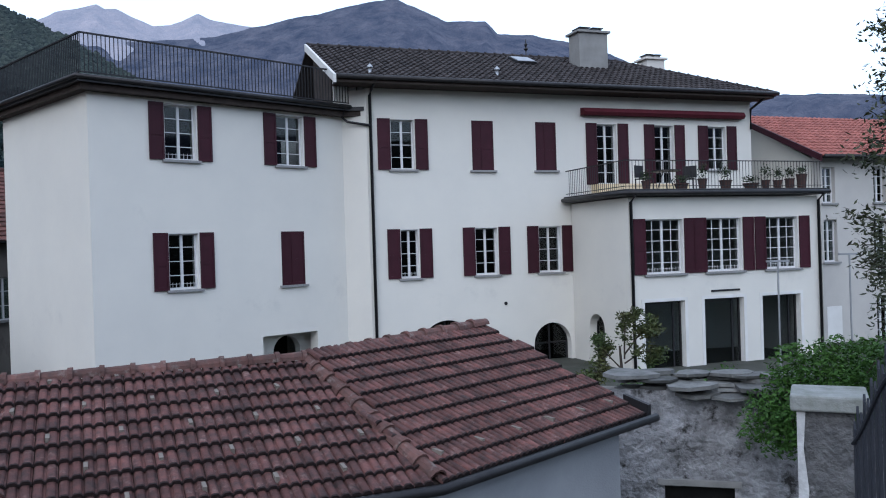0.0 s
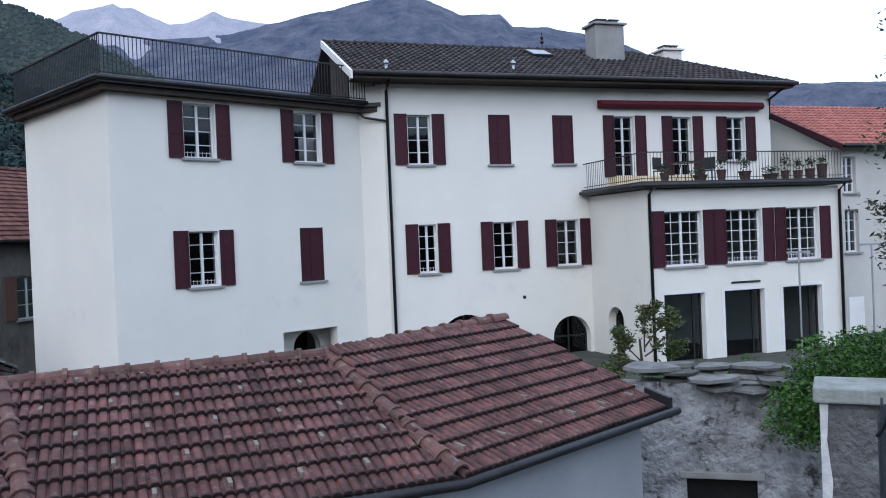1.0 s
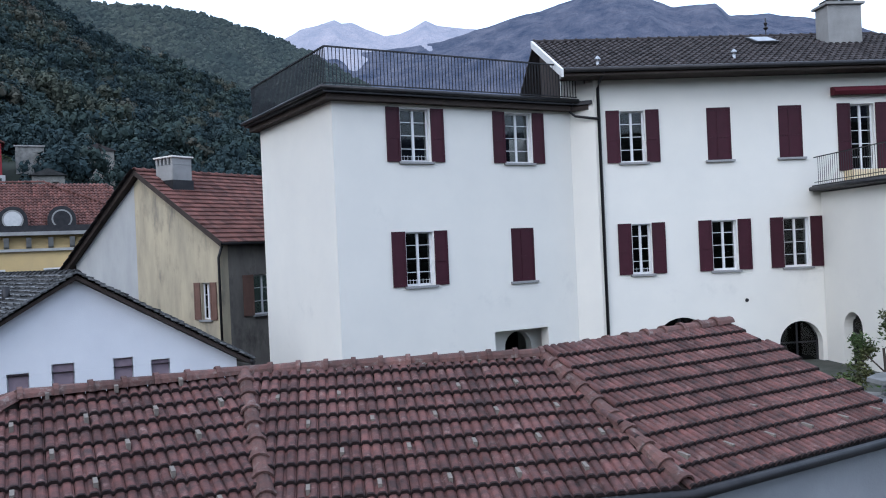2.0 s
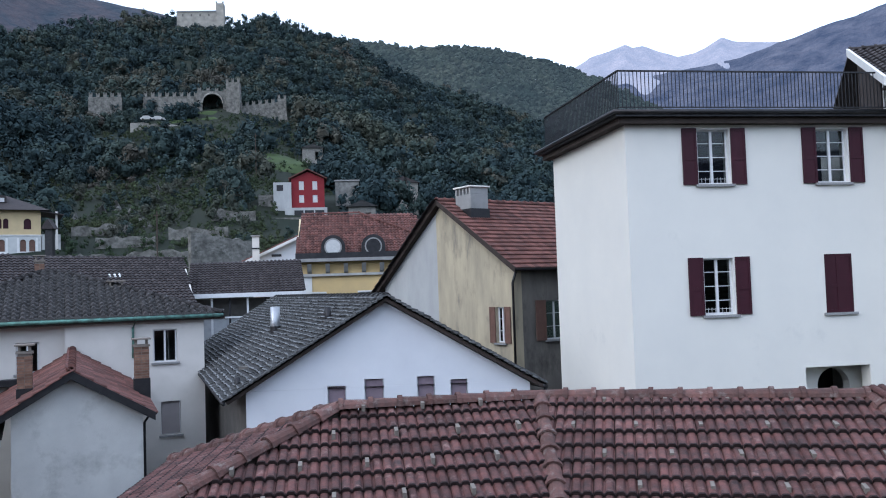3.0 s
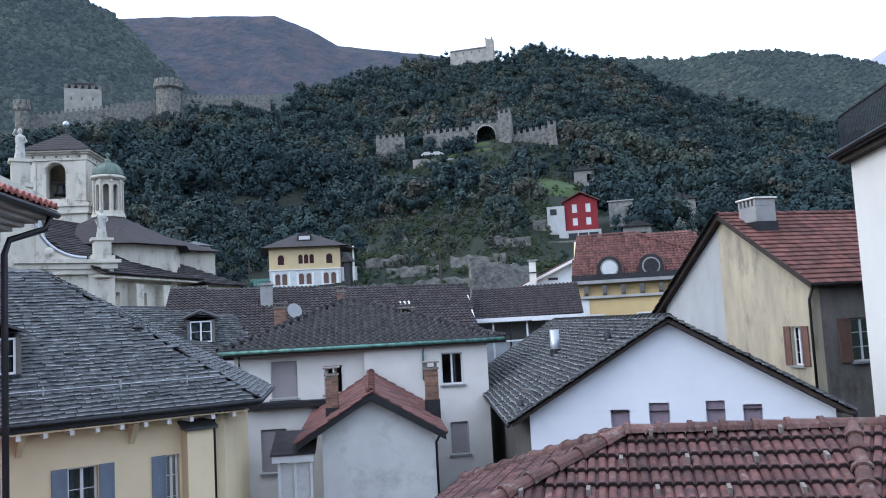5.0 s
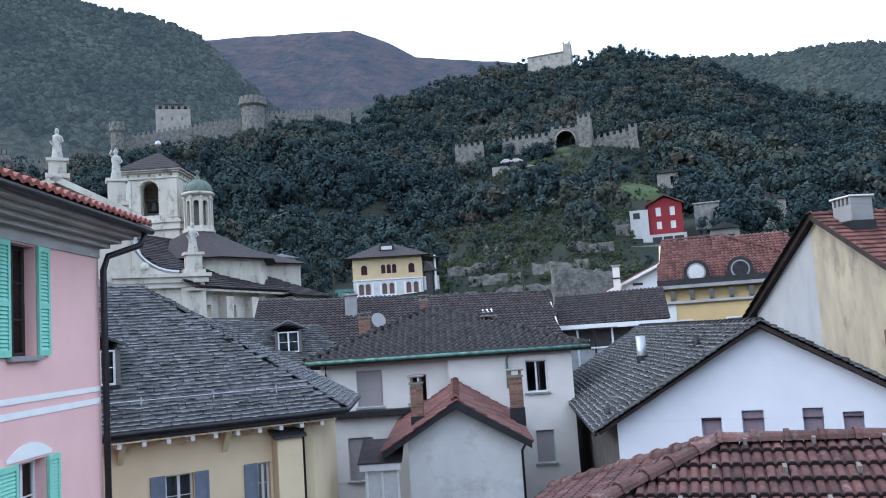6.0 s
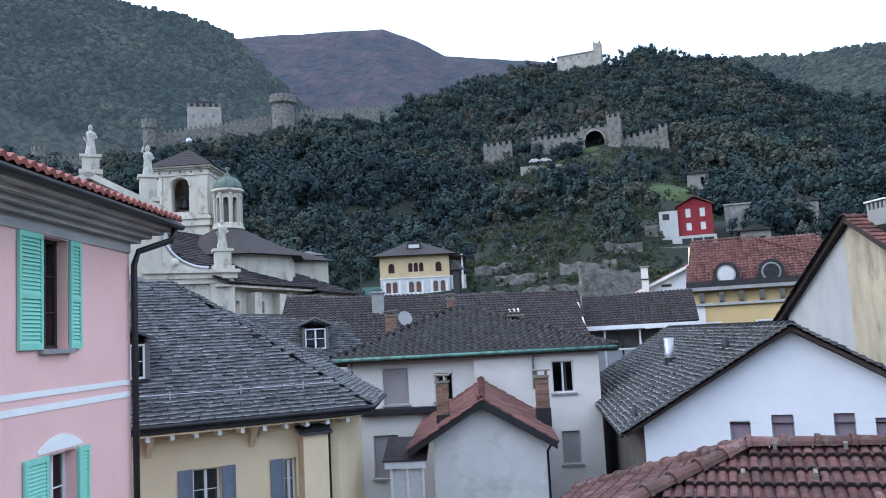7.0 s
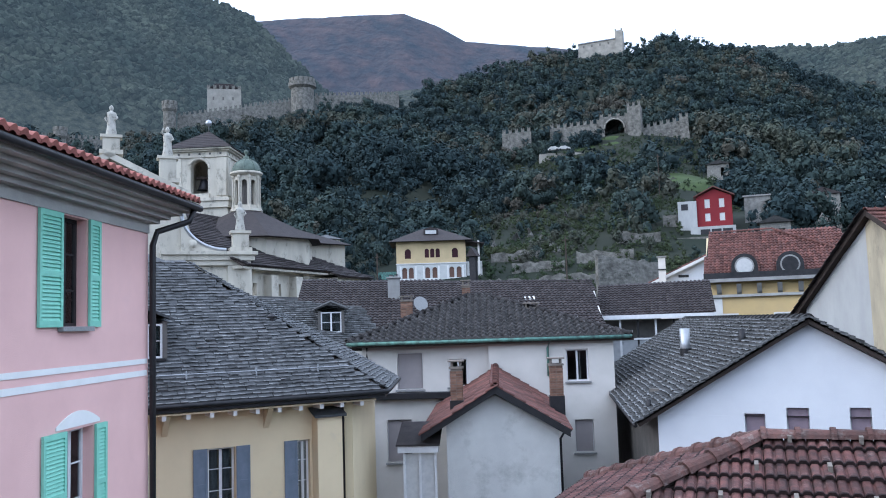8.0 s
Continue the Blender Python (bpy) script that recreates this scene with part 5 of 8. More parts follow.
broad_tree("side_tree", (7.5, 10.9, 5.0), 8.5, 0.16, [(0, 0, 1.6, -1.2, -0.4, 2.2), (0, 0, 2.4, -1.9, -0.3, 3.0), (0, 0, 3.2, -1.9, -0.2, 3.7), (0, 0, 4.0, -1.6, -0.2, 4.9), (0, 0, 4.8, -1.5, 0, 5.5), (0, 0, 6, -1.5, 0, 7.0), (0, 0, 6.4, -0.9, 0.2, 7.6), (0, 0, 5, -0.8, 0.4, 6.2), (0, 0, 7, 0.6, 0.2, 8.5), (0, 0, 5, 1.2, 0.2, 6.3), (0, 0, 1.2, -1.5, -0.3, 1.5), (0, 0, 2.0, -1.0, -0.6, 2.7), (0, 0, 2.8, -1.4, -0.4, 3.4), (0, 0, 3.6, -1.0, -0.3, 4.3), (0, 0, 1.0, -0.8, -0.5, 1.9), (0, 0, 4.4, -0.7, -0.2, 5.2), (0, 0, 5.4, -1.1, -0.3, 6.1), (0, 0, 5.6, -2.2, -1.2, 6.45), (0, 0, 5.0, -2.35, -1.2, 5.5), (0, 0, 4.4, -2.5, -1.15, 5.1), (0, 0, 3.4, -2.6, -1.15, 4.2), (0, 0, 3.0, -2.45, -1.2, 3.6)], 0.08, 120, LEAF_SIDE, "sparse tree with browning leaves beside the gate", 52, 0.62)
# balcony pots and chairs
for k, (s, w, h, hh) in enumerate(((0.9, 0.3, 0.28, 0.35), (2.2, 0.45, 0.2, 0.3), (3.0, 0.3, 0.35, 0.5), (3.9, 0.4, 0.3, 0.55), (4.9, 0.5, 0.2, 0.25), (5.5, 0.28, 0.3, 0.55), (6.0, 0.3, 0.3, 0.45), (6.5, 0.32, 0.35, 0.4), (7.0, 0.35, 0.5, 0.3))):
    p = at(FX, s, 0.35, 10.545)
    pt = thing("potted_plant", side(p.x, p.y, p.z, 20), "clay pot with a green plant on the balcony", "plant", "pots along the balcony")
    part("pot", Mb().lathe([(w * 0.36, 0), (w * 0.5, h), (w * 0.54, h), (w * 0.54, h - 0.03)], sides=10), PLANTER, pt)
    part("foliage", leaves(Mb(), (0, 0, h + hh * 0.5), (w * 0.7, w * 0.7, hh * 0.6), 170, 0.09, random.Random(60 + k), shell=0.05), LEAF_POT, pt)
for s, y in ((1.6, 1.5), (3.4, 1.6)):
    p = at(FX, s, y, 10.545)
    c = thing("balcony_chair", side(p.x, p.y, p.z, 40 if s < 2 else -30), "dark metal garden chair on the balcony", "chair", "balcony chairs")
    part("seat", Mb().box(-0.22, 0.22, -0.22, 0.22, 0.43, 0.46), METAL, c)
    part("backrest", Mb().box(-0.22, 0.22, 0.2, 0.23, 0.5, 0.9), METAL, c)
    for a in (-0.2, 0.2):
        for b in (-0.2, 0.2):
            part("leg", Mb().box(a - 0.015, a + 0.015, b - 0.015, b + 0.015, 0, 0.428), METAL, c)
p = at(FX, 2.5, 1.6, 10.545)
tb = thing("balcony_table", side(p.x, p.y, p.z, 20), "dark round garden table on the balcony", "table")
part("tabletop", Mb().lathe([(0.5, 0.70), (0.5, 0.73)], sides=16), METAL, tb)
for a in range(3):
    part("leg", Mb().tube([(0.35 * math.cos(a * 2.1), 0.35 * math.sin(a * 2.1), 0), (0.1 * math.cos(a * 2.1), 0.1 * math.sin(a * 2.1), 0.70)], 0.015, 5), METAL, tb)

# ---- pink house ----
FP = side(-15.72, 2.31, 0, 148)
pink = thing("pink_house", FP, "pink stucco house with mint green louvred shutters", "house")
pw = [(-2.88, -2.15, 9.10, 10.70), (-2.74, -1.93, 6.05, 7.62), (-6.6, -5.75, 9.16, 10.70), (-6.6, -5.75, 6.05, 7.62)]
part("wall", wall_mesh(Mb(), -10, 0, 0, 11.0, pw, 0.4), PINK, pink)
part("wall", Mb().box(-0.4, -0.003, 0.41, 9, 0, 11.0), PINK, pink)
part("wall", Mb().box(-10, 0, 9.01, 9.4, 0, 11.0).box(-10, -9.6, 0.41, 9, 0, 11), PINK, pink)
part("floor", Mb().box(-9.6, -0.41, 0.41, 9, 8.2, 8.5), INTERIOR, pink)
for i, q in enumerate(pw):
    window(pink, FP, *q, 2, 3, leaf=(MINT, 0.60, 0.34), trim=None, curtain=i == 1, sill=True, frame_mat=None if i % 2 else METAL)
for z0, z1 in ((8.445, 8.53), (8.24, 8.335)):
    part("string_course", Mb().box(-10, -0.06, -0.012, -0.004, z0, z1), BAND, pink)
for x in (-2.375, -6.175):
    m = Mb()
    arc = [(x - 0.62 + 1.24 * i / 12, 7.66 + 0.32 * math.sin(math.pi * (0.15 + 0.7 * i / 12)) - 0.1) for i in range(13)]
    m.prism([(x - 0.62, -0.004, 7.66)] + [(a, -0.004, b) for a, b in arc] + [(x + 0.62, -0.004, 7.66)], (0, -0.015, 0))
    part("window_crown", m, BAND, pink)
part("frieze", Mb().box(-10, -0.0, -0.03, -0.004, 10.72, 11.0), CORNICE, pink)
for k, (y, z0, z1) in enumerate(((-0.16, 10.90, 10.98), (-0.30, 10.983, 11.06), (-0.46, 11.063, 11.13), (-0.62, 11.133, 11.20))):
    part("cornice", Mb().box(-10, -y * 0.95, y, 0.3, z0, z1), CORNICE, pink)
gutter(pink, [at(FP, -10, -0.70, 11.24), at(FP, 0.68, -0.70, 11.22)], 0.062)
cover(pink, [at(FP, -10, -0.70, 11.31), at(FP, 0.70, -0.70, 11.31), at(FP, -3.6, 4.5, 13.3), at(FP, -10, 4.5, 13.3)], "pan", TILE_FRESH, 0.22, 0.33, 0.06, seed=71)
cover(pink, [at(FP, 0.70, -0.70, 11.31), at(FP, 0.70, 9.6, 11.31), at(FP, -3.6, 4.5, 13.3)], "pan", TILE_FRESH, 0.22, 0.33, 0.06, seed=72)
downpipe(pink, [at(FP, 0.45, -0.68, 11.2), at(FP, 0.35, -0.62, 10.95), at(FP, 0.05, -0.15, 10.75), at(FP, -0.03, -0.1, 10.5), at(FP, -0.03, -0.1, 0.2)], 0.055)

# ---- cream house under stone slabs ----
FK = side(-22.4, 2.0, 0, 90.8)
slate = thing("slab_roofed_house", FK, "cream house under a grey stone-slab roof", "house")
kw = [(2.75, 3.45, 4.3, 5.95), (5.14, 5.48, 4.3, 5.95), (0.2, 0.9, 4.3, 5.95)]
part("wall", wall_mesh(Mb(), -6, 6.7, 0, 7.1, kw, 0.4), CREAM, slate)
for i, q in enumerate(kw):
    window(slate, FK, *q, 2, 3, leaf=(SLATE_PAINT, 0.36), leaves=(1, 0 if i == 1 else 1), curtain=i == 0, sill=False)
FK2 = side(-22.35, 8.68, 0, 150)
part("wall", wall_mesh(Mb(), 0, 5, 0, 7.0), CREAM, slate, at=FK2)
part("back_wall", Mb().box(-6, 6.0, 9, 9.3, 0, 7).box(-6, -5.7, 0.41, 9, 0, 7), CREAM, slate)
S0, S1, S2 = Vector((-21.75, -4.0, 7.2)), Vector((-21.72, 9.42, 7.22)), Vector((-26.4, 11.9, 7.2))
SR, SQ = Vector((-26.8, 5.05, 11.1)), Vector((-26.8, -4.0, 11.1))
cover(slate, [S0, S1, SR, SQ], "slab", STONE_SLAB, 0.27, 0.15, 0.04, singles=150, single_mat=STONE_SLAB_ONE, seed=81, name="stone_slab", edge_mat=SLAB_EDGE)
cover(slate, [S1, S2, SR], "slab", STONE_SLAB, 0.27, 0.15, 0.04, singles=150, single_mat=STONE_SLAB_ONE, seed=82, name="stone_slab", edge_mat=SLAB_EDGE)
part("back_slope", Mb().prism([S2, Vector((-31.5, 9.5, 7.2)), Vector((-31.5, -4, 7.2)), SQ, SR], (0, 0, -0.05)), STONE_SLAB, slate, at=Matrix.Identity(4))
part("eave_board", Mb().prism([S0, S1, S1 + Vector((0, 0, -0.22)), S0 + Vector((0, 0, -0.22))], (-0.05, 0, 0)).prism([S1, S2, S2 + Vector((0, 0, -0.22)), S1 + Vector((0, 0, -0.22))], (-0.03, -0.04, 0)), METAL, slate, at=Matrix.Identity(4))
gutter(slate, [S0 + Vector((0.07, 0, -0.06)), S1 + Vector((0.07, 0.05, -0.06)), S2 + Vector((0.0, 0.08, -0.06))], 0.07)
part("soffit", Mb().box(-6, 7.2, -0.63, -0.004, 6.92, 6.96), CREAM, slate)
raf = cached(("rafter",), lambda: Mb().box(-0.05, 0.05, -0.62, -0.02, -0.12, -0.003), TRIM)
for i in range(12):
    part("rafter", raf, None, slate, at=FK @ Matrix.Translation((0.4 + i * 0.58, 0, 6.92)))
for x in (1.6, 4.2):
    part("bracket", Mb().prism([(x, -0.004, 6.9), (x, -0.5, 6.9), (x, -0.004, 6.35)], (0.14, 0, 0)), CREAM, slate)
part("flue_pier", Mb().box(5.55, 6.25, -0.45, -0.004, 0, 6.55), CREAM, slate)
part("pier_roof", Mb().prism([(5.45, -0.55, 6.553), (5.45, -0.004, 6.75), (5.45, -0.004, 6.8), (5.45, -0.55, 6.62)], (0.9, 0, 0)), STONE_SLAB, slate)
downpipe(slate, [at(FK, 6.4, -0.6, 7.0), at(FK, 6.4, -0.1, 6.8), at(FK, 6.4, -0.1, 0.2)], 0.05)
for (yy, zz) in ((4.2, 7.75), (6.0, 7.75), (7.7, 7.75)):
    part("snow_guard", Mb().box(-0.015, 0.015, -0.02, 0.02, 0, 0.22), ZINC, slate, at=Matrix.Translation((-22.35, yy, zz)))
part("snow_rail", Mb().tube([(-22.35, 3.4, 7.88), (-22.35, 8.6, 7.88)], 0.014, 6), ZINC, slate, at=Matrix.Identity(4))
part("snow_rail", Mb().tube([(-22.75, 8.9, 7.86), (-25.6, 10.5, 7.86)], 0.014, 6), ZINC, slate, at=Matrix.Identity(4))


def dormer(fr, w, h, deep, label, roof_mat, seed):
    d = thing("dormer", fr, label, "dormer")
    part("cheek", Mb().box(-w / 2 - 0.12, -w / 2, 0, deep, -0.1, h).box(w / 2, w / 2 + 0.12, 0, deep, -0.1, h), DARK_WALL, d)
    window(d, fr, -w / 2, w / 2, 0, h - 0.06, 2, 2, deep=0.02, sill=True, sill_mat=METAL, curtain=True)
    part("inner_back", Mb().box(-w / 2, w / 2, deep * 0.6, deep * 0.65, 0, h), INTERIOR, d)
    part("dormer_roof", Mb().prism([(-w / 2 - 0.28, -0.2, h), (0, -0.2, h + 0.28), (w / 2 + 0.28, -0.2, h), (w / 2 + 0.28, -0.2, h + 0.06), (0, -0.2, h + 0.36), (-w / 2 - 0.28, -0.2, h + 0.06)], (0, deep + 0.2, 0.15)), roof_mat, d)
    return d


dormer(side(-23.0, 3.35, 8.30, 90), 0.75, 0.95, 2.2, "dark dormer with a white window on the stone-slab roof", STONE_SLAB, 1)
tp = thing("roof_vent", Matrix.Translation((-24.3, 7.0, 9.0)), "dark metal vent on the stone-slab roof", "vent")
part("pipe", Mb().tube([(0, 0, -0.3), (0, 0, 0.3)], 0.09, 10), METAL, tp)
part("hood", Mb().lathe([(0.14, 0.3), (0.14, 0.33), (0.03, 0.42)], sides=10), METAL, tp)


# ---- middle house with the hipped pantile roof ----
FH = side(-31.12 - 0.52, 11.94 + 0.30, 0, 59.5)
mid = thing("middle_house", FH, "pale stucco house with a hipped grey pantile roof", "house")
mw = [(1.89, 2.90, 6.40, 7.83), (3.93, 4.66, 6.45, 7.55), (1.43, 2.41, 3.6, 5.25)]
part("wall", wall_mesh(Mb(), 0.5, 5.5, 0, 8.3, mw), PALE_STUCCO, mid)
mw2 = [(8.51, 9.36, 6.57, 7.80), (8.74, 9.45, 3.86, 5.11)]
part("wall", wall_mesh(Mb(), 5.504, 10.35, 0, 8.3, mw2, 0.6), PALE_STUCCO, mid, at=FH @ Matrix.Translation((0, -0.28, 0)))
window(mid, FH, *mw[0], 1, 1, blind=BLIND)
window(mid, FH, *mw[1], 2, 1)
window(mid, FH, *mw[2], 1, 1, blind=BLIND)
FH2 = FH @ Matrix.Translation((0, -0.28, 0))
window(mid, FH2, *mw2[0], 2, 1)
window(mid, FH2, *mw2[1], 1, 1, blind=BLIND)
part("canopy", Mb().box(0.9, 4.6, -0.35, -0.004, 6.05, 6.3), METAL, mid, bevel=0.02)
part("side_wall", Mb().box(10.05, 10.35, 0.33, 9, 0, 8.3).box(0.5, 0.8, 0.36, 9, 0, 8.3).box(0.8, 10, 8.7, 9, 0, 8.3), PALE_STUCCO, mid)
M0, M1 = Vector((-31.12, 11.94, 8.3)), Vector((-25.55, 21.40, 8.3))
MA, MB2 = Vector((-33.1, 18.5, 10.15)), Vector((-32.75, 19.15, 10.15))
M2, M3 = M1 + Vector((-9.3, 5.5, 0)), M0 + Vector((-9.3, 5.5, 0))
cover(mid, [M0, M1, MB2, MA], "pan", TILE_PAN, 0.29, 0.40, 0.10, singles=100, single_mat=TILE_PAN_ONE, seed=91, edge_mat=PAN_EDGE)
cover(mid, [M1, M2, MB2], "pan", TILE_PAN, 0.29, 0.40, 0.10, singles=100, single_mat=TILE_PAN_ONE, seed=92, edge_mat=PAN_EDGE)
cover(mid, [M3, M0, MA], "pan", TILE_PAN, 0.29, 0.40, 0.10, singles=100, single_mat=TILE_PAN_ONE, seed=93, edge_mat=PAN_EDGE)
part("back_slope", Mb().prism([M2, M3, MA, MB2], (0, 0, -0.05)), TILE_PAN, mid, at=Matrix.Identity(4))
caps(mid, [M0, MA, MB2, M1], TILE_PAN, 0.12, 0.36, joined=True)
gutter(mid, [M0 + Vector((0.05, -0.03, -0.05)), M1 + Vector((0.05, -0.03, -0.05)), M2 + Vector((0, 0.05, -0.05))], 0.075, VERDIGRIS)
part("eave_soffit", Mb().box(0.2, 11.1, -0.58, 0.3, 8.1, 8.2), WOOD_DARK, mid)
downpipe(mid, [at(FH2, 7.9, -0.3, 8.2), at(FH2, 7.8, -0.07, 7.9), at(FH2, 7.8, -0.07, 6.8)], 0.045, VERDIGRIS)
downpipe(mid, [at(FH, 0.75, -0.4, 8.1), at(FH, 0.7, -0.07, 7.7), at(FH, 0.7, -0.07, 0.2)], 0.045)


def brick_chimney(x, y, z0, z1, az, w, d, label, cap=True, seed=1):
    """A chimney of single bricks round a mortar core."""
    r = random.Random(seed)
    fr = side(x, y, z0, az)
    ch = thing("chimney", fr, label, "chimney")
    h = z1 - z0
    part("core", Mb().box(0.012, w - 0.012, 0.012, d - 0.012, -0.6, h), MORTAR, ch)
    part("lead_skirt", Mb().box(-0.03, w + 0.03, -0.03, d + 0.03, -0.6, 0.05), METAL, ch)
    rows = int((h - 0.05) / 0.085)
    me = cached(("brick", round(w, 2)), lambda: Mb().box(0, w / 2 - 0.012, -0.004, 0.05, 0, 0.07), BRICK)
    me2 = cached(("brick_side", round(d, 2)), lambda: Mb().box(-0.004, 0.05, 0, d / 2 - 0.012, 0, 0.07), BRICK)
    for j in range(rows):
        z = 0.055 + j * 0.085
        for k in range(2):
            part("brick", me, None, ch, at=fr @ Matrix.Translation((k * w / 2 + 0.004 + r.uniform(-0.005, 0.005), r.uniform(-0.006, 0.003), z)))
            part("brick", me2, None, ch, at=fr @ Matrix.Translation((r.uniform(-0.006, 0.002), k * d / 2 + 0.01, z)))
            part("brick", me2, None, ch, at=fr @ Matrix.Translation((w - 0.046 + r.uniform(-0.002, 0.006), k * d / 2 + 0.01, z)))
    part("collar", Mb().box(-0.04, w + 0.04, -0.04, d + 0.04, h, h + 0.06), MORTAR, ch)
    if cap:
        for a in (0.02, w - 0.09):
            for b in (0.02, d - 0.09):
                part("cap_post", Mb().box(a, a + 0.07, b, b + 0.07, h + 0.063, h + 0.22), MORTAR, ch)
        part("cap_slab", Mb().box(-0.07, w + 0.07, -0.07, d + 0.07, h + 0.223, h + 0.275), MORTAR, ch, bevel=0.01)
    return ch


brick_chimney(-30.1, 19.6, 8.95, 9.45, 59, 0.55, 0.5, "brick chimney with verdigris flashing on the pantile roof", True, 2)
brick_chimney(-33.2, 18.3, 10.05, 10.6, 59, 0.35, 0.35, "small brick chimney at the roof apex", True, 3)

# ---- small gabled house with the red roof ----
FZ = side(-23.36, 12.14, 0, 58.6)
shed = thing("small_gabled_house", FZ, "narrow grey stucco house with a red tiled gable roof", "house")
GA = (1.53, 6.86)
part("wall", Mb().prism([(0, 0, 0), (3.43, 0, 0), (3.43, 0, 5.62), (GA[0], 0, GA[1] - 0.12), (0, 0, 5.9)], (0, 0.3, 0)), GREY_STUCCO, shed)
part("wall", wall_mesh(Mb(), 0, 7.4, 0, 5.7, [(0.9, 1.4, 3.6, 5.2), (2.2, 2.7, 3.6, 5.2)], 0.3), GREY_STUCCO, shed, at=FZ @ Matrix.Translation((3.43, 0, 0)) @ Matrix.Rotation(radians(90), 4, "Z") @ Matrix.Translation((0.3, 0, 0)))
part("wall", Mb().box(0, 0.3, 0.303, 7.5, 0, 5.8), GREY_STUCCO, shed)
ra, rb = at(FZ, GA[0], -0.35, 7.0), at(FZ, GA[0], 7.6, 7.22)
e1, e2 = at(FZ, 3.75, -0.35, 5.66), at(FZ, 3.75, 7.6, 5.85)
f1, f2 = at(FZ, -0.75, -0.35, 5.62), at(FZ, -0.75, 7.6, 5.8)
cover(shed, [e1, e2, rb, ra], "pressed", TILE_RED_FAR, 0.30, 0.40, 0.03, seed=101)
cover(shed, [f2, f1, ra, rb], "pressed", TILE_RED_FAR, 0.30, 0.40, 0.03, seed=102)
caps(shed, [ra, rb], TILE_RED_FAR, 0.11, 0.38, joined=True)
for p, q in ((f1, ra), (ra, e1)):
    part("verge_board", Mb().prism([p + Vector((0, 0, -0.2)), p + Vector((0, 0, 0.04)), q + Vector((0, 0, 0.04)), q + Vector((0, 0, -0.2))], (0.05, -0.03, 0)), METAL, shed, at=Matrix.Identity(4))
gutter(shed, [e1, e2], 0.05)
downpipe(shed, [at(FZ, 3.7, 0.5, 5.6), at(FZ, 3.5, 0.5, 5.3), at(FZ, 3.5, 0.5, 0.2)], 0.04)
brick_chimney(-24.0, 16.5, 6.35, 7.42, 58.6, 0.44, 0.44, "tall orange brick chimney with an open cap", True, 4)
brick_chimney(-24.15, 12.75, 6.45, 7.5, 58.6, 0.38, 0.4, "crumbling brown brick chimney", True, 5)
ver = thing("glazed_veranda", side(-24.1, 11.0, 0, 58.6), "white framed glazed veranda beside the small house", "veranda")
part("panel", Mb().box(0.05, 0.95, 0.02, 0.06, 0, 5.0), CURTAIN, ver)
for x in (0, 0.48, 0.96):
    part("post", Mb().box(x, x + 0.07, -0.04, 0.02, 0, 5.05), FRAME, ver)
part("fascia", Mb().box(-0.15, 1.1, -0.15, 0.1, 5.053, 5.25), FRAME, ver)
part("lean_roof", Mb().prism([(-0.2, -0.2, 5.26), (1.15, -0.2, 5.26), (1.15, 1.6, 5.75), (-0.2, 1.6, 5.75)], (0, 0, 0.05)), TILE_DARK, ver)
part("side_glass", Mb().box(-0.0, 0.06, 0.1, 1.6, 0, 5.0), CURTAIN, ver)

# ---- white gabled house under stone slabs ----
FQ = side(-18.45, 15.75, 0, 38.8)
gab = thing("white_gabled_house", FQ, "white gabled house under a weathered stone-slab roof", "house")
gw4 = [(2.60, 3.11, 5.2, 6.36), (3.63, 4.17, 5.3, 6.52), (5.11, 5.60, 5.3, 6.54), (6.05, 6.53, 5.3, 6.42)]
m = Mb()
wall_mesh(m, 0.35, 8.3, 0, 6.3, [(a, b, c, 6.3) for a, b, c, d in gw4], 0.35)
part("wall", m, WHITE_GABLE, gab)
m = Mb()
AP = (4.31, 8.66)
notched = [(0.35, 0, 6.302)] + [p for a, b, c, d in gw4 for p in ((a, 0, 6.302), (a, 0, d), (b, 0, d), (b, 0, 6.302))] + [(8.3, 0, 6.302), (8.3, 0, 6.34), (AP[0], 0, AP[1]), (0.35, 0, 6.34)]
m.prism(notched, (0, 0.35, 0))
part("gable", m, WHITE_GABLE, gab)
for q in gw4:
    w = window(gab, FQ, *q, 1, 1, deep=0.14, sill=False, blind=MAUVE)
RD = Vector((-0.82, 0.572, 0.0))
A0 = at(FQ, 4.31, -0.3, 8.80)
L0, Q0 = at(FQ, -0.15, -0.3, 6.08), at(FQ, 8.65, -0.3, 6.22)
cover(gab, [L0 + RD * 20, L0, A0, A0 + RD * 20], "slab", SLAB_BROWN, 0.30, 0.175, 0.06, singles=150, single_mat=SLAB_BROWN_ONE, seed=111, name="stone_slab", edge_mat=SLAB_EDGE)
cover(gab, [Q0, Q0 + RD * 9, A0 + RD * 20, A0], "slab", SLAB_BROWN, 0.30, 0.175, 0.06, singles=150, single_mat=SLAB_BROWN_ONE, seed=112, name="stone_slab", edge_mat=SLAB_EDGE)
part("side_wall", Mb().prism([L0 + RD * 1 + Vector((0.5, 0.5, 0)), L0 + RD * 20 + Vector((0.5, 0.5, 0)), L0 + RD * 20 + Vector((0.5, 0.5, -6.1)), L0 + RD * 1 + Vector((0.5, 0.5, -6.1))], (0.3, 0.3, 0)), DARK_WALL, gab, at=Matrix.Identity(4))
caps(gab, [A0, A0 + RD * 20], SLAB_BROWN, 0.13, 0.5, joined=True, lift=0.0)
r3 = random.Random(77)
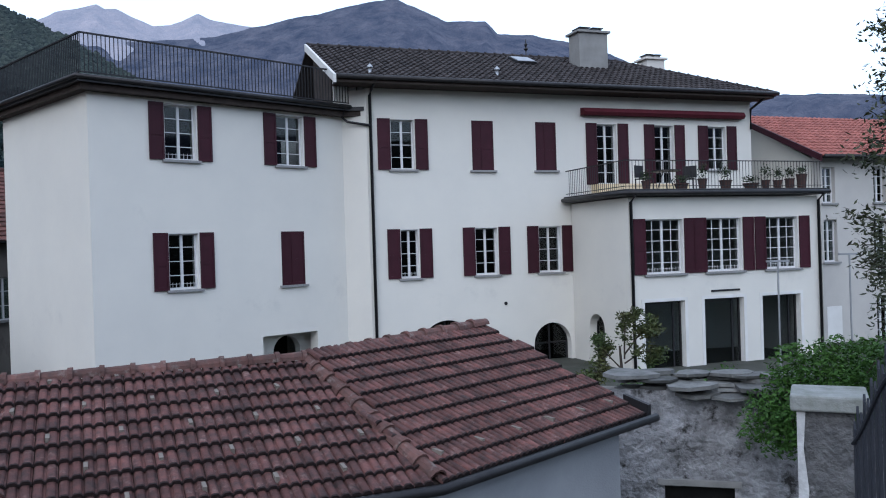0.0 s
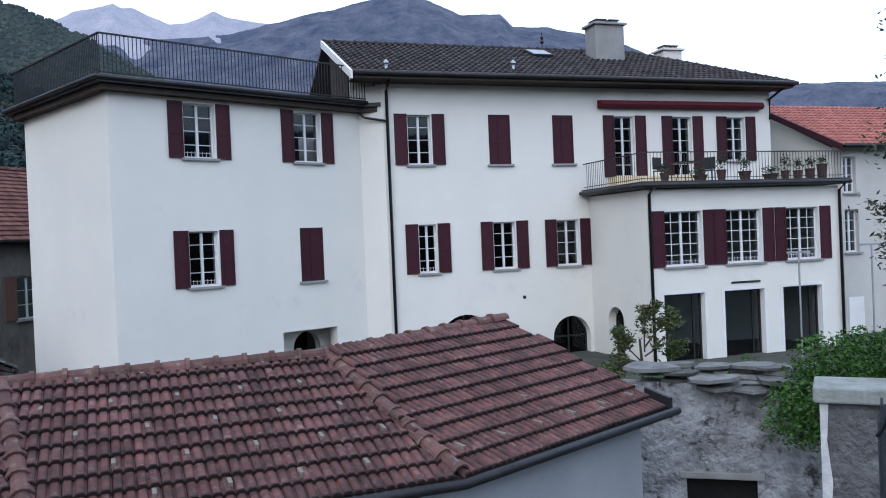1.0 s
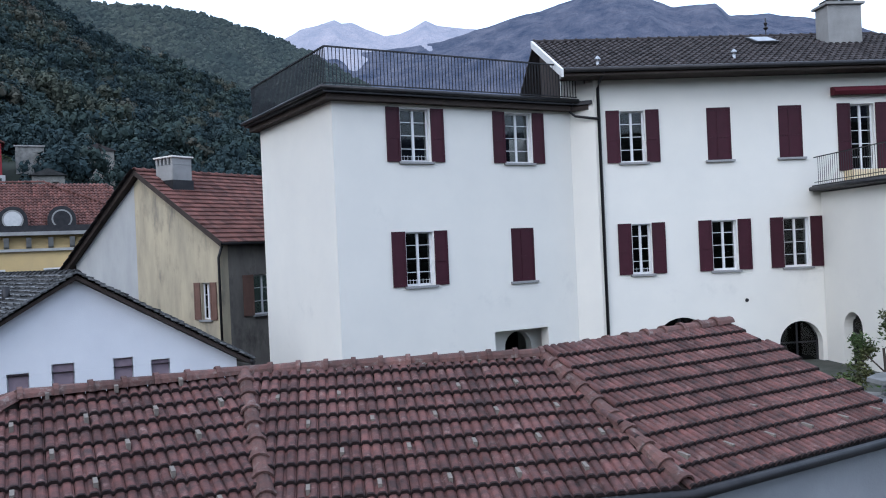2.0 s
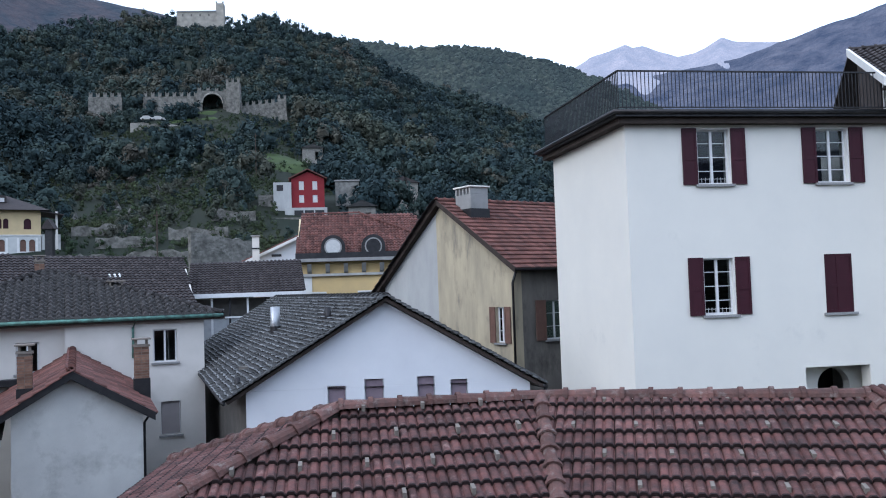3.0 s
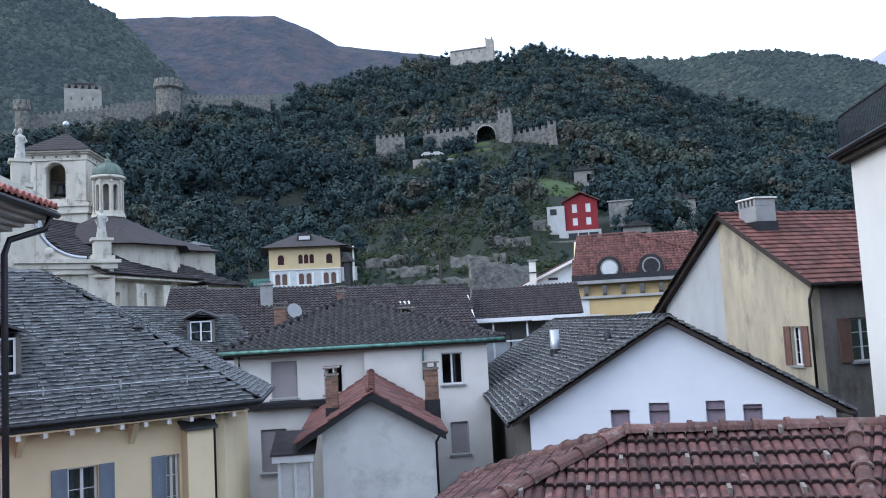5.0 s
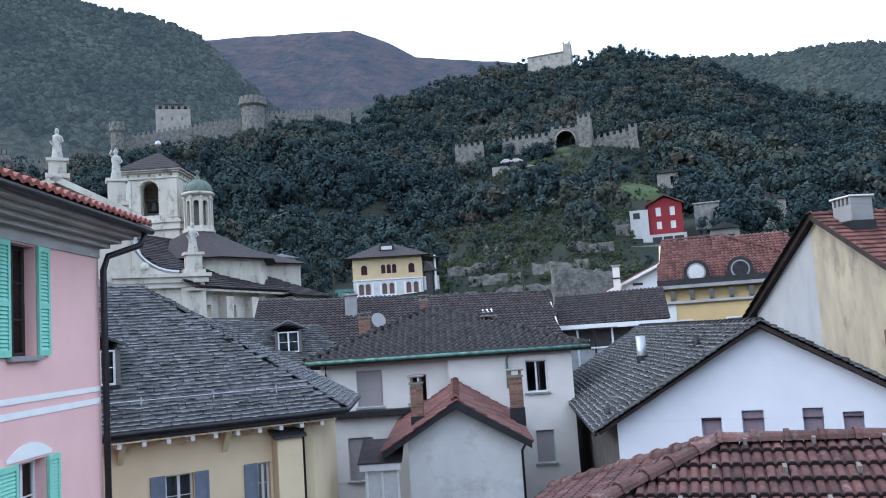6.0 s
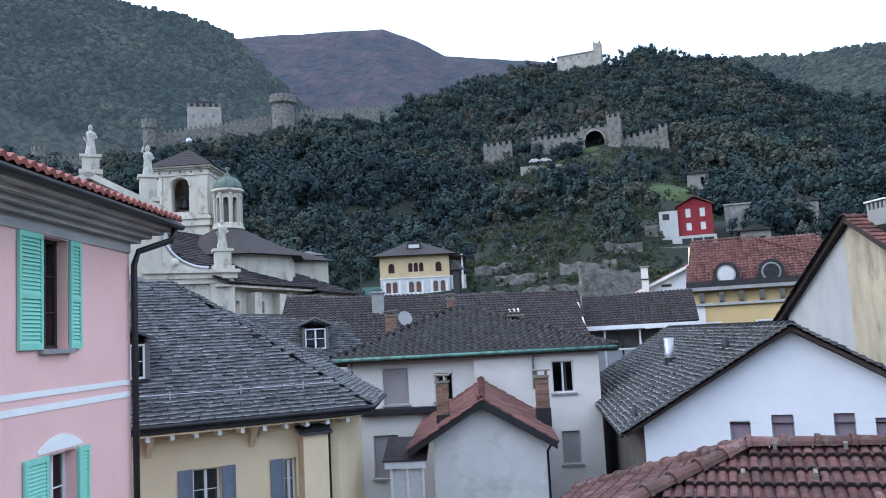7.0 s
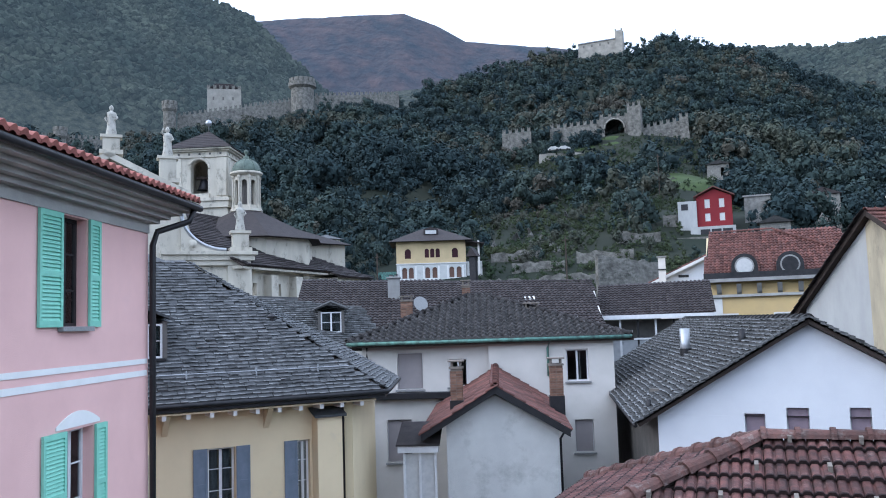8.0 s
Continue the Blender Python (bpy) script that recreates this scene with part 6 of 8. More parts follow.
for p0, p1, cnt in ((L0, A0, 30), (Q0, A0, 28)):
    for i in range(cnt):
        k = (i + 0.5) / cnt
        c = p0.lerp(p1, k)
        w3, d3, t3 = r3.uniform(0.24, 0.36), r3.uniform(0.35, 0.55), r3.uniform(0.03, 0.055)
        m = side(c.x, c.y, c.z, 38.8) @ Matrix.Rotation(math.atan2(p1.z - p0.z, (p1 - p0).length) * (1 if p0 is L0 else -1) * 0.75 + r3.uniform(-0.05, 0.05), 4, "Y").inverted()
        vp = part("verge_slab", Mb().prism([(-w3 / 2, -0.12 + r3.uniform(-0.04, 0.03), 0.0), (w3 / 2, -0.12 + r3.uniform(-0.04, 0.03), 0.0), (w3 / 2, d3, 0.0), (-w3 / 2, d3, 0.0)], (0, 0, t3)), SLAB_BROWN_ONE, gab, at=m @ Matrix.Translation((0, 0, 0.05)))
        vp.data.materials.append(SLAB_EDGE)
        vp.data.polygons[2].material_index = 1
downpipe(gab, [at(FQ, 8.75, -0.1, 6.15), at(FQ, 8.7, -0.15, 5.9), at(FQ, 8.45, -0.12, 5.7), at(FQ, 8.4, -0.1, 4)], 0.06)
gutter(gab, [Q0 + Vector((0.05, 0, -0.05)), Q0 + RD * 9 + Vector((0.05, 0, -0.05))], 0.07)
gutter(gab, [L0 + Vector((-0.03, -0.05, -0.05)), L0 + RD * 20 + Vector((-0.03, -0.05, -0.05))], 0.06)
part("skylight", Mb().box(0, 0.5, 0, 0.7, 0, 0.1), DARK_WALL, gab, at=Matrix.Translation(L0 + RD * 3 + Vector((0.6, 0.4, 0.62))))
for k, (d, up, s, hh, mt) in enumerate(((7.0, 0.55, 0.17, 0.95, ZINC), (2.4, 0.75, 0.10, 0.42, METAL), (1.0, 0.1, 0.07, 0.3, METAL))):
    p = A0.lerp(L0, 1 - up) + RD * d
    fl = thing("flue_pipe", Matrix.Translation(p), "metal flue pipe rising from the stone-slab roof" if k == 0 else "short dark vent on the stone-slab roof", "flue")
    part("pipe", Mb().tube([(0, 0, -0.2), (0, 0, hh)], s, 12), mt, fl, smooth=True)
    part("collar", Mb().tube([(0, 0, -0.15), (0, 0, 0.28 * hh)], s * 1.15, 12), METAL, fl)

# ---- stained yellow house ----
FY = side(-24.85, 30.23, 0, -20)
stain = thing("stained_house", FY, "old house with streaked yellow stucco and a brown tiled roof", "house")
ax, az_ = 5.01, 12.45
gx = 4.6
part("gable_wall", Mb().prism([(gx, 0, 0), (8.1, 0, 0), (8.1, 0, 6.9), (8.1, 0, 8.1), (8.1, 0, 10.5), (ax, 0, az_), (gx, 0, az_ - 0.32)], (0, 0.35, 0)), STAINED, stain)
part("gable_wall", wall_mesh(Mb(), 8.103, 9.57, 0, 9.5, [(8.42, 8.95, 6.85, 8.2)]), STAINED, stain)
part("gable_wall", Mb().prism([(8.103, 0, 9.503), (9.57, 0, 9.503), (9.57, 0, 9.62), (8.103, 0, 10.5)], (0, 0.35, 0)), STAINED, stain)
part("render_patch", Mb().prism([(0.3, 0, 0), (gx - 0.004, 0, 0), (gx - 0.004, 0, az_ - 0.34), (0.3, 0, 9.2)], (0, 0.35, 0)), BARE, stain)
window(stain, FY, 8.42, 8.95, 6.85, 8.2, 2, 3, leaf=(BROWN_PAINT, 0.34), deep=0.12)
FY2 = FY @ Matrix.Translation((9.57, 0, 0)) @ Matrix.Rotation(radians(90), 4, "Z")
part("side_wall", wall_mesh(Mb(), 0.353, 12, 0, 9.6, [(1.5, 2.5, 6.9, 8.4)]), DARK_STREAKED, stain, at=FY2)
window(stain, FY2, 1.5, 2.5, 6.9, 8.4, 2, 3, leaf=(BROWN_PAINT, 0.5), deep=0.1)
ya, yb = at(FY, ax, -0.25, az_ + 0.15), at(FY, ax, 12.5, az_ + 0.15)
yr, yr2 = at(FY, 9.95, -0.25, 9.62), at(FY, 9.95, 12.5, 9.62)
yl, yl2 = at(FY, -0.2, -0.25, 8.85), at(FY, -0.2, 12.5, 8.85)
cover(stain, [yr, yr2, yb, ya], "pressed", TILE_RED_FAR, 0.24, 0.34, 0.035, seed=121)
cover(stain, [yl2, yl, ya, yb], "pressed", TILE_DARK, 0.5, 0.5, 0.035, seed=122)
caps(stain, [ya, yb], TILE_RED_FAR, 0.12, 0.4, joined=True)
for p, q in ((yl, ya), (ya, yr)):
    part("verge_board", Mb().prism([p + Vector((0, 0, -0.16)), p + Vector((0, 0, 0.06)), q + Vector((0, 0, 0.06)), q + Vector((0, 0, -0.16))], (0.02, -0.06, 0)), WOOD_DARK, stain, at=Matrix.Identity(4))
gutter(stain, [yr, yr2], 0.07)
downpipe(stain, [at(FY, 9.8, -0.1, 9.5), at(FY, 9.62, -0.12, 9.1), at(FY, 9.62, -0.12, 5)], 0.05)
ych = thing("chimney", FY @ Matrix.Translation((5.35, 0.5, 11.95)), "wide pale plaster chimney with slotted top", "chimney")
part("shaft", Mb().box(0, 1.05, 0, 0.9, -0.6, 0.85), CONCRETE, ych, bevel=0.02)
part("skirt", Mb().box(-0.04, 1.09, -0.04, 0.94, -0.6, 0.25), METAL, ych)
for k in range(5):
    part("slot_post", Mb().box(k * 0.235, k * 0.235 + 0.11, 0, 0.9, 0.853, 1.12), CONCRETE, ych)
part("cap_slab", Mb().box(-0.07, 1.12, -0.07, 0.97, 1.123, 1.19), PALE_STUCCO, ych, bevel=0.015)
brick_chimney(at(FY, 5.6, 6.5, 0).x, at(FY, 5.6, 6.5, 0).y, 12.2, 13.0, -20, 0.6, 0.5, "dark brick chimney on the brown tiled roof", True, 6)

# ---- ochre house with round dormers ----
FO = side(-42.6, 42.6, 0, 42)
och = thing("ochre_house", FO, "ochre house with bracketed cornice and round dormer windows", "house")
ow = [(1.0, 1.9, 7.2, 8.9), (4.3, 5.2, 7.2, 8.9), (7.6, 8.5, 7.2, 8.9)]
part("wall", wall_mesh(Mb(), 0.3, 12, 0, 11.2, ow), OCHRE, och)
for q in ow:
    window(och, FO, *q, 2, 3, trim=TRIM)
part("corner_pilaster", Mb().box(0.25, 1.0, -0.06, -0.004, 0, 10.1), TRIM, och)
part("side_wall", Mb().prism([(0, 0.0, 0), (0, 0.0, 11.4), (0, 4.6, 14.6), (0, 9, 11.4), (0, 9, 0)], (0.3, 0, 0)), CREAM, och)
part("cornice", Mb().box(-0.1, 12, -0.25, -0.004, 10.1, 10.28), CORNICE, och)
part("cornice", Mb().box(-0.2, 12, -0.75, -0.004, 11.12, 11.35), CONCRETE, och)
for k in range(9):
    part("bracket", Mb().prism([(0.7 + k * 1.28, -0.004, 10.3), (0.7 + k * 1.28, -0.25, 10.4), (0.7 + k * 1.28, -0.65, 10.98), (0.7 + k * 1.28, -0.004, 10.98)], (0.3, 0, 0)), CONCRETE, och)
part("parapet", Mb().box(-0.1, 12, -0.55, -0.1, 11.353, 11.75), METAL, och)
cover(och, [at(FO, -0.1, -0.2, 11.6), at(FO, 12, -0.2, 11.6), at(FO, 8.5, 4.6, 14.9), at(FO, 0.2, 4.6, 14.9)], "pan", TILE_RED_FAR, 0.26, 0.36, 0.07, seed=131)
caps(och, [at(FO, 0.2, 4.6, 14.9), at(FO, 4.5, 4.6, 14.95), at(FO, 12, -0.2, 11.6)], TILE_RED_FAR, 0.13, 0.4, joined=True)
for k, s in enumerate((2.55, 5.4)):
    od = part("round_dormer", Mb().tube([(s, -0.35, 12.15), (s, 1.6, 12.15)], 0.85, 20).box(s - 0.85, s + 0.85, -0.34, 0.8, 11.6, 12.1), METAL, och)
    part("ring", Mb().tube([(s, -0.40, 12.15), (s, -0.35, 12.15)], 0.62, 20), CONCRETE, od)
    part("round_pane", Mb().tube([(s, -0.42, 12.15), (s, -0.402, 12.15)], 0.52, 20), CURTAIN if k == 0 else METAL, od)

# ---- long brown-black roofs behind ----
long = thing("long_roofed_house", Matrix.Translation((-45, 25, 0)), "long low house with a brown-black tiled roof", "house")
lr0, lr1 = Vector((-51.5, 17.0, 11.7)), Vector((-43.0, 33.2, 11.3))
le0, le1 = Vector((-44.6, 13.4, 8.2)), Vector((-37.2, 29.6, 8.0))
cover(long, [le0, le1, lr1, lr0], "pan", TILE_DARK, 0.27, 0.36, 0.055, seed=141, edge_mat=TILE_EDGE)
part("wall", Mb().prism([le0 + Vector((-0.6, 0.2, 0)), le1 + Vector((-0.6, 0.2, 0)), le1 + Vector((-0.6, 0.2, -8)), le0 + Vector((-0.6, 0.2, -8.2))], (-0.3, 0.1, 0)), PALE_STUCCO, long, at=Matrix.Identity(4))
part("end_wall", Mb().prism([le1, lr1, Vector((-43, 33.2, 0)), Vector((-37.2, 29.6, 0))], (-0.2, -0.2, 0)), PALE_STUCCO, long, at=Matrix.Identity(4))
caps(long, [lr0, lr1], TILE_DARK, 0.12, 0.4, joined=True)
for k, (px, py, pz) in enumerate(((-47.0, 22.3, 10.6), (-42.9, 27.9, 10.2), (-46.4, 19.2, 9.9))):
    skl = thing("skylight", Matrix.Translation((px, py, pz)) @ Matrix.Rotation(radians(62), 4, "Z") @ Matrix.Rotation(radians(25), 4, "X"), "small bright skylight on the brown-black roof", "skylight", "skylights on the long roof")
    part("pane", Mb().box(0, 0.7, 0, 0.5, -0.02, 0.06), BAND, skl)
plaster_chimney(side(-46.6, 20.6, 0, 62), 0, 0, 10.4, 11.75, 0.7, 0.6, CONCRETE, "grey cement chimney on the long roof")
brick_chimney(-39.4, 18.1, 8.8, 10.15, 62, 0.6, 0.55, "brick chimney beside a satellite dish", True, 8)
dish = thing("satellite_dish", Matrix.Translation((-38.94, 18.97, 9.95)), "grey satellite dish on a short arm", "dish")
part("bowl", Mb().lathe([(0.02, 0), (0.2, 0.03), (0.38, 0.12), (0.4, 0.14)], sides=16), SILL, dish, at=Matrix.Translation((-38.94, 18.97, 9.95)) @ Matrix.Rotation(radians(70), 4, "Y"))
part("arm", Mb().tube([(0, 0, -0.6), (0, 0, 0)], 0.03, 6), METAL, dish)
annex = thing("annex", side(-41.0, 32.2, 0, 48), "low annex with dark tiled roof and a glazed gallery", "house")
FN = side(-41.0, 32.2, 0, 48)
cover(annex, [at(FN, -0.3, 0, 9.05), at(FN, 6.6, 0, 9.15), at(FN, 6.6, 4, 11.15), at(FN, -0.3, 4, 11.15)], "pan", TILE_DARK, 0.25, 0.35, 0.06, seed=151, edge_mat=TILE_EDGE)
part("fascia", Mb().box(-0.6, 6.7, -0.15, -0.03, 8.85, 9.1), FRAME, annex)
part("gallery_back", Mb().box(0, 6.5, 1.4, 1.6, 0, 8.8), DARK_WALL, annex)
part("gallery_glass", Mb().box(0.05, 6.5, 0.5, 0.53, 6.0, 7.6), ZINC, annex)
for k in range(7):
    part("gallery_post", Mb().box(k * 1.05, k * 1.05 + 0.12, 0.35, 0.48, 0, 8.8), FRAME if k % 2 else METAL, annex)
part("gallery_rail", Mb().box(0, 6.5, 0.3, 0.345, 7.6, 7.7), FRAME, annex)
part("gable_finial", Mb().prism([(-0.5, -0.1, 9.1), (-0.15, -0.1, 9.1), (-0.15, -0.1, 9.7), (-0.3, -0.1, 10.0)], (0, 0.1, 0)), FRAME, annex)
dormer(side(-33.38, 12.13, 8.72, 70), 0.85, 0.92, 2.5, "dark dormer with a white two-leaf window", SLAB_BROWN, 2)
mer = thing("slab_roof_annex", Matrix.Translation((-34, 10, 0)), "low house part under dark mossy stone slabs", "house")
cover(mer, [Vector((-32.6, 7.6, 8.3)), Vector((-32.0, 13.8, 8.0)), Vector((-35.6, 14.6, 9.75)), Vector((-37.2, 8.4, 10.4))], "slab", SLAB_BROWN, 0.30, 0.20, 0.05, seed=161, name="stone_slab", edge_mat=SLAB_EDGE)
part("wall", Mb().box(-37, -33.2, 8, 13, 0, 8.2), PALE_STUCCO, mer, at=Matrix.Identity(4))

# ---- church ----
def polar(az, r, z=0.0):
    return Vector((r * math.sin(radians(az)), r * math.cos(radians(az)), z))


church = thing("church", side(-60.3, 2.0, 0, 84), "pale stone church with bell tower, lantern and statues on its front", "church")
FC1 = side(-60.3, 2.0, 0, 84)
part("front_wall", Mb().prism([(-4, 0, 0), (12.3, 0, 0), (12.3, 0, 14.1), (10.8, 0, 14.3), (9.6, 0, 15.2), (8.9, 0, 18.2), (4.4, 0, 20.75), (-4, 0, 16.6)], (0, 1.0, 0)), CHURCH, church, at=FC1)
part("raking_cornice", Mb().prism([(3.9, -0.6, 20.8), (3.9, -0.6, 21.25), (9.5, -0.6, 18.5), (9.5, -0.6, 18.05)], (0, 1.8, 0)), CHURCH, church, at=FC1)
part("raking_cornice", Mb().prism([(-4, -0.6, 16.9), (-4, -0.6, 17.35), (4.6, -0.6, 21.25), (4.6, -0.6, 20.8)], (0, 1.8, 0)), CHURCH, church, at=FC1)
vol = [(8.85 + 3.0 * (1 - math.cos(t * math.pi / 20)), 14.45 + 2.6 * (1 - math.sin(t * math.pi / 20))) for t in range(11)]
part("scroll", Mb().prism([(8.8, -0.3, 14.1)] + [(a, -0.3, b) for a, b in vol] + [(11.9, -0.3, 14.1)], (0, 1.2, 0)), CHURCH, church, at=FC1)
part("scroll_lead", Mb().tube([(a, -0.25, b + 0.08) for a, b in vol], 0.14, 6), ZINC, church, at=FC1)
part("rosette", Mb().lathe([(0.28, 0), (0.3, 0.06), (0.14, 0.12), (0.02, 0.13)], sides=10), CHURCH, church, at=FC1 @ Matrix.Translation((9.6, -0.3, 14.95)) @ Matrix.Rotation(radians(90), 4, "X"))
part("frieze", Mb().box(7.5, 13.55, -0.3, 1.2, 13.45, 13.8), CHURCH, church, at=FC1)
part("entablature", Mb().box(7.5, 14.0, -0.6, 1.3, 14.18, 14.42).box(7.5, 13.8, -0.42, 1.2, 13.8, 14.176), CHURCH, church, at=FC1)
part("corner_pier", Mb().box(11.95, 13.6, -0.25, 1.5, 0, 13.44), CHURCH, church, at=FC1)
for k, (x, z, h) in enumerate(((4.36, 21.0, 1.35), (8.0, 19.2, 1.85), (12.9, 14.423, 1.5))):
    p = at(FC1, x, 0.3, z)
    part("pedestal", Mb().box(-0.75, 0.75, -0.6, 0.6, 0, 0.3).box(-0.55, 0.55, -0.45, 0.45, 0.3, h - 0.2).box(-0.7, 0.7, -0.55, 0.55, h - 0.2, h), CHURCH, church, at=side(p.x, p.y, p.z, 84))
    st = Mb()
    st.lathe([(0.42, 0), (0.46, 0.1), (0.36, 0.5), (0.33, 0.95), (0.38, 1.25), (0.36, 1.42), (0.16, 1.5), (0.11, 1.54), (0.17, 1.62), (0.18, 1.74), (0.12, 1.85), (0.02, 1.9)], sides=12)
    st.tube([(0.28, -0.1, 1.38), (0.48, -0.15, 1.1), (0.25, -0.32, 0.95)], 0.10, 6, 0.07)
    st.tube([(-0.28, -0.1, 1.38), (-0.5, -0.1, 1.05 if k != 1 else 1.5), (-0.36, -0.3, 0.8 if k != 1 else 1.75)], 0.10, 6, 0.06)
    solid("statue", st, STATUE, "weathered pale stone statue standing on a church pedestal", "statue", m=side(p.x, p.y, p.z + h, 84) @ Matrix.Diagonal((0.8, 0.8, 1.12, 1.0)), group="church statues", smooth=True)
FN1 = side(-58.9, 14.3, 0, 130)
nw = [(2.2, 2.7, 11.4, 12.3), (5.4, 5.9, 11.4, 12.3), (8.8, 9.3, 11.4, 12.3), (13.6, 14.1, 11.2, 12.3)]
part("nave_wall", wall_mesh(Mb(), 0, 17.2, 0, 13.4, nw, 0.6), CHURCH, church, at=FN1)
for x in (3.6, 7.0, 10.6):
    part("buttress", Mb().box(x, x + 0.9, -0.7, -0.004, 0, 12.9), CHURCH, church, at=FN1)
part("apse", Mb().box(11.9, 17.2, -1.6, -0.004, 0, 13.0), CHURCH, church, at=FN1)
part("eave_cornice", Mb().box(-0.2, 11.8, -0.9, 0, 13.2, 13.42), CHURCH, church, at=FN1)
part("lean_to_roof", Mb().prism([(0.4, -2.6, 10.4), (13, -2.6, 10.4), (13, -0.75, 11.2), (0.4, -0.75, 11.2)], (0, 0, 0.1)), STONE_SLAB, church, at=FN1)
nr0, nr1 = at(FN1, -0.6, 7.5, 18.3), at(FN1, 10.5, 7.5, 18.3)
cover(church, [at(FN1, -0.4, -1.0, 13.45), at(FN1, 12.2, -1.0, 13.45), nr1, nr0], "slab", TILE_DARK, 0.9, 0.35, 0.06, seed=171, name="stone_slab")
cover(church, [at(FN1, 11.6, -2.0, 13.05), at(FN1, 17.6, -2.0, 13.05), at(FN1, 14.5, 4, 15.6), at(FN1, 11.0, 4, 16.2)], "slab", TILE_DARK, 0.9, 0.35, 0.06, seed=172, name="stone_slab")
part("nave_back", Mb().prism([at(FN1, -0.4, 16, 13.4), at(FN1, 17, 16, 13.4), nr1, nr0], (0, 0, -0.1)), STONE_SLAB, church, at=Matrix.Identity(4))
# transept block with lead roof, tower, lantern, turret
tc = polar(-77.9, 75)
FT = side(tc.x, tc.y, 0, 58.6) @ Matrix.Translation((-2.4, -2.4, 0))
part("tower", wall_mesh(Mb(), 0, 4.8, 0, 24.0, arches=[(1.65, 3.15, 20.35, 23.3, 22.55)], th=0.7), CHURCH, church, at=FT)
FT2 = FT @ Matrix.Translation((4.8, 0, 0)) @ Matrix.Rotation(radians(90), 4, "Z")
part("tower", wall_mesh(Mb(), 0.704, 4.8, 0, 24.0, arches=[(1.65, 3.15, 20.35, 23.3, 22.55)], th=0.7), CHURCH, church, at=FT2)
part("tower", Mb().box(0, 0.6, 0.704, 4.8, 0, 24).box(0.6, 4.1, 4.2, 4.8, 0, 24), CHURCH, church, at=FT)
part("tower_floor", Mb().box(0.6, 4.1, 0.7, 4.2, 19.9, 20.2), DARK_WALL, church, at=FT)
for f0 in (FT, FT2):
    for x in (0.0, 3.85):
        part("corner_pilaster", Mb().box(x + 0.04, x + 0.91, -0.09, -0.004, 20.2, 23.45), CHURCH, church, at=f0, bevel=0.03)
    part("arch_moulding", Mb().tube([(2.4 - 0.86 * math.cos(math.pi * i / 12), -0.04, 22.55 + 0.86 * math.sin(math.pi * i / 12)) for i in range(13)], 0.09, 6), CHURCH, church, at=f0)
    part("frieze", Mb().box(0.0, 4.8, -0.12, -0.004, 23.5, 23.62), CHURCH, church, at=f0)
    for i in range(5):
        # holes drawn as dark blocks, their shade put into the colour
        part("putlog_hole", Mb().box(0.55 + i * 0.9, 0.73 + i * 0.9, -0.012, 0.05, 23.72, 23.9), DARK_WALL, church, at=f0)
    part("tower_ledge", Mb().box(0.01, 5.05, -0.35, -0.004, 19.75, 20.0).box(0.01, 4.95, -0.22, -0.004, 19.2, 19.747), CHURCH, church, at=f0)
    part("parapet_block", Mb().box(1.5, 3.3, -0.2, -0.004, 20.003, 20.4), CHURCH, church, at=f0)
part("tower_cornice", Mb().box(-0.2, 5.0, -0.2, 5.0, 24.003, 24.14).box(-0.38, 5.18, -0.38, 5.18, 24.143, 24.3), CHURCH, church, at=FT, bevel=0.04)
part("tower_roof", Mb().add([(-0.5, -0.5, 24.3), (5.3, -0.5, 24.3), (5.3, 5.3, 24.3), (-0.5, 5.3, 24.3), (2.4, 2.4, 26.3)], [(0, 1, 4), (1, 2, 4), (2, 3, 4), (3, 0, 4), (3, 2, 1, 0)]), TILE_DARK, church, at=FT)
for i in range(9):
    k = (i + 0.5) / 9
    part("roof_course", Mb().box(-0.5 + 2.9 * k, 5.3 - 2.9 * k, -0.5 + 2.9 * k, 5.3 - 2.9 * k, 24.3 + 2.0 * k - 0.09, 24.3 + 2.0 * k + 0.03), TILE_DARK, church, at=FT)
part("tower_ball", Mb().lathe([(0.05, 26.2), (0.05, 26.75), (0.22, 26.85), (0.29, 27.03), (0.22, 27.22), (0.04, 27.35)], c=(2.4, 2.4, 0), sides=10), ZINC, church, at=FT, smooth=True)
bell = thing("bell", FT @ Matrix.Translation((2.4, 1.2, 20.9)), "dark bronze bell hanging in the tower arch", "bell")
part("bell_body", Mb().lathe([(0.6, 0), (0.5, 0.15), (0.36, 0.5), (0.3, 0.8), (0.1, 0.95)], sides=14), METAL, bell, smooth=True)
part("headstock", Mb().box(-0.7, 0.7, -0.1, 0.1, 0.95, 1.15), WOOD_DARK, bell)
lc = polar(-75.48, 71)
LM = Matrix.Translation((lc.x, lc.y, 0))
part("lantern_base", Mb().lathe([(1.25, 17.5), (1.25, 18.6), (1.34, 18.64), (1.34, 18.86)], sides=8), CHURCH, church, at=LM)
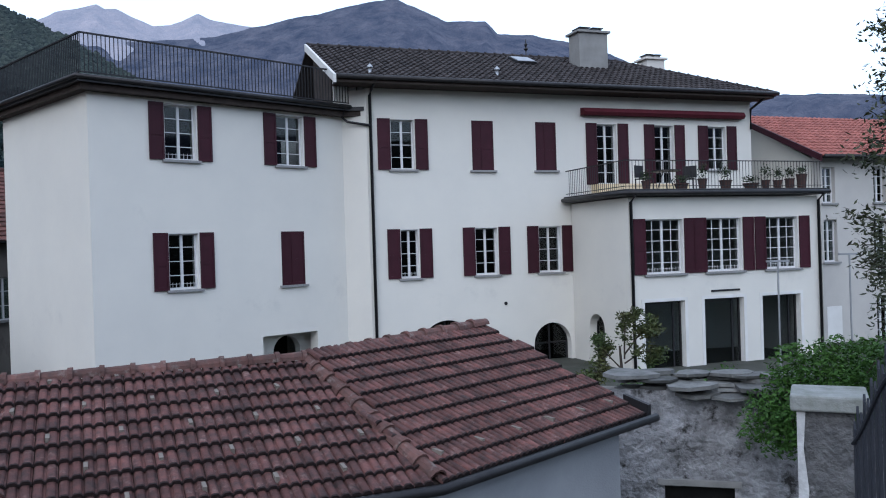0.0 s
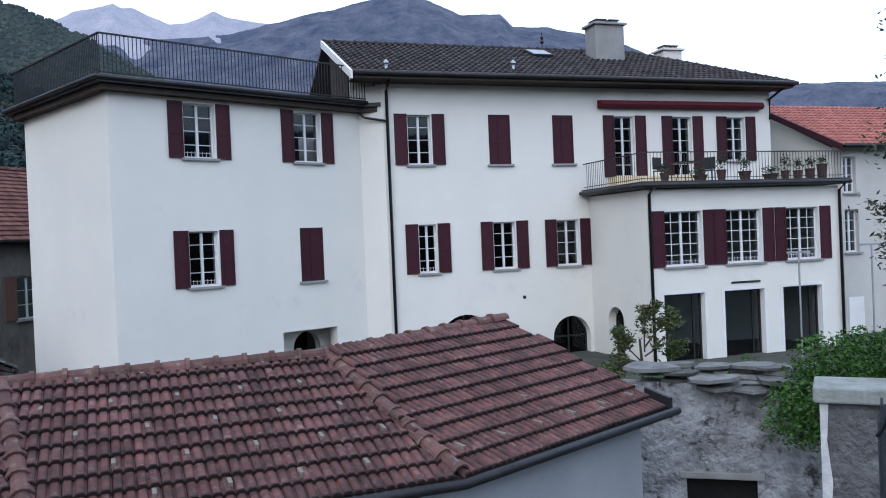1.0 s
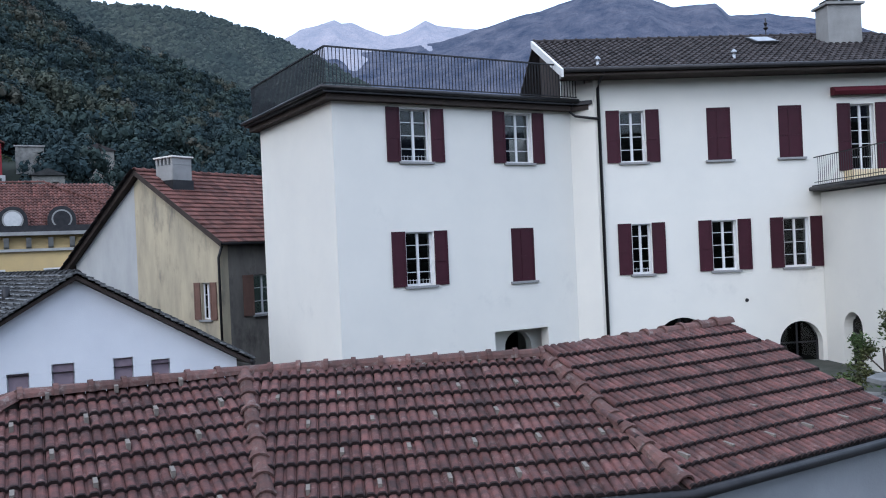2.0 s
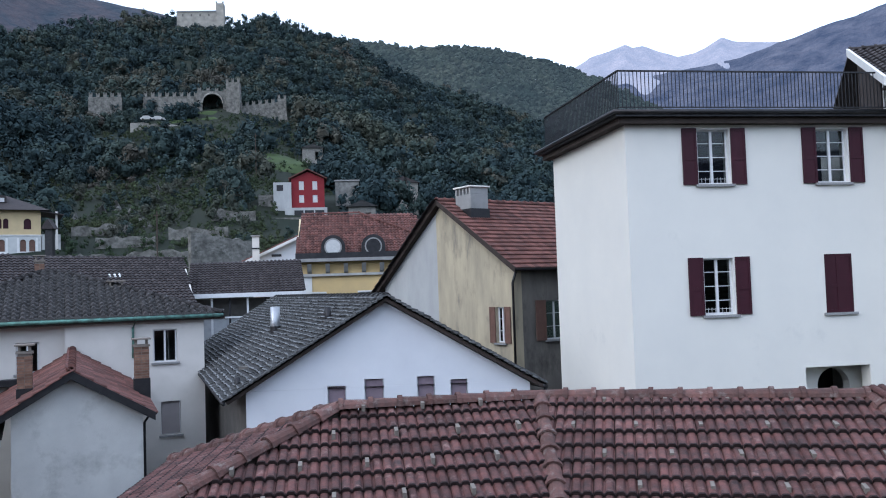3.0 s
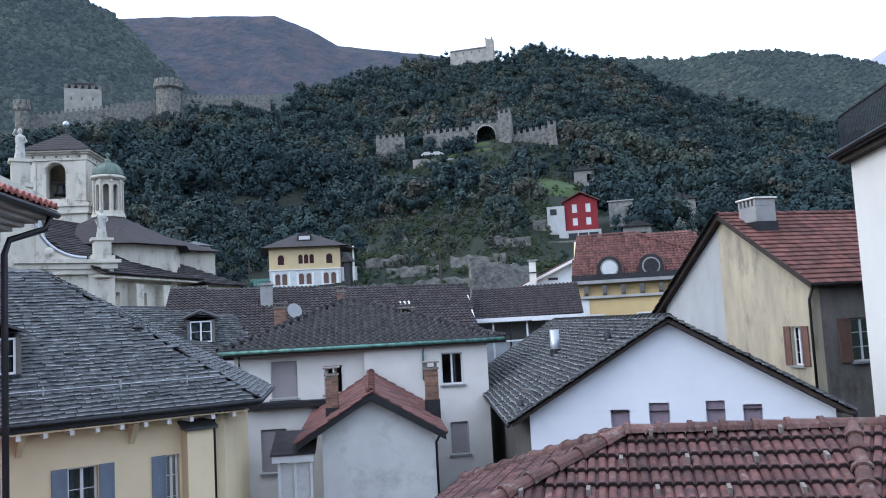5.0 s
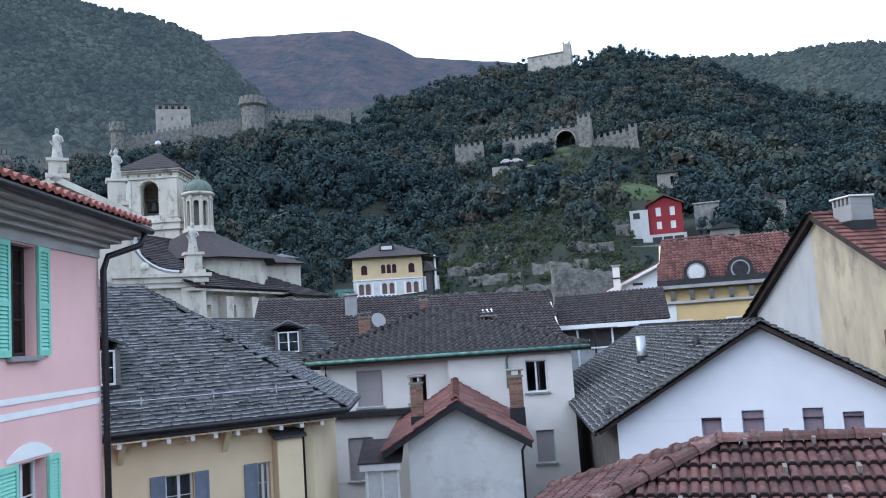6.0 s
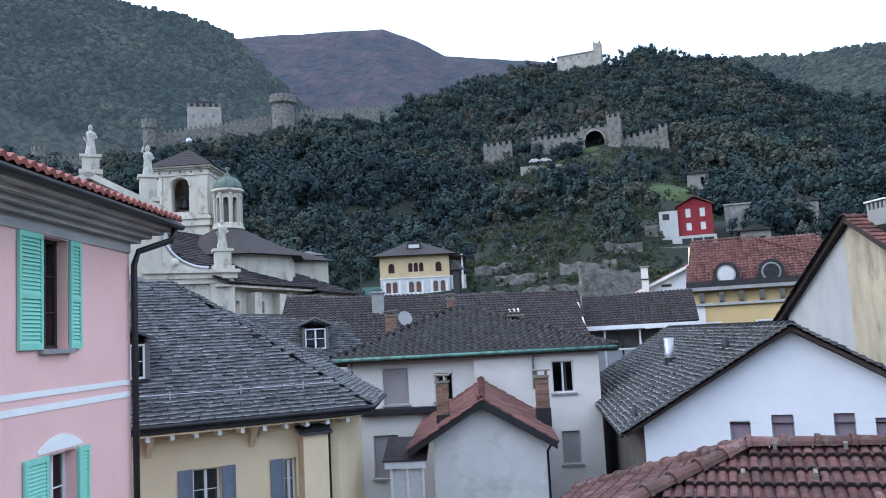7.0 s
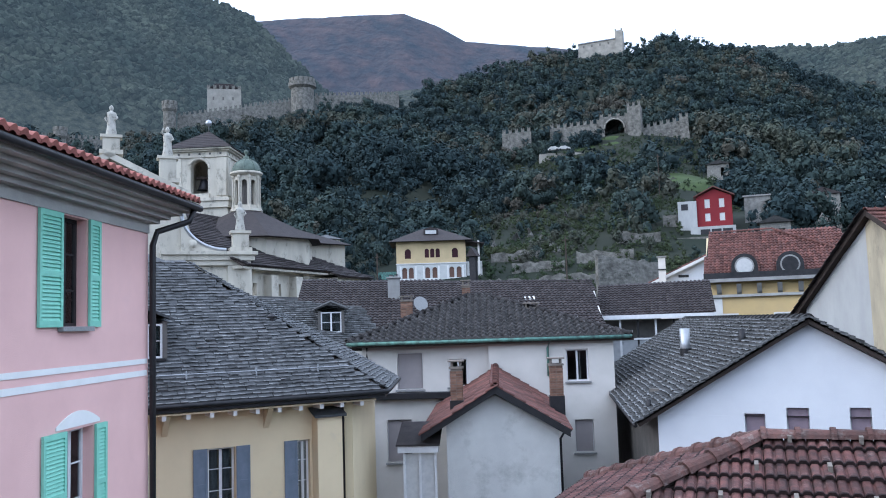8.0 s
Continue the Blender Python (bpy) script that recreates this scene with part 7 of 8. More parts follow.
for k in range(8):
    m8 = LM @ Matrix.Rotation(math.pi * k / 4 + 0.35, 4, "Z")
    part("lantern_wall", wall_mesh(Mb(), -0.40, 0.40, 18.86, 21.62, arches=[(-0.22, 0.22, 19.15, 21.25, 21.03)], th=0.14), CHURCH, church, at=m8 @ Matrix.Translation((0, -0.97, 0)))
    part("lantern_column", Mb().lathe([(0.13, 18.86), (0.13, 19.05), (0.09, 19.1), (0.085, 21.3), (0.14, 21.42), (0.14, 21.6)], c=(1.10 * math.sin(math.pi / 8), -1.10 * math.cos(math.pi / 8), 0), sides=8), CHURCH, church, at=m8)
    part("dome_rib", Mb().tube([(0, -1.2 * math.cos(i * 0.15), 21.95 + 1.18 * math.sin(i * 0.15)) for i in range(10)], 0.035, 5), COPPER_DOME, church, at=m8)
# added dark solid, so that the lantern arches look shaded inside
part("lantern_core", Mb().lathe([(0.5, 18.8), (0.5, 21.6)], sides=8), DARK_WALL, church, at=LM)
part("lantern_cornice", Mb().lathe([(1.12, 21.62), (1.34, 21.78), (1.34, 21.9), (1.28, 21.95)], sides=16), CHURCH, church, at=LM)
part("dome", Mb().lathe([(1.2 * math.cos(i * 0.145), 21.95 + 1.15 * math.sin(i * 0.145)) for i in range(10)] + [(0.22, 23.12), (0.26, 23.3), (0.10, 23.38), (0.08, 23.52), (0.19, 23.64), (0.19, 23.78), (0.02, 23.92)], sides=16), COPPER_DOME, church, at=LM, smooth=True)
part("crossing_drum", Mb().lathe([(5.6, 6.0), (5.6, 16.2)], c=(lc.x, lc.y, 0), sides=8), CHURCH, church, at=Matrix.Identity(4))
part("crossing_roof", Mb().lathe([(6.5, 16.0), (1.26, 18.6), (1.2, 18.62)], c=(lc.x, lc.y, 0), sides=8), TILE_DARK, church, at=Matrix.Identity(4))
tr0 = polar(-74.3, 74)
FTR = side(tr0.x, tr0.y, 0, 100)
part("transept", Mb().box(0, 8, 0, 7, 0, 16.4), CHURCH, church, at=FTR)
part("transept_roof", Mb().add([(-4, -2.5, 16.4), (8.5, -0.5, 16.4), (8.5, 7.5, 16.4), (-4, 7.5, 16.4), (-0.5, 3.5, 19.0), (1, 3.5, 19.0)], [(0, 1, 5, 4), (1, 2, 5), (2, 3, 4, 5), (3, 0, 4), (3, 2, 1, 0)]), TILE_DARK, church, at=FTR)
tu = polar(-70.4, 78)
FU = side(tu.x, tu.y, 0, 110)
part("turret", wall_mesh(Mb(), 0, 2.0, 0, 17.1, arches=[(0.65, 1.35, 15.2, 16.7, 16.35)], th=0.4), CHURCH, church, at=FU)
part("turret", Mb().box(0, 0.3, 0.404, 1.8, 0, 17.1).box(1.7, 2, 0.404, 1.8, 0, 17.1).box(0.3, 1.7, 1.5, 1.8, 0, 17.1), CHURCH, church, at=FU)
part("turret_cap", Mb().add([(-0.3, -0.3, 17.1), (2.3, -0.3, 17.1), (2.3, 2.1, 17.1), (-0.3, 2.1, 17.1), (1, 0.9, 17.6)], [(0, 1, 4), (1, 2, 4), (2, 3, 4), (3, 0, 4), (3, 2, 1, 0)]), STONE_SLAB, church, at=FU)
low = thing("church_annex", side(-46.5, 5.2, 0, 84), "low cream church building under stone slabs", "house")
part("wall", Mb().box(-6, 3.6, 0, 6, 0, 12.0), CHURCH, low)
part("roof", Mb().add([(-6.5, -0.6, 12), (4.2, -0.6, 12), (4.2, 6.6, 12), (-6.5, 6.6, 12), (-3, 3, 13.6), (1.0, 3, 13.6)], [(0, 1, 5, 4), (1, 2, 5), (2, 3, 4, 5), (3, 0, 4), (3, 2, 1, 0)]), STONE_SLAB, low)

# ---- yellow villa on the slope ----
FV = side(-125.8, 57.4, 0, 63)
vl = thing("hillside_villa", FV, "yellow hillside villa with arched windows and hipped roof", "house")
up = [(1.4, 2.4, 19.7, 21.3, 20.8), (4.7, 5.4, 19.8, 21.3, 20.95), (5.6, 6.3, 19.8, 21.3, 20.95), (6.5, 7.2, 19.8, 21.3, 20.95), (9.2, 10.2, 19.7, 21.3, 20.8)]
dn = [(0.9, 1.7, 16.4, 18.2, 17.8), (2.0, 2.8, 16.4, 18.2, 17.8), (4.7, 5.5, 16.4, 18.2, 17.8), (5.9, 6.7, 16.4, 18.2, 17.8), (8.7, 9.5, 16.4, 18.2, 17.8), (9.9, 10.7, 16.4, 18.2, 17.8)]
part("upper_wall", wall_mesh(Mb(), 0, 11.5, 18.9, 22.6, th=0.4, arches=up), PALE_YELLOW, vl)
part("lower_wall", wall_mesh(Mb(), 0, 11.5, 8, 18.75, th=0.4, arches=dn), GREY_STUCCO, vl)
part("string_course", Mb().box(-0.1, 11.6, -0.12, 0.3, 18.753, 18.897), TRIM, vl)
for q in up + dn:
    part("window", Mb().box(q[0], q[1], 0.2, 0.24, q[2], q[3]), MAROON if q in up else BROWN_PAINT, vl)
for x in (0.5, 4.3, 8.3):
    part("surround", Mb().box(x, x + 2.8, -0.05, -0.004, 15.2, 16.38).box(x, x + 0.3, -0.05, -0.004, 16.39, 18.4).box(x + 2.5, x + 2.8, -0.05, -0.004, 16.39, 18.4), TRIM, vl)
part("side_wall", Mb().box(11.15, 11.5, 0.404, 10, 8, 22.6).box(0, 0.35, 0.404, 10, 8, 22.6), PALE_YELLOW, vl)
part("roof", Mb().add([(-1.2, -1.2, 22.5), (12.7, -1.2, 22.5), (12.7, 11, 22.5), (-1.2, 11, 22.5), (4.5, 5, 25.2), (7, 5, 25.2)], [(0, 1, 5, 4), (1, 2, 5), (2, 3, 4, 5), (3, 0, 4), (3, 2, 1, 0)]), TILE_DARK, vl)
part("roof_dormer", Mb().prism([(4.6, 1.6, 23.8), (4.6, 1.6, 24.7), (5.8, 1.6, 25.1), (7.0, 1.6, 24.7), (7.0, 1.6, 23.8)], (0, 3, 0)), TILE_DARK, vl)
part("dormer_window", Mb().box(4.9, 6.7, 1.54, 1.597, 23.9, 24.5), CURTAIN, vl)
part("loggia_post", Mb().box(13.5, 13.8, 0, 0.3, 10, 22.4), PALE_STUCCO, vl)
part("loggia_wall", Mb().box(11.6, 14.2, 0.6, 6, 8, 19.0), GREY_STUCCO, vl)
part("loggia_roof", Mb().prism([(11.4, -0.8, 22.3), (14.6, -0.8, 21.8), (14.6, -0.8, 21.95), (11.4, -0.8, 22.45)], (0, 8, 0)), TILE_DARK, vl)
part("winter_garden", Mb().box(-3.2, -0.1, 0, 3, 10, 17.6), VERDIGRIS, vl)

# ---- red house ----
FR = side(-112.3, 111.5, 0, 44)
rh = thing("red_house", FR, "bright red gabled house with pale shutters on the slope", "house")
rw = [(1.4, 2.3, 28.2, 29.8), (3.9, 4.8, 28.2, 29.8), (1.4, 2.3, 25.8, 27.2), (3.9, 4.8, 25.8, 27.2)]
part("wall", wall_mesh(Mb(), 0, 6.1, 22, 30.3, rw), RED_HOUSE, rh)
part("gable", Mb().prism([(0, 0, 30.303), (6.1, 0, 30.303), (3.05, 0, 31.6)], (0, 0.3, 0)), RED_HOUSE, rh)
part("side_wall", Mb().box(5.8, 6.1, 0.36, 7, 22, 30.3).box(0, 0.3, 0.36, 7, 22, 30.3), RED_HOUSE, rh)
for q in rw:
    part("window", Mb().box(q[0], q[1], 0.06, 0.1, q[2], q[3]), CURTAIN, rh)
for a, b in (((-0.5, 30.2), (3.05, 31.95)), ((3.05, 31.95), (6.6, 30.2))):
    part("roof", Mb().prism([(a[0], -0.6, a[1]), (b[0], -0.6, b[1]), (b[0], -0.6, b[1] + 0.2), (a[0], -0.6, a[1] + 0.2)], (0, 8, 0)), TILE_RED_FAR, rh)
part("annex", Mb().box(-3.3, -0.004, -0.5, 6, 20, 29.6), BARE, rh)
part("annex_window", Mb().box(-2.7, -1.5, -0.56, -0.504, 28.0, 29.1), METAL, rh)
part("terrace", Mb().box(-1.2, 6.5, -2.6, -0.01, 20, 24.6), BARE, rh)
for k in range(3):
    part("terrace_window", Mb().box(0.5 + k * 1.9, 2.15 + k * 1.9, -2.66, -2.604, 22.6, 24.1), METAL, rh)
part("retaining_wall", Mb().box(-4.5, 3.5, -5, -2.8, 8, 22.6), CASTLE, rh)
for az, r, w, h, mt in ((-38.6, 172, 6, 5, RUBBLE), (-60.5, 128, 1, 6, METAL)):
    p = polar(az, r)
    z = hill_height(p.x, p.y)
    hs = thing("hill_hut", side(p.x, p.y, z, 40), "small grey stone hut among trees on the slope", "hut")
    part("wall", Mb().box(0, w, 0, w, -4, h), mt, hs)
    part("roof", Mb().prism([(-0.4, -0.4, h + 0.003), (w + 0.4, -0.4, h + 0.003), (w / 2, -0.4, h + 1.4)], (0, w + 0.8, 0)), TILE_DARK, hs)
q = polar(-48.8, 70)
FWP = side(q.x, q.y, 0, 46.5)
wp = thing("white_house", FWP, "white house with red tiled roof and tall chimney", "house")
part("wall", Mb().prism([(1.2, 0, 0), (6.5, 0, 0), (6.5, 0, 14.2), (1.2, 0, 11.9)], (0, 5, 0)), WHITE_GABLE, wp)
part("vent", Mb().box(2.6, 3.4, -0.05, -0.004, 12.0, 12.2), METAL, wp)
cover(wp, [at(FWP, -0.3, -0.5, 11.35), at(FWP, -0.3, 5.5, 11.35), at(FWP, 6.5, 5.5, 14.4), at(FWP, 6.5, -0.5, 14.4)], "pan", TILE_RED_FAR, 0.26, 0.36, 0.07, seed=133)
part("verge_board", Mb().prism([(-0.3, -0.55, 11.12), (6.5, -0.55, 14.17), (6.5, -0.55, 14.4), (-0.3, -0.55, 11.35)], (0, 0.05, 0)), TRIM, wp)
part("chimney_shaft", Mb().box(1.1, 1.65, -1.2, -0.6, 8, 13.6), PALE_STUCCO, wp)
part("chimney_cap", Mb().box(1.0, 1.75, -1.3, -0.5, 13.603, 13.72), CONCRETE, wp)
part("chimney_band", Mb().box(1.04, 1.71, -1.26, -0.54, 12.6, 12.7), METAL, wp)


# ---- castle walls ----
def merlons(owner, fr, x0, x1, z, w=1.1, gap=0.9, h=1.6, th=0.7, slope=0.0):
    me = cached(("merlon", w, h, th), lambda: Mb().add([(0, 0, 0), (w, 0, 0), (w, th, 0), (0, th, 0), (0, 0, h), (w, 0, h), (w, th, h), (0, th, h), (w / 2, 0, h - 0.45), (w / 2, th, h - 0.45)], [(0, 1, 5, 8, 4), (2, 3, 7, 9, 6), (1, 2, 6, 5), (3, 0, 4, 7), (4, 8, 9, 7), (8, 5, 6, 9), (3, 2, 1, 0)]), CASTLE)
    n = int((x1 - x0) / (w + gap))
    for i in range(n):
        x = x0 + i * (x1 - x0 - w) / max(1, n - 1)
        part("merlon", me, None, owner, at=fr @ Matrix.Translation((x, 0, z + slope * (x - x0) + rnd.uniform(-0.1, 0.1))))


def curtain_wall(name, a, b, za, zb, base, label, tag="castle wall"):
    """A crenellated wall from a to b."""
    d = b - a
    az = math.degrees(math.atan2(d.y, d.x))
    fr = side(a.x, a.y, 0, az)
    L = math.hypot(d.x, d.y)
    t = thing(name, fr, label, tag)
    part("masonry", Mb().prism([(0, 0, base), (L, 0, base), (L, 0, zb), (0, 0, za)], (0, 1.6, 0)), CASTLE, t)
    merlons(t, fr, 0.2, L - 0.2, za, slope=(zb - za) / L)
    return t, fr, L


curtain_wall("castle_wall", polar(-54.6, 302), polar(-51.15, 300), 78.0, 78.4, 62, "ruined grey crenellated castle wall on the hillside")
curtain_wall("castle_wall", polar(-57.9, 303), polar(-55.9, 302), 77.2, 77.6, 66, "broken stretch of grey castle wall half hidden by trees")
ga, gb = polar(-51.2, 299), polar(-49.25, 299)
fr = side(ga.x, ga.y, 0, math.degrees(math.atan2(gb.y - ga.y, gb.x - ga.x)))
L = (gb - ga).length
gt = thing("castle_gatehouse", fr, "grey stone castle gatehouse with a dark round arch", "castle")
part("masonry", wall_mesh(Mb(), 0, L, 60, 80.2, th=1.6, arches=[(L * 0.5 - 3.45, L * 0.5 + 3.45, 60.0, 79.3, 75.9)]), CASTLE, gt)
part("arch_ring", Mb().tube([(L * 0.5 - 3.5 * math.cos(math.pi * i / 16), -0.05, 75.9 + 3.45 * math.sin(math.pi * i / 16)) for i in range(17)], 0.28, 6), CASTLE_PALE, gt, at=fr)
merlons(gt, fr, 0.2, L - 0.2, 80.2, h=1.2)
# closed box behind the arch, coloured dark for the shade inside
part("gate_passage", Mb().box(0.3, L - 0.3, 8, 8.5, 60, 80).box(0.3, 0.8, 1.61, 8, 60, 80).box(L - 0.8, L - 0.3, 1.61, 8, 60, 80).box(0.3, L - 0.3, 1.61, 8, 79.6, 80.1), DARK_WALL, gt)
fr2 = side(*polar(-49.34, 297).xy, 0, 41)
part("tower", Mb().box(0, 4.6, 0, 4.6, 60, 82.9), CASTLE, gt, at=fr2)
merlons(gt, fr2, 0, 4.6, 82.9, 0.8, 0.5, 1.5, 0.6)
curtain_wall("castle_wall", polar(-48.55, 299), polar(-45.7, 300), 75.0, 77.0, 58, "grey crenellated castle wall with sloping base")
fr3 = side(*polar(-45.95, 298.5).xy, 0, 44)
bst = thing("castle_bastion", fr3, "flared grey corner bastion of the ruined castle", "castle")
part("masonry", Mb().add([(-1.2, -2.4, 58), (4.2, -2.4, 58), (4.2, 4, 58), (-1.2, 4, 58), (0, 0, 74), (2.9, 0, 74), (2.9, 2.6, 74), (0, 2.6, 74), (0, 0, 77.8), (2.9, 0, 77.8), (2.9, 2.6, 77.8), (0, 2.6, 77.8)], [(i, (i + 1) % 4, 4 + (i + 1) % 4, 4 + i) for i in range(4)] + [(4 + i, 4 + (i + 1) % 4, 8 + (i + 1) % 4, 8 + i) for i in range(4)] + [(8, 9, 10, 11)]), CASTLE, bst)
merlons(bst, fr3, 0, 2.9, 77.8, 0.8, 0.4, 1.5, 0.6)
pa, pb = polar(-55.4, 280), polar(-50.0, 283)
tw0 = thing("terrace_wall", side(pa.x, pa.y, 0, math.degrees(math.atan2(pb.y - pa.y, pb.x - pa.x))), "low rough stone terrace wall below the castle", "wall")
part("masonry", Mb().prism([(0, 0, 48)] + [((pb - pa).length, 0, 48)] + [((pb - pa).length * (1 - i / 14), 0, 64.6 + 0.9 * noise.noise((i * 0.7, 3.0, 1.0))) for i in range(15)], (0, 1.2, 0)), CASTLE_PALE, tw0)
curtain_wall("castle_wall", polar(-79.9, 366), polar(-72.4, 370), 100.0, 109.3, 70, "long crenellated castle wall climbing the ridge")
curtain_wall("castle_wall", polar(-70.8, 372), polar(-65.0, 380), 112.3, 115.0, 85, "crenellated castle wall half hidden by trees")
curtain_wall("castle_wall", polar(-88.4, 350), polar(-84.4, 352), 85.0, 85.3, 60, "far crenellated town wall on the ridge")
for az, r, rad, z in ((-80.4, 364, 2.75, 103.9), (-71.65, 370, 5.3, 117.4), (-87.0, 348, 2.2, 86.8)):
    p = polar(az, r)
    tw = thing("castle_tower", Matrix.Translation((p.x, p.y, 0)), "round grey crenellated castle tower", "tower", "castle towers")
    part("drum", Mb().lathe([(rad, 50), (rad * 0.95, z - 3), (rad * 1.15, z - 2), (rad * 1.15, z)], sides=16), CASTLE, tw)
    n9 = max(9, int(rad * 3))
    for k in range(n9):
        t = 2 * math.pi * k / n9
        part("merlon", cached(("round_merlon", rad), lambda: Mb().box(-0.9 * rad * 3.14 / n9, 0.9 * rad * 3.14 / n9, -0.35, 0.35, 0, 1.6), CASTLE), None, tw, at=Matrix.Translation((p.x + rad * math.cos(t), p.y + rad * math.sin(t), z)) @ Matrix.Rotation(t + math.pi / 2, 4, "Z"))
    for k in range(n9 * 2):
        t = math.pi * k / n9
        part("corbel", cached(("corbel", rad), lambda: Mb().prism([(-0.16, 0, 0), (-0.16, 0.02, -0.9), (-0.16, -0.16 * rad, 0)], (0.32, 0, 0)), CASTLE), None, tw, at=Matrix.Translation((p.x + rad * 0.99 * math.cos(t), p.y + rad * 0.99 * math.sin(t), z - 1.95)) @ Matrix.Rotation(t + math.pi / 2, 4, "Z"))
p = polar(-78.0, 395)
kp = thing("castle_keep", side(p.x, p.y, 0, 75), "square grey castle keep with battlements and low roof", "castle")
FKP = side(p.x, p.y, 0, 75)
part("masonry", Mb().box(0, 15.3, 0, 9, 70, 120.8), CASTLE_PALE, kp)
merlons(kp, FKP, 0, 15.3, 120.8, 1.4, 1.1, 1.9)
for x in (2.5, 6.9, 11.3):
    part("window", Mb().box(x, x + 0.7, -0.03, 0.1, 115.5, 117), DARK_WALL, kp)
part("roof", Mb().prism([(0.8, 1, 121.5), (14.5, 1, 121.5), (11.5, 1, 123.6), (3.8, 1, 123.6)], (0, 7, 0)), TILE_DARK, kp)
p = polar(-52.4, 505)
tcx = thing("hilltop_castle", side(p.x, p.y, 0, 39), "small pale hilltop castle with one square tower", "castle")
FTC = side(p.x, p.y, 0, 39)
part("hall", Mb().box(0, 22.6, 0, 8, 140, 175.2), CASTLE_PALE, tcx)
part("hall_roof", Mb().prism([(-0.4, -0.5, 175.2), (-0.4, 8.5, 175.2), (-0.4, 4, 177.4)], (22.9, 0, 0)), STONE_SLAB, tcx)
for x in (3, 8, 13, 18):
    part("window", Mb().box(x, x + 0.9, -0.05, 0.1, 172.6, 174), DARK_WALL, tcx)
part("tower", Mb().box(22.7, 27.2, -1, 4, 140, 180.0), CASTLE_PALE, tcx)
merlons(tcx, FTC @ Matrix.Translation((22.7, -1, 0)), 0, 4.5, 180.0, 0.9, 0.7, 1.3)

# ---- slope: grass, crag, dry-stone terraces ----
def draped(name, az0, az1, r0, r1, mat, label, lift=1.2, rough=0.0, kind="structure"):
    mb, n, m = Mb(), 40, 24
    for i in range(n + 1):
        for j in range(m + 1):
            u, w = i / n, j / m
            a = az0 + (az1 - az0) * u
            r = r0 + (r1 - r0) * w
            q = polar(a, r)
            edge = min(u, 1 - u, w, 1 - w) * 4
            z = hill_height(q.x, q.y) + lift * min(1, edge * 1.5) - 0.6 + rough * noise.fractal((q.x * 0.2, q.y * 0.2, 2.0), 0.7, 2.1, 5) * min(1, edge)
            mb.v.append((q.x, q.y, z))
    mb.f = [(i * (m + 1) + j, (i + 1) * (m + 1) + j, (i + 1) * (m + 1) + j + 1, i * (m + 1) + j + 1) for i in range(n) for j in range(m)]
    return solid(name, mb, mat, label, "ground", kind, smooth=not rough)


draped("meadow", -47.4, -43.8, 205, 240, GRASS, "green grass bank below the castle")
draped("meadow", -54.6, -49.3, 284, 298, GRASS, "strip of grass beneath the castle wall")
rk = random.Random(17)
for az0, az1, r, h in ((-58.5, -55, 114, 1.3), (-54.6, -51.8, 116, 1.5), (-58, -53.2, 122, 1.6), (-59.5, -56.5, 130, 1.6), (-55.8, -51.5, 131, 1.7), (-57.6, -54, 139, 1.8), (-53.2, -49.4, 143, 1.8), (-59, -55.5, 148, 1.7), (-50.5, -47.6, 152, 1.9), (-47.4, -45.2, 160, 2.0)):
    a, b = polar(az0, r), polar(az1, r)
    d = b - a
    fr = side(a.x, a.y, 0, math.degrees(math.atan2(d.y, d.x)))
    tw = thing("terrace_wall", fr, "dry-stone terrace wall on the slope", "wall", "terrace walls")
    tops = [(d.length * i / 9, 0, hill_height(*(a + d * (i / 9)).xy) + h + rk.uniform(-0.35, 0.35)) for i in range(10)]
    part("masonry", Mb().prism([(0, 0, 0), (d.length, 0, 0)] + tops[::-1], (0, 0.8, 0)), CASTLE, tw)


def rock_face(az, r, w, h, seed):
    """A steep broken face of rock standing out of the slope."""
    q = polar(az, r)
    fr = side(q.x, q.y, hill_height(q.x, q.y) - 1.5, -az)
    mb, n, m = Mb(), 12, 12
    for i in range(n + 1):
        for j in range(m + 1):
            u, v = i / n, j / m
            f = noise.fractal((u * w * 0.35, v * h * 0.5, seed), 0.7, 2.2, 4)
            mb.v.append(((u - 0.5) * w * (1 - 0.45 * v) + 0.5 * f, v * 2.2 + 1.3 * f + (3.0 if v == 1 else 0), h * v * (0.75 + 0.5 * noise.noise((u * 3, seed, 0.5))) * (1 - (2 * u - 1) ** 4)))
    mb.f = [(i * (m + 1) + j, (i + 1) * (m + 1) + j, (i + 1) * (m + 1) + j + 1, i * (m + 1) + j + 1) for i in range(n) for j in range(m)]
    solid("rock_face", mb, ROCK, "pale grey rock face between trees on the slope", "rock", "structure", m=fr)


for k, (az, r, w, h) in enumerate(((-57.3, 176, 6, 4.5), (-56.4, 178, 7, 5.5), (-55.6, 172, 6, 4), (-54.5, 176, 5, 4), (-53.5, 186, 5.5, 7), (-55.2, 160, 8, 4), (-53.3, 158, 7, 4.5), (-57.0, 155, 7, 4), (-52.2, 168, 5, 4), (-58.6, 168, 5, 5), (-51.0, 160, 6, 3.5), (-54.2, 150, 8, 3.5))):
    rock_face(az, r, w, h, 3.7 * k + 1)
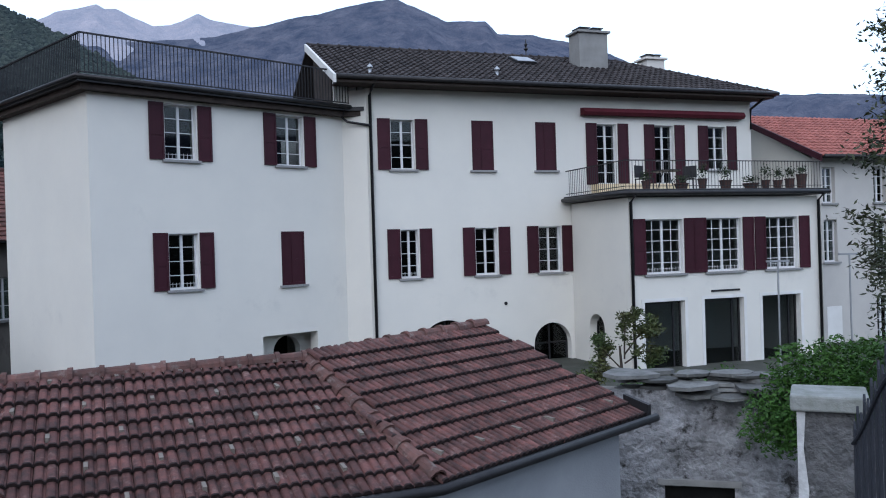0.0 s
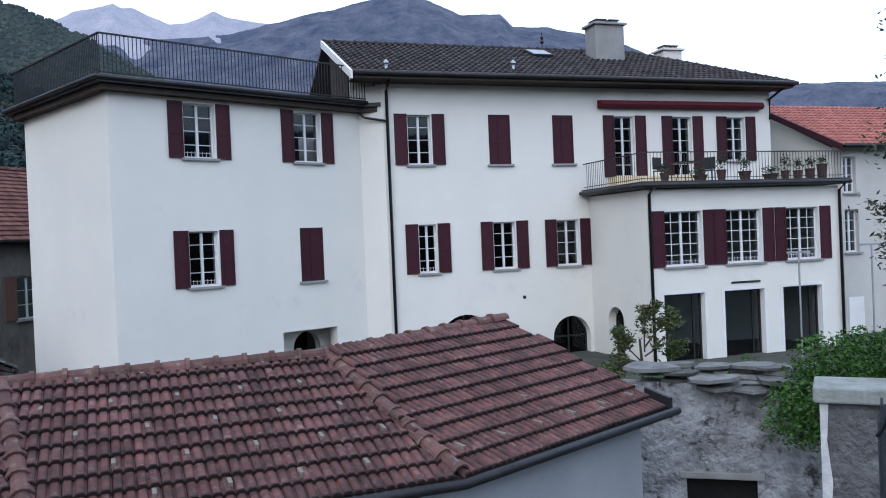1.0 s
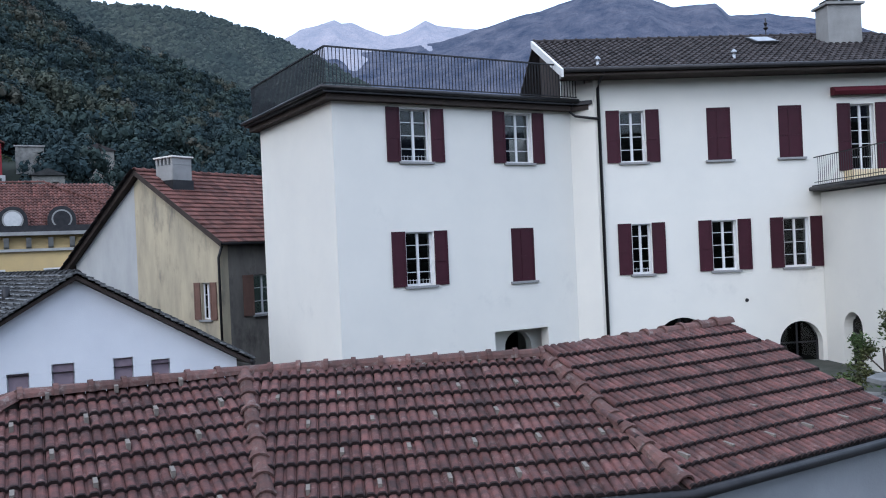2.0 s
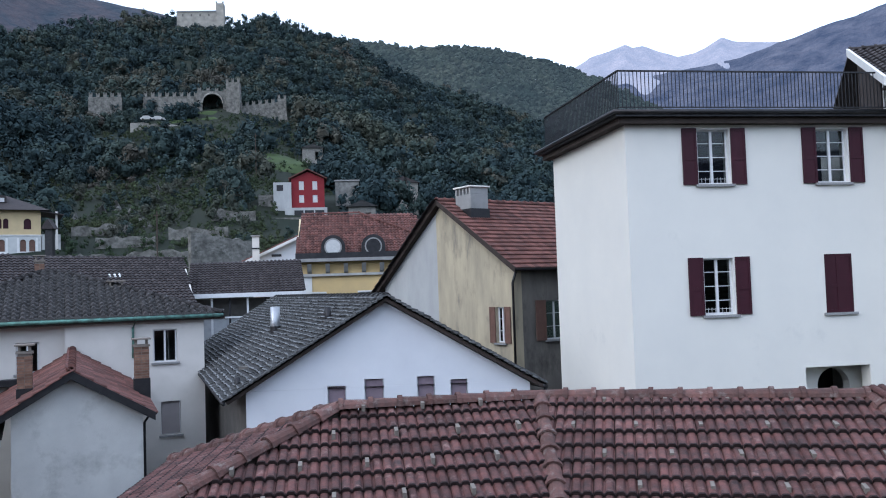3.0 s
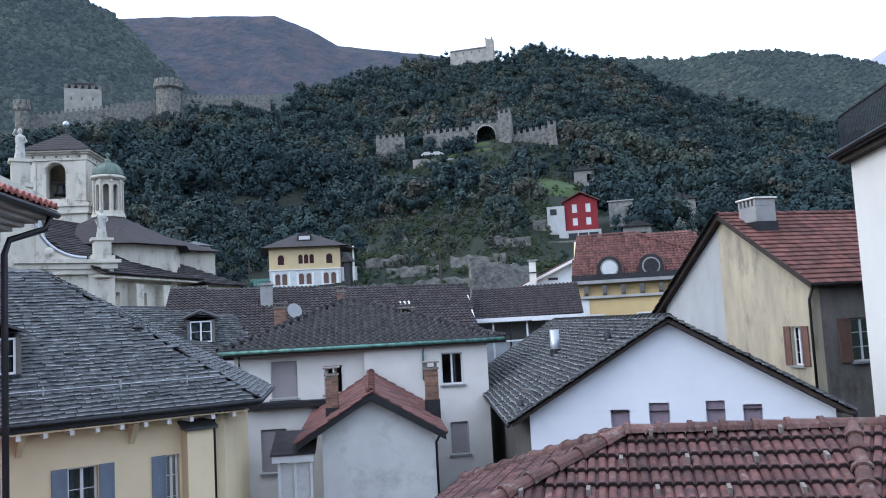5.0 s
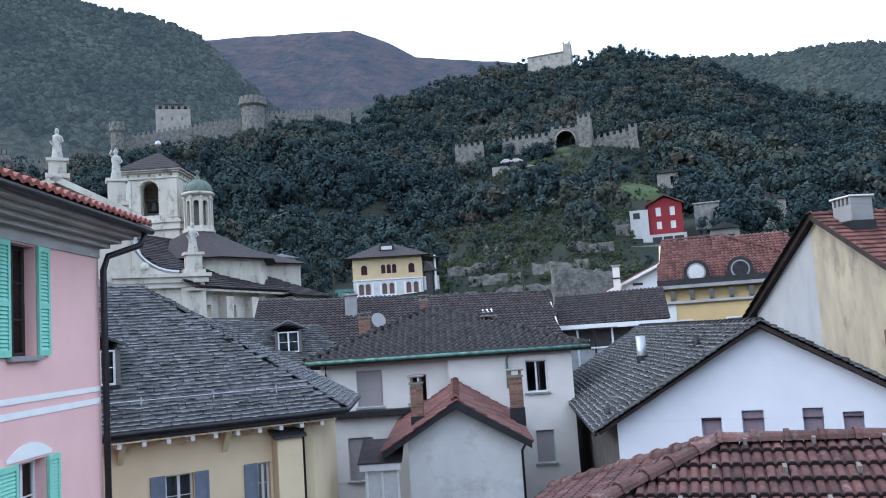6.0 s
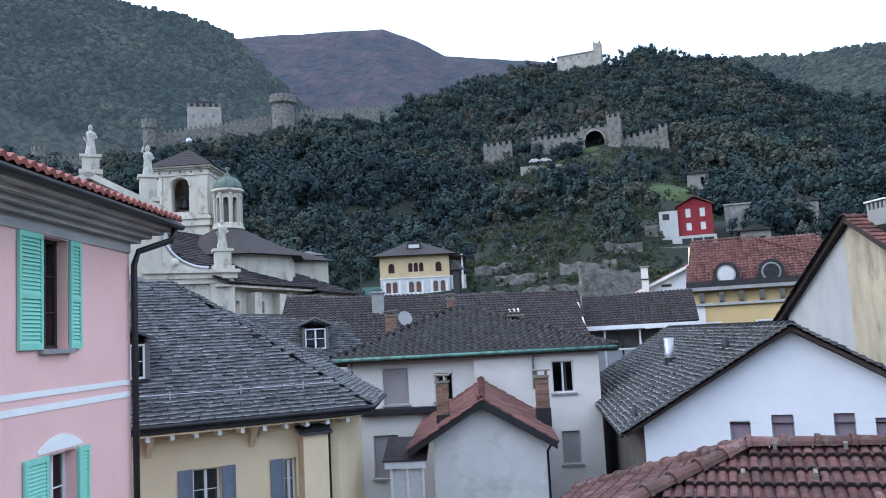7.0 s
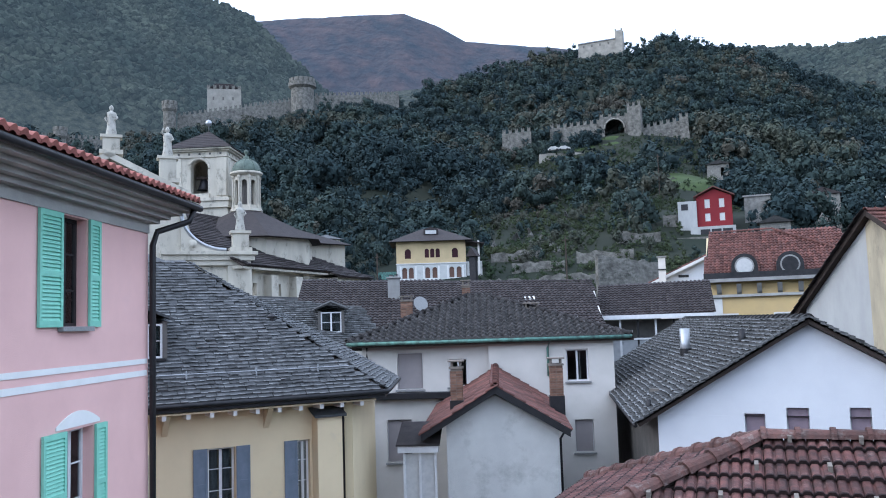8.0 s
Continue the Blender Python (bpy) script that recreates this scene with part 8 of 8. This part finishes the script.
for az, r, w, d, h, mt, lab in ((-42.25, 165, 4.6, 4.0, 30.6, OLD_RENDER, "roofless grey stone cottage above the town"), (-41.4, 140, 4.5, 3.5, 23.0, RUBBLE, "low dark stone hut on the slope"), (-44.4, 230, 5.6, 4.0, 48.4, RUBBLE, "small stone hut below the castle")):
    q = polar(az, r)
    fr = side(q.x, q.y, 0, -az)
    hut = thing("hill_hut", fr, lab, "hut")
    part("wall", wall_mesh(Mb(), 0, w, 5, h, [(w * 0.62, w * 0.62 + 0.9, h - 3.0, h - 1.0)], 0.4), mt, hut)
    part("side_wall", Mb().box(0, 0.4, 0.404, d, 5, h - 0.4).box(w - 0.4, w, 0.404, d, 5, h).box(0.4, w - 0.4, d - 0.4, d, 5, h), mt, hut)
    if mt is RUBBLE:
        part("roof", Mb().prism([(-0.4, -0.5, h + 0.004), (w + 0.4, -0.5, h + 0.004), (w * 0.5, -0.5, h + 1.1)], (0, d + 1, 0)), SLAB_BROWN, hut)
    else:
        part("coping", Mb().box(-0.2, w + 0.2, -0.25, 0.5, h + 0.003, h + 0.25), CONCRETE, hut)
for az in (-54.8, -54.1):
    q = polar(az, 279)
    car = thing("parked_car", side(q.x, q.y, 65.2, 40), "small white parked car below the castle", "car")
    part("body", Mb().prism([(0, 0, 0.3), (4, 0, 0.3), (4, 0, 0.8), (3.3, 0, 0.95), (2.7, 0, 1.45), (1.0, 0, 1.45), (0.3, 0, 0.9), (0, 0, 0.8)], (0, 1.7, 0)), BARE, car, bevel=0.05)
    for x in (0.75, 3.2):
        part("wheel", Mb().tube([(x, -0.02, 0.32), (x, 0.2, 0.32)], 0.32, 12), METAL, car)
for az, r, h in ((-53.9, 120, 10), (-66.8, 118, 8), (-47.5, 190, 12)):
    p = polar(az, r)
    z = hill_height(p.x, p.y)
    ps = thing("utility_pole", Matrix.Translation((p.x, p.y, z - 1)), "weathered wooden utility pole on the slope", "pole")
    part("mast", Mb().tube([(0, 0, 0), (0, 0, h)], 0.14, 6, 0.09), BARK, ps)
    part("crossarm", Mb().box(-0.7, 0.7, -0.05, 0.05, h - 0.6, h - 0.5), BARK, ps)
a, b = polar(-51.8, 112), polar(-46.2, 118)
old = thing("old_town_wall", side(a.x, a.y, 0, math.degrees(math.atan2(b.y - a.y, b.x - a.x))), "old grey rubble wall below the terraces", "wall")
part("masonry", Mb().prism([(0, 0, 0), (9, 0, 0)] + [(9 - 0.75 * i, 0, 17.2 - 0.09 * (12 - i) + 0.5 * noise.noise((i * 0.9, 7.0, 2.0))) for i in range(13)], (0, 0.9, 0)), CASTLE, old)

# ---- woods ----
def tree_form(r, quads, lumps):
    """One broadleaf crown of unit height: dark inner lumps and many loose leaf sprays."""
    vs, fs = [], []
    ico = bmesh.new()
    bmesh.ops.create_icosphere(ico, subdivisions=1, radius=1.0)
    iv = np.array([v.co[:] for v in ico.verts])
    fi = [tuple(v.index for v in f.verts) for f in ico.faces]
    ico.free()
    centres = []
    for k in range(lumps):
        t = r.uniform(0, 6.28)
        zc = r.uniform(0.22, 0.92)
        q = r.uniform(0.45, 1.0) * 0.36 * math.sqrt(max(0.05, 1 - ((zc - 0.5) / 0.48) ** 2))
        c = np.array((q * math.cos(t), q * math.sin(t), zc))
        s = r.uniform(0.11, 0.18)
        centres.append((c, s))
        base = len(vs)
        vs += (iv * s * 0.72 * np.array((1, 1, 0.9)) * np.array([[r.uniform(0.5, 1.2)] for _ in iv]) + c).tolist()
        fs += [tuple(i + base for i in f) for f in fi]
    for k in range(quads):
        c, s = centres[k % lumps]
        d = np.array((r.gauss(0, 1), r.gauss(0, 1), r.gauss(0.3, 1)))
        d /= np.linalg.norm(d)
        p = c + d * s * r.uniform(0.62, 1.35)
        a = np.cross(d, (r.gauss(0, 1), r.gauss(0, 1), r.gauss(0, 1)))
        a = a / (np.linalg.norm(a) + 1e-6) + d * r.uniform(-0.4, 0.6)
        b = np.cross(d, a)
        l = r.uniform(0.03, 0.066)
        base = len(vs)
        vs += [(p - a * l).tolist(), (p + b * l).tolist(), (p + a * l * 0.8 - b * l * 0.6).tolist()]
        fs += [(base, base + 1, base + 2)]
    return np.array(vs), fs


rt = random.Random(99)
near_forms = [tree_form(rt, 430, 10) for _ in range(6)]
far_forms = [tree_form(rt, 260, 7) for _ in range(6)]
bush_forms = [tree_form(rt, 90, 4) for _ in range(6)]
CLEAR = [(-65.5, -57.0, 96, 150), (-47.0, -41.5, 140, 178), (-47.2, -43.6, 196, 240), (-58.0, -44.6, 272, 304), (-60, -49, 112, 142), (-81.5, -64, 352, 380), (-90, -84, 346, 356), (-50.5, -45.5, 104, 124), (-53.2, -48.4, 488, 514), (-79.5, -75, 388, 404)]
SPARSE = [(-62, -46, 104, 215)]


def plant_wood(name, picks, mat, label):
    vs, fs, base = [], [], 0
    for x, y, z, h, forms in picks:
        tv, tf = forms[rt.randrange(6)]
        t = rt.uniform(0, 6.28)
        rot = np.array(((math.cos(t), -math.sin(t), 0), (math.sin(t), math.cos(t), 0), (0, 0, 1)))
        w = h * rt.uniform(0.75, 1.05)
        vs.append((tv @ rot.T) * np.array((w, w, h)) + np.array((x, y, z - 0.3 * h)))
        fs += [tuple(i + base for i in f) for f in tf]
        base += len(tv)
    me = bpy.data.meshes.new(name)
    me.from_pydata(np.concatenate(vs).tolist(), [], fs)
    me.materials.append(mat)
    ob = new(name, me)
    return tagged(ob, label, "woods", kind="stuff")


picks, bushes = [], []
while len(picks) < 4300:
    az = rt.uniform(-97, -21)
    r = math.sqrt(rt.uniform(104 ** 2, 535 ** 2))
    if any(a < az < b and c < r < d for a, b, c, d in CLEAR):
        continue
    if any(a < az < b and c < r < d for a, b, c, d in SPARSE) and rt.random() < 0.35:
        continue
    x, y = r * math.sin(radians(az)), r * math.cos(radians(az))
    h = rt.triangular(8, 17, 11) if r > 230 else rt.triangular(5, 14, 8)
    if r < 150:
        h = rt.uniform(2.5, 6)
    if -82 < az < -64 and r > 335:
        h = rt.uniform(3.5, 6)
    if -48.8 < az < -43.2 and 150 <= r < 188:
        h = rt.uniform(1.5, 3.5)
    if -60 < az < -50.5 and 150 <= r < 205:
        h = rt.uniform(2, 5)
    if -53.5 < az < -48 and 430 < r < 490:
        h = rt.uniform(6, 9) if r < 465 else rt.uniform(10, 13)
    if -57 < az < -44 and 235 < r < 275:
        h = rt.uniform(3, 6)
    picks.append((x, y, hill_height(x, y), h, near_forms if r < 330 else far_forms))
for _ in range(60):
    az, r = rt.uniform(-54.2, -48.2), rt.uniform(491, 501)
    x, y = r * math.sin(radians(az)), r * math.cos(radians(az))
    picks.append((x, y, hill_height(x, y), rt.uniform(8, 11), far_forms))
for a0, a1, r0, r1, h0, h1, n in ((-81.8, -76, 348, 361, 7, 10, 80), (-76, -72.3, 350, 362, 5.5, 8, 50), (-58.3, -55.6, 286, 297, 8, 10, 18), (-72.5, -64, 352, 366, 4.5, 7, 90), (-57.6, -51.3, 287, 297, 6, 9, 45), (-48.3, -45, 280, 290, 2, 3.5, 20)):
    for _ in range(n):
        az, r = rt.uniform(a0, a1), rt.uniform(r0, r1)
        x, y = r * math.sin(radians(az)), r * math.cos(radians(az))
        picks.append((x, y, hill_height(x, y), rt.uniform(h0, h1), far_forms))
mixed = [[], [], []]
for p in picks:
    f = noise.noise((p[0] * 0.016, p[1] * 0.016, 5.0)) + rt.gauss(0, 0.28)
    mixed[0 if f < -0.12 else 1 if f < 0.34 else 2].append(p)
plant_wood("woods", mixed[0], LEAF_WOOD_DARK, "dense dark trees on the hillside, tinted blue for haze")
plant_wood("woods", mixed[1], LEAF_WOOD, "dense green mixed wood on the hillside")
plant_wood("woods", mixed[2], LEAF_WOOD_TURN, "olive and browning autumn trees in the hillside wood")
while len(bushes) < 1000:
    az, r = rt.uniform(-62, -42), rt.uniform(108, 290)
    if any(a < az < b and c < r < d for a, b, c, d in CLEAR[:4]):
        continue
    x, y = r * math.sin(radians(az)), r * math.cos(radians(az))
    bushes.append((x, y, hill_height(x, y) - 0.3, rt.uniform(1.5, 3.5), bush_forms))
for _ in range(260):
    az, r = rt.uniform(-57.5, -44.5), rt.choice((rt.uniform(258, 280), rt.uniform(284, 297)))
    x, y = r * math.sin(radians(az)), r * math.cos(radians(az))
    bushes.append((x, y, hill_height(x, y) - 0.3, rt.uniform(1.2, 2.8), bush_forms))
while len(bushes) < 2500:
    if rt.random() < 0.5:
        az, r = rt.uniform(-57, -44), rt.uniform(200, 286)
    else:
        az, r = rt.uniform(-60.5, -46), rt.uniform(110, 200)
    if -47.0 < az < -44.2 and 208 < r < 238 and rt.random() < 0.8:
        continue
    x, y = r * math.sin(radians(az)), r * math.cos(radians(az))
    bushes.append((x, y, hill_height(x, y) - 0.2, rt.uniform(1.2, 4.0), bush_forms))
LEAF_BUSH = material("scrub_leaves", (0.028, 0.046, 0.026), (0.052, 0.062, 0.032), 0.85, 0.04, 0, per="island", per_amount=0.3, spec=0.1)
plant_wood("scrub", bushes, LEAF_BUSH, "light green scrub between rocks and walls")
# tree crowns on the far wooded flanks
def crowns(name, r, height, a0, a1, k0, count, size, mat, label):
    ph = (1 + 5 ** 0.5) / 2
    iv = np.array([(-1, ph, 0), (1, ph, 0), (-1, -ph, 0), (1, -ph, 0), (0, -1, ph), (0, 1, ph), (0, -1, -ph), (0, 1, -ph), (ph, 0, -1), (ph, 0, 1), (-ph, 0, -1), (-ph, 0, 1)]) / 1.9
    tri = [(0, 11, 5), (0, 5, 1), (0, 1, 7), (0, 7, 10), (0, 10, 11), (1, 5, 9), (5, 11, 4), (11, 10, 2), (10, 7, 6), (7, 1, 8), (3, 9, 4), (3, 4, 2), (3, 2, 6), (3, 6, 8), (3, 8, 9), (4, 9, 5), (2, 4, 11), (6, 2, 10), (8, 6, 7), (9, 8, 1)]
    vs, fs = [], []
    for i in range(count):
        a, d = rt.uniform(a0, a1), r * rt.uniform(k0, 1.0)
        x, y = d * math.sin(radians(a)), d * math.cos(radians(a))
        s = rt.uniform(*size)
        jit = np.array([rt.uniform(0.45, 1.4) for _ in range(12)])[:, None]
        vs.append(iv * jit * s + np.array((x, y, height(x, y, d, a) + 0.1 * s)))
        fs += [tuple(v + 12 * i for v in f) for f in tri]
    me = bpy.data.meshes.new(name)
    me.from_pydata(np.concatenate(vs).tolist(), [], fs)
    me.materials.append(mat)
    tagged(new(name, me), label, "woods", kind="stuff")


# crowns emit faintly too: air haze put into the material
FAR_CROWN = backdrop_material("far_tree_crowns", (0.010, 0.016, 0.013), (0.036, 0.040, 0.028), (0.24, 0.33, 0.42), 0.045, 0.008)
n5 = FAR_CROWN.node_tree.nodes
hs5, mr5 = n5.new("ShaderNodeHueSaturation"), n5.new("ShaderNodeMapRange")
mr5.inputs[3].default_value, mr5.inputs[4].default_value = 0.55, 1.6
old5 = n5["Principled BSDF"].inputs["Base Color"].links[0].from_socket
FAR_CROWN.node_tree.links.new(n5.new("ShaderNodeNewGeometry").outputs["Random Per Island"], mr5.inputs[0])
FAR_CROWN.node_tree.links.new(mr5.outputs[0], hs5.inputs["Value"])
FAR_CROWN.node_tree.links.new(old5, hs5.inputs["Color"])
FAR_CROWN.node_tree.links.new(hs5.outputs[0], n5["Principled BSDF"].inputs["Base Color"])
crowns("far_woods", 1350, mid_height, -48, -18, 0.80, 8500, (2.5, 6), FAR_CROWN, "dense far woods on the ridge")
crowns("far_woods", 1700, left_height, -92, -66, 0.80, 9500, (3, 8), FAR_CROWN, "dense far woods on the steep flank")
# houses scattered on the far ridge
mb = Mb()
for _ in range(44):
    az, r = rt.uniform(-44, -24), rt.uniform(1120, 1290)
    k = (r / 1350 - 0.66) / 0.34
    x, y = r * math.sin(radians(az)), r * math.cos(radians(az))
    top = 9 + 1350 * math.tan(radians(lerp_table(MID, az)))
    z = top * k ** 0.85 + 1
    w = rt.uniform(3, 6)
    mb.box(x - w / 2, x + w / 2, y - w / 2, y + w / 2, z - 14, z + rt.uniform(-1, 1.5))
solid("far_houses", mb, PALE_STUCCO, "scattered pale houses on the far ridge", "houses", "stuff")
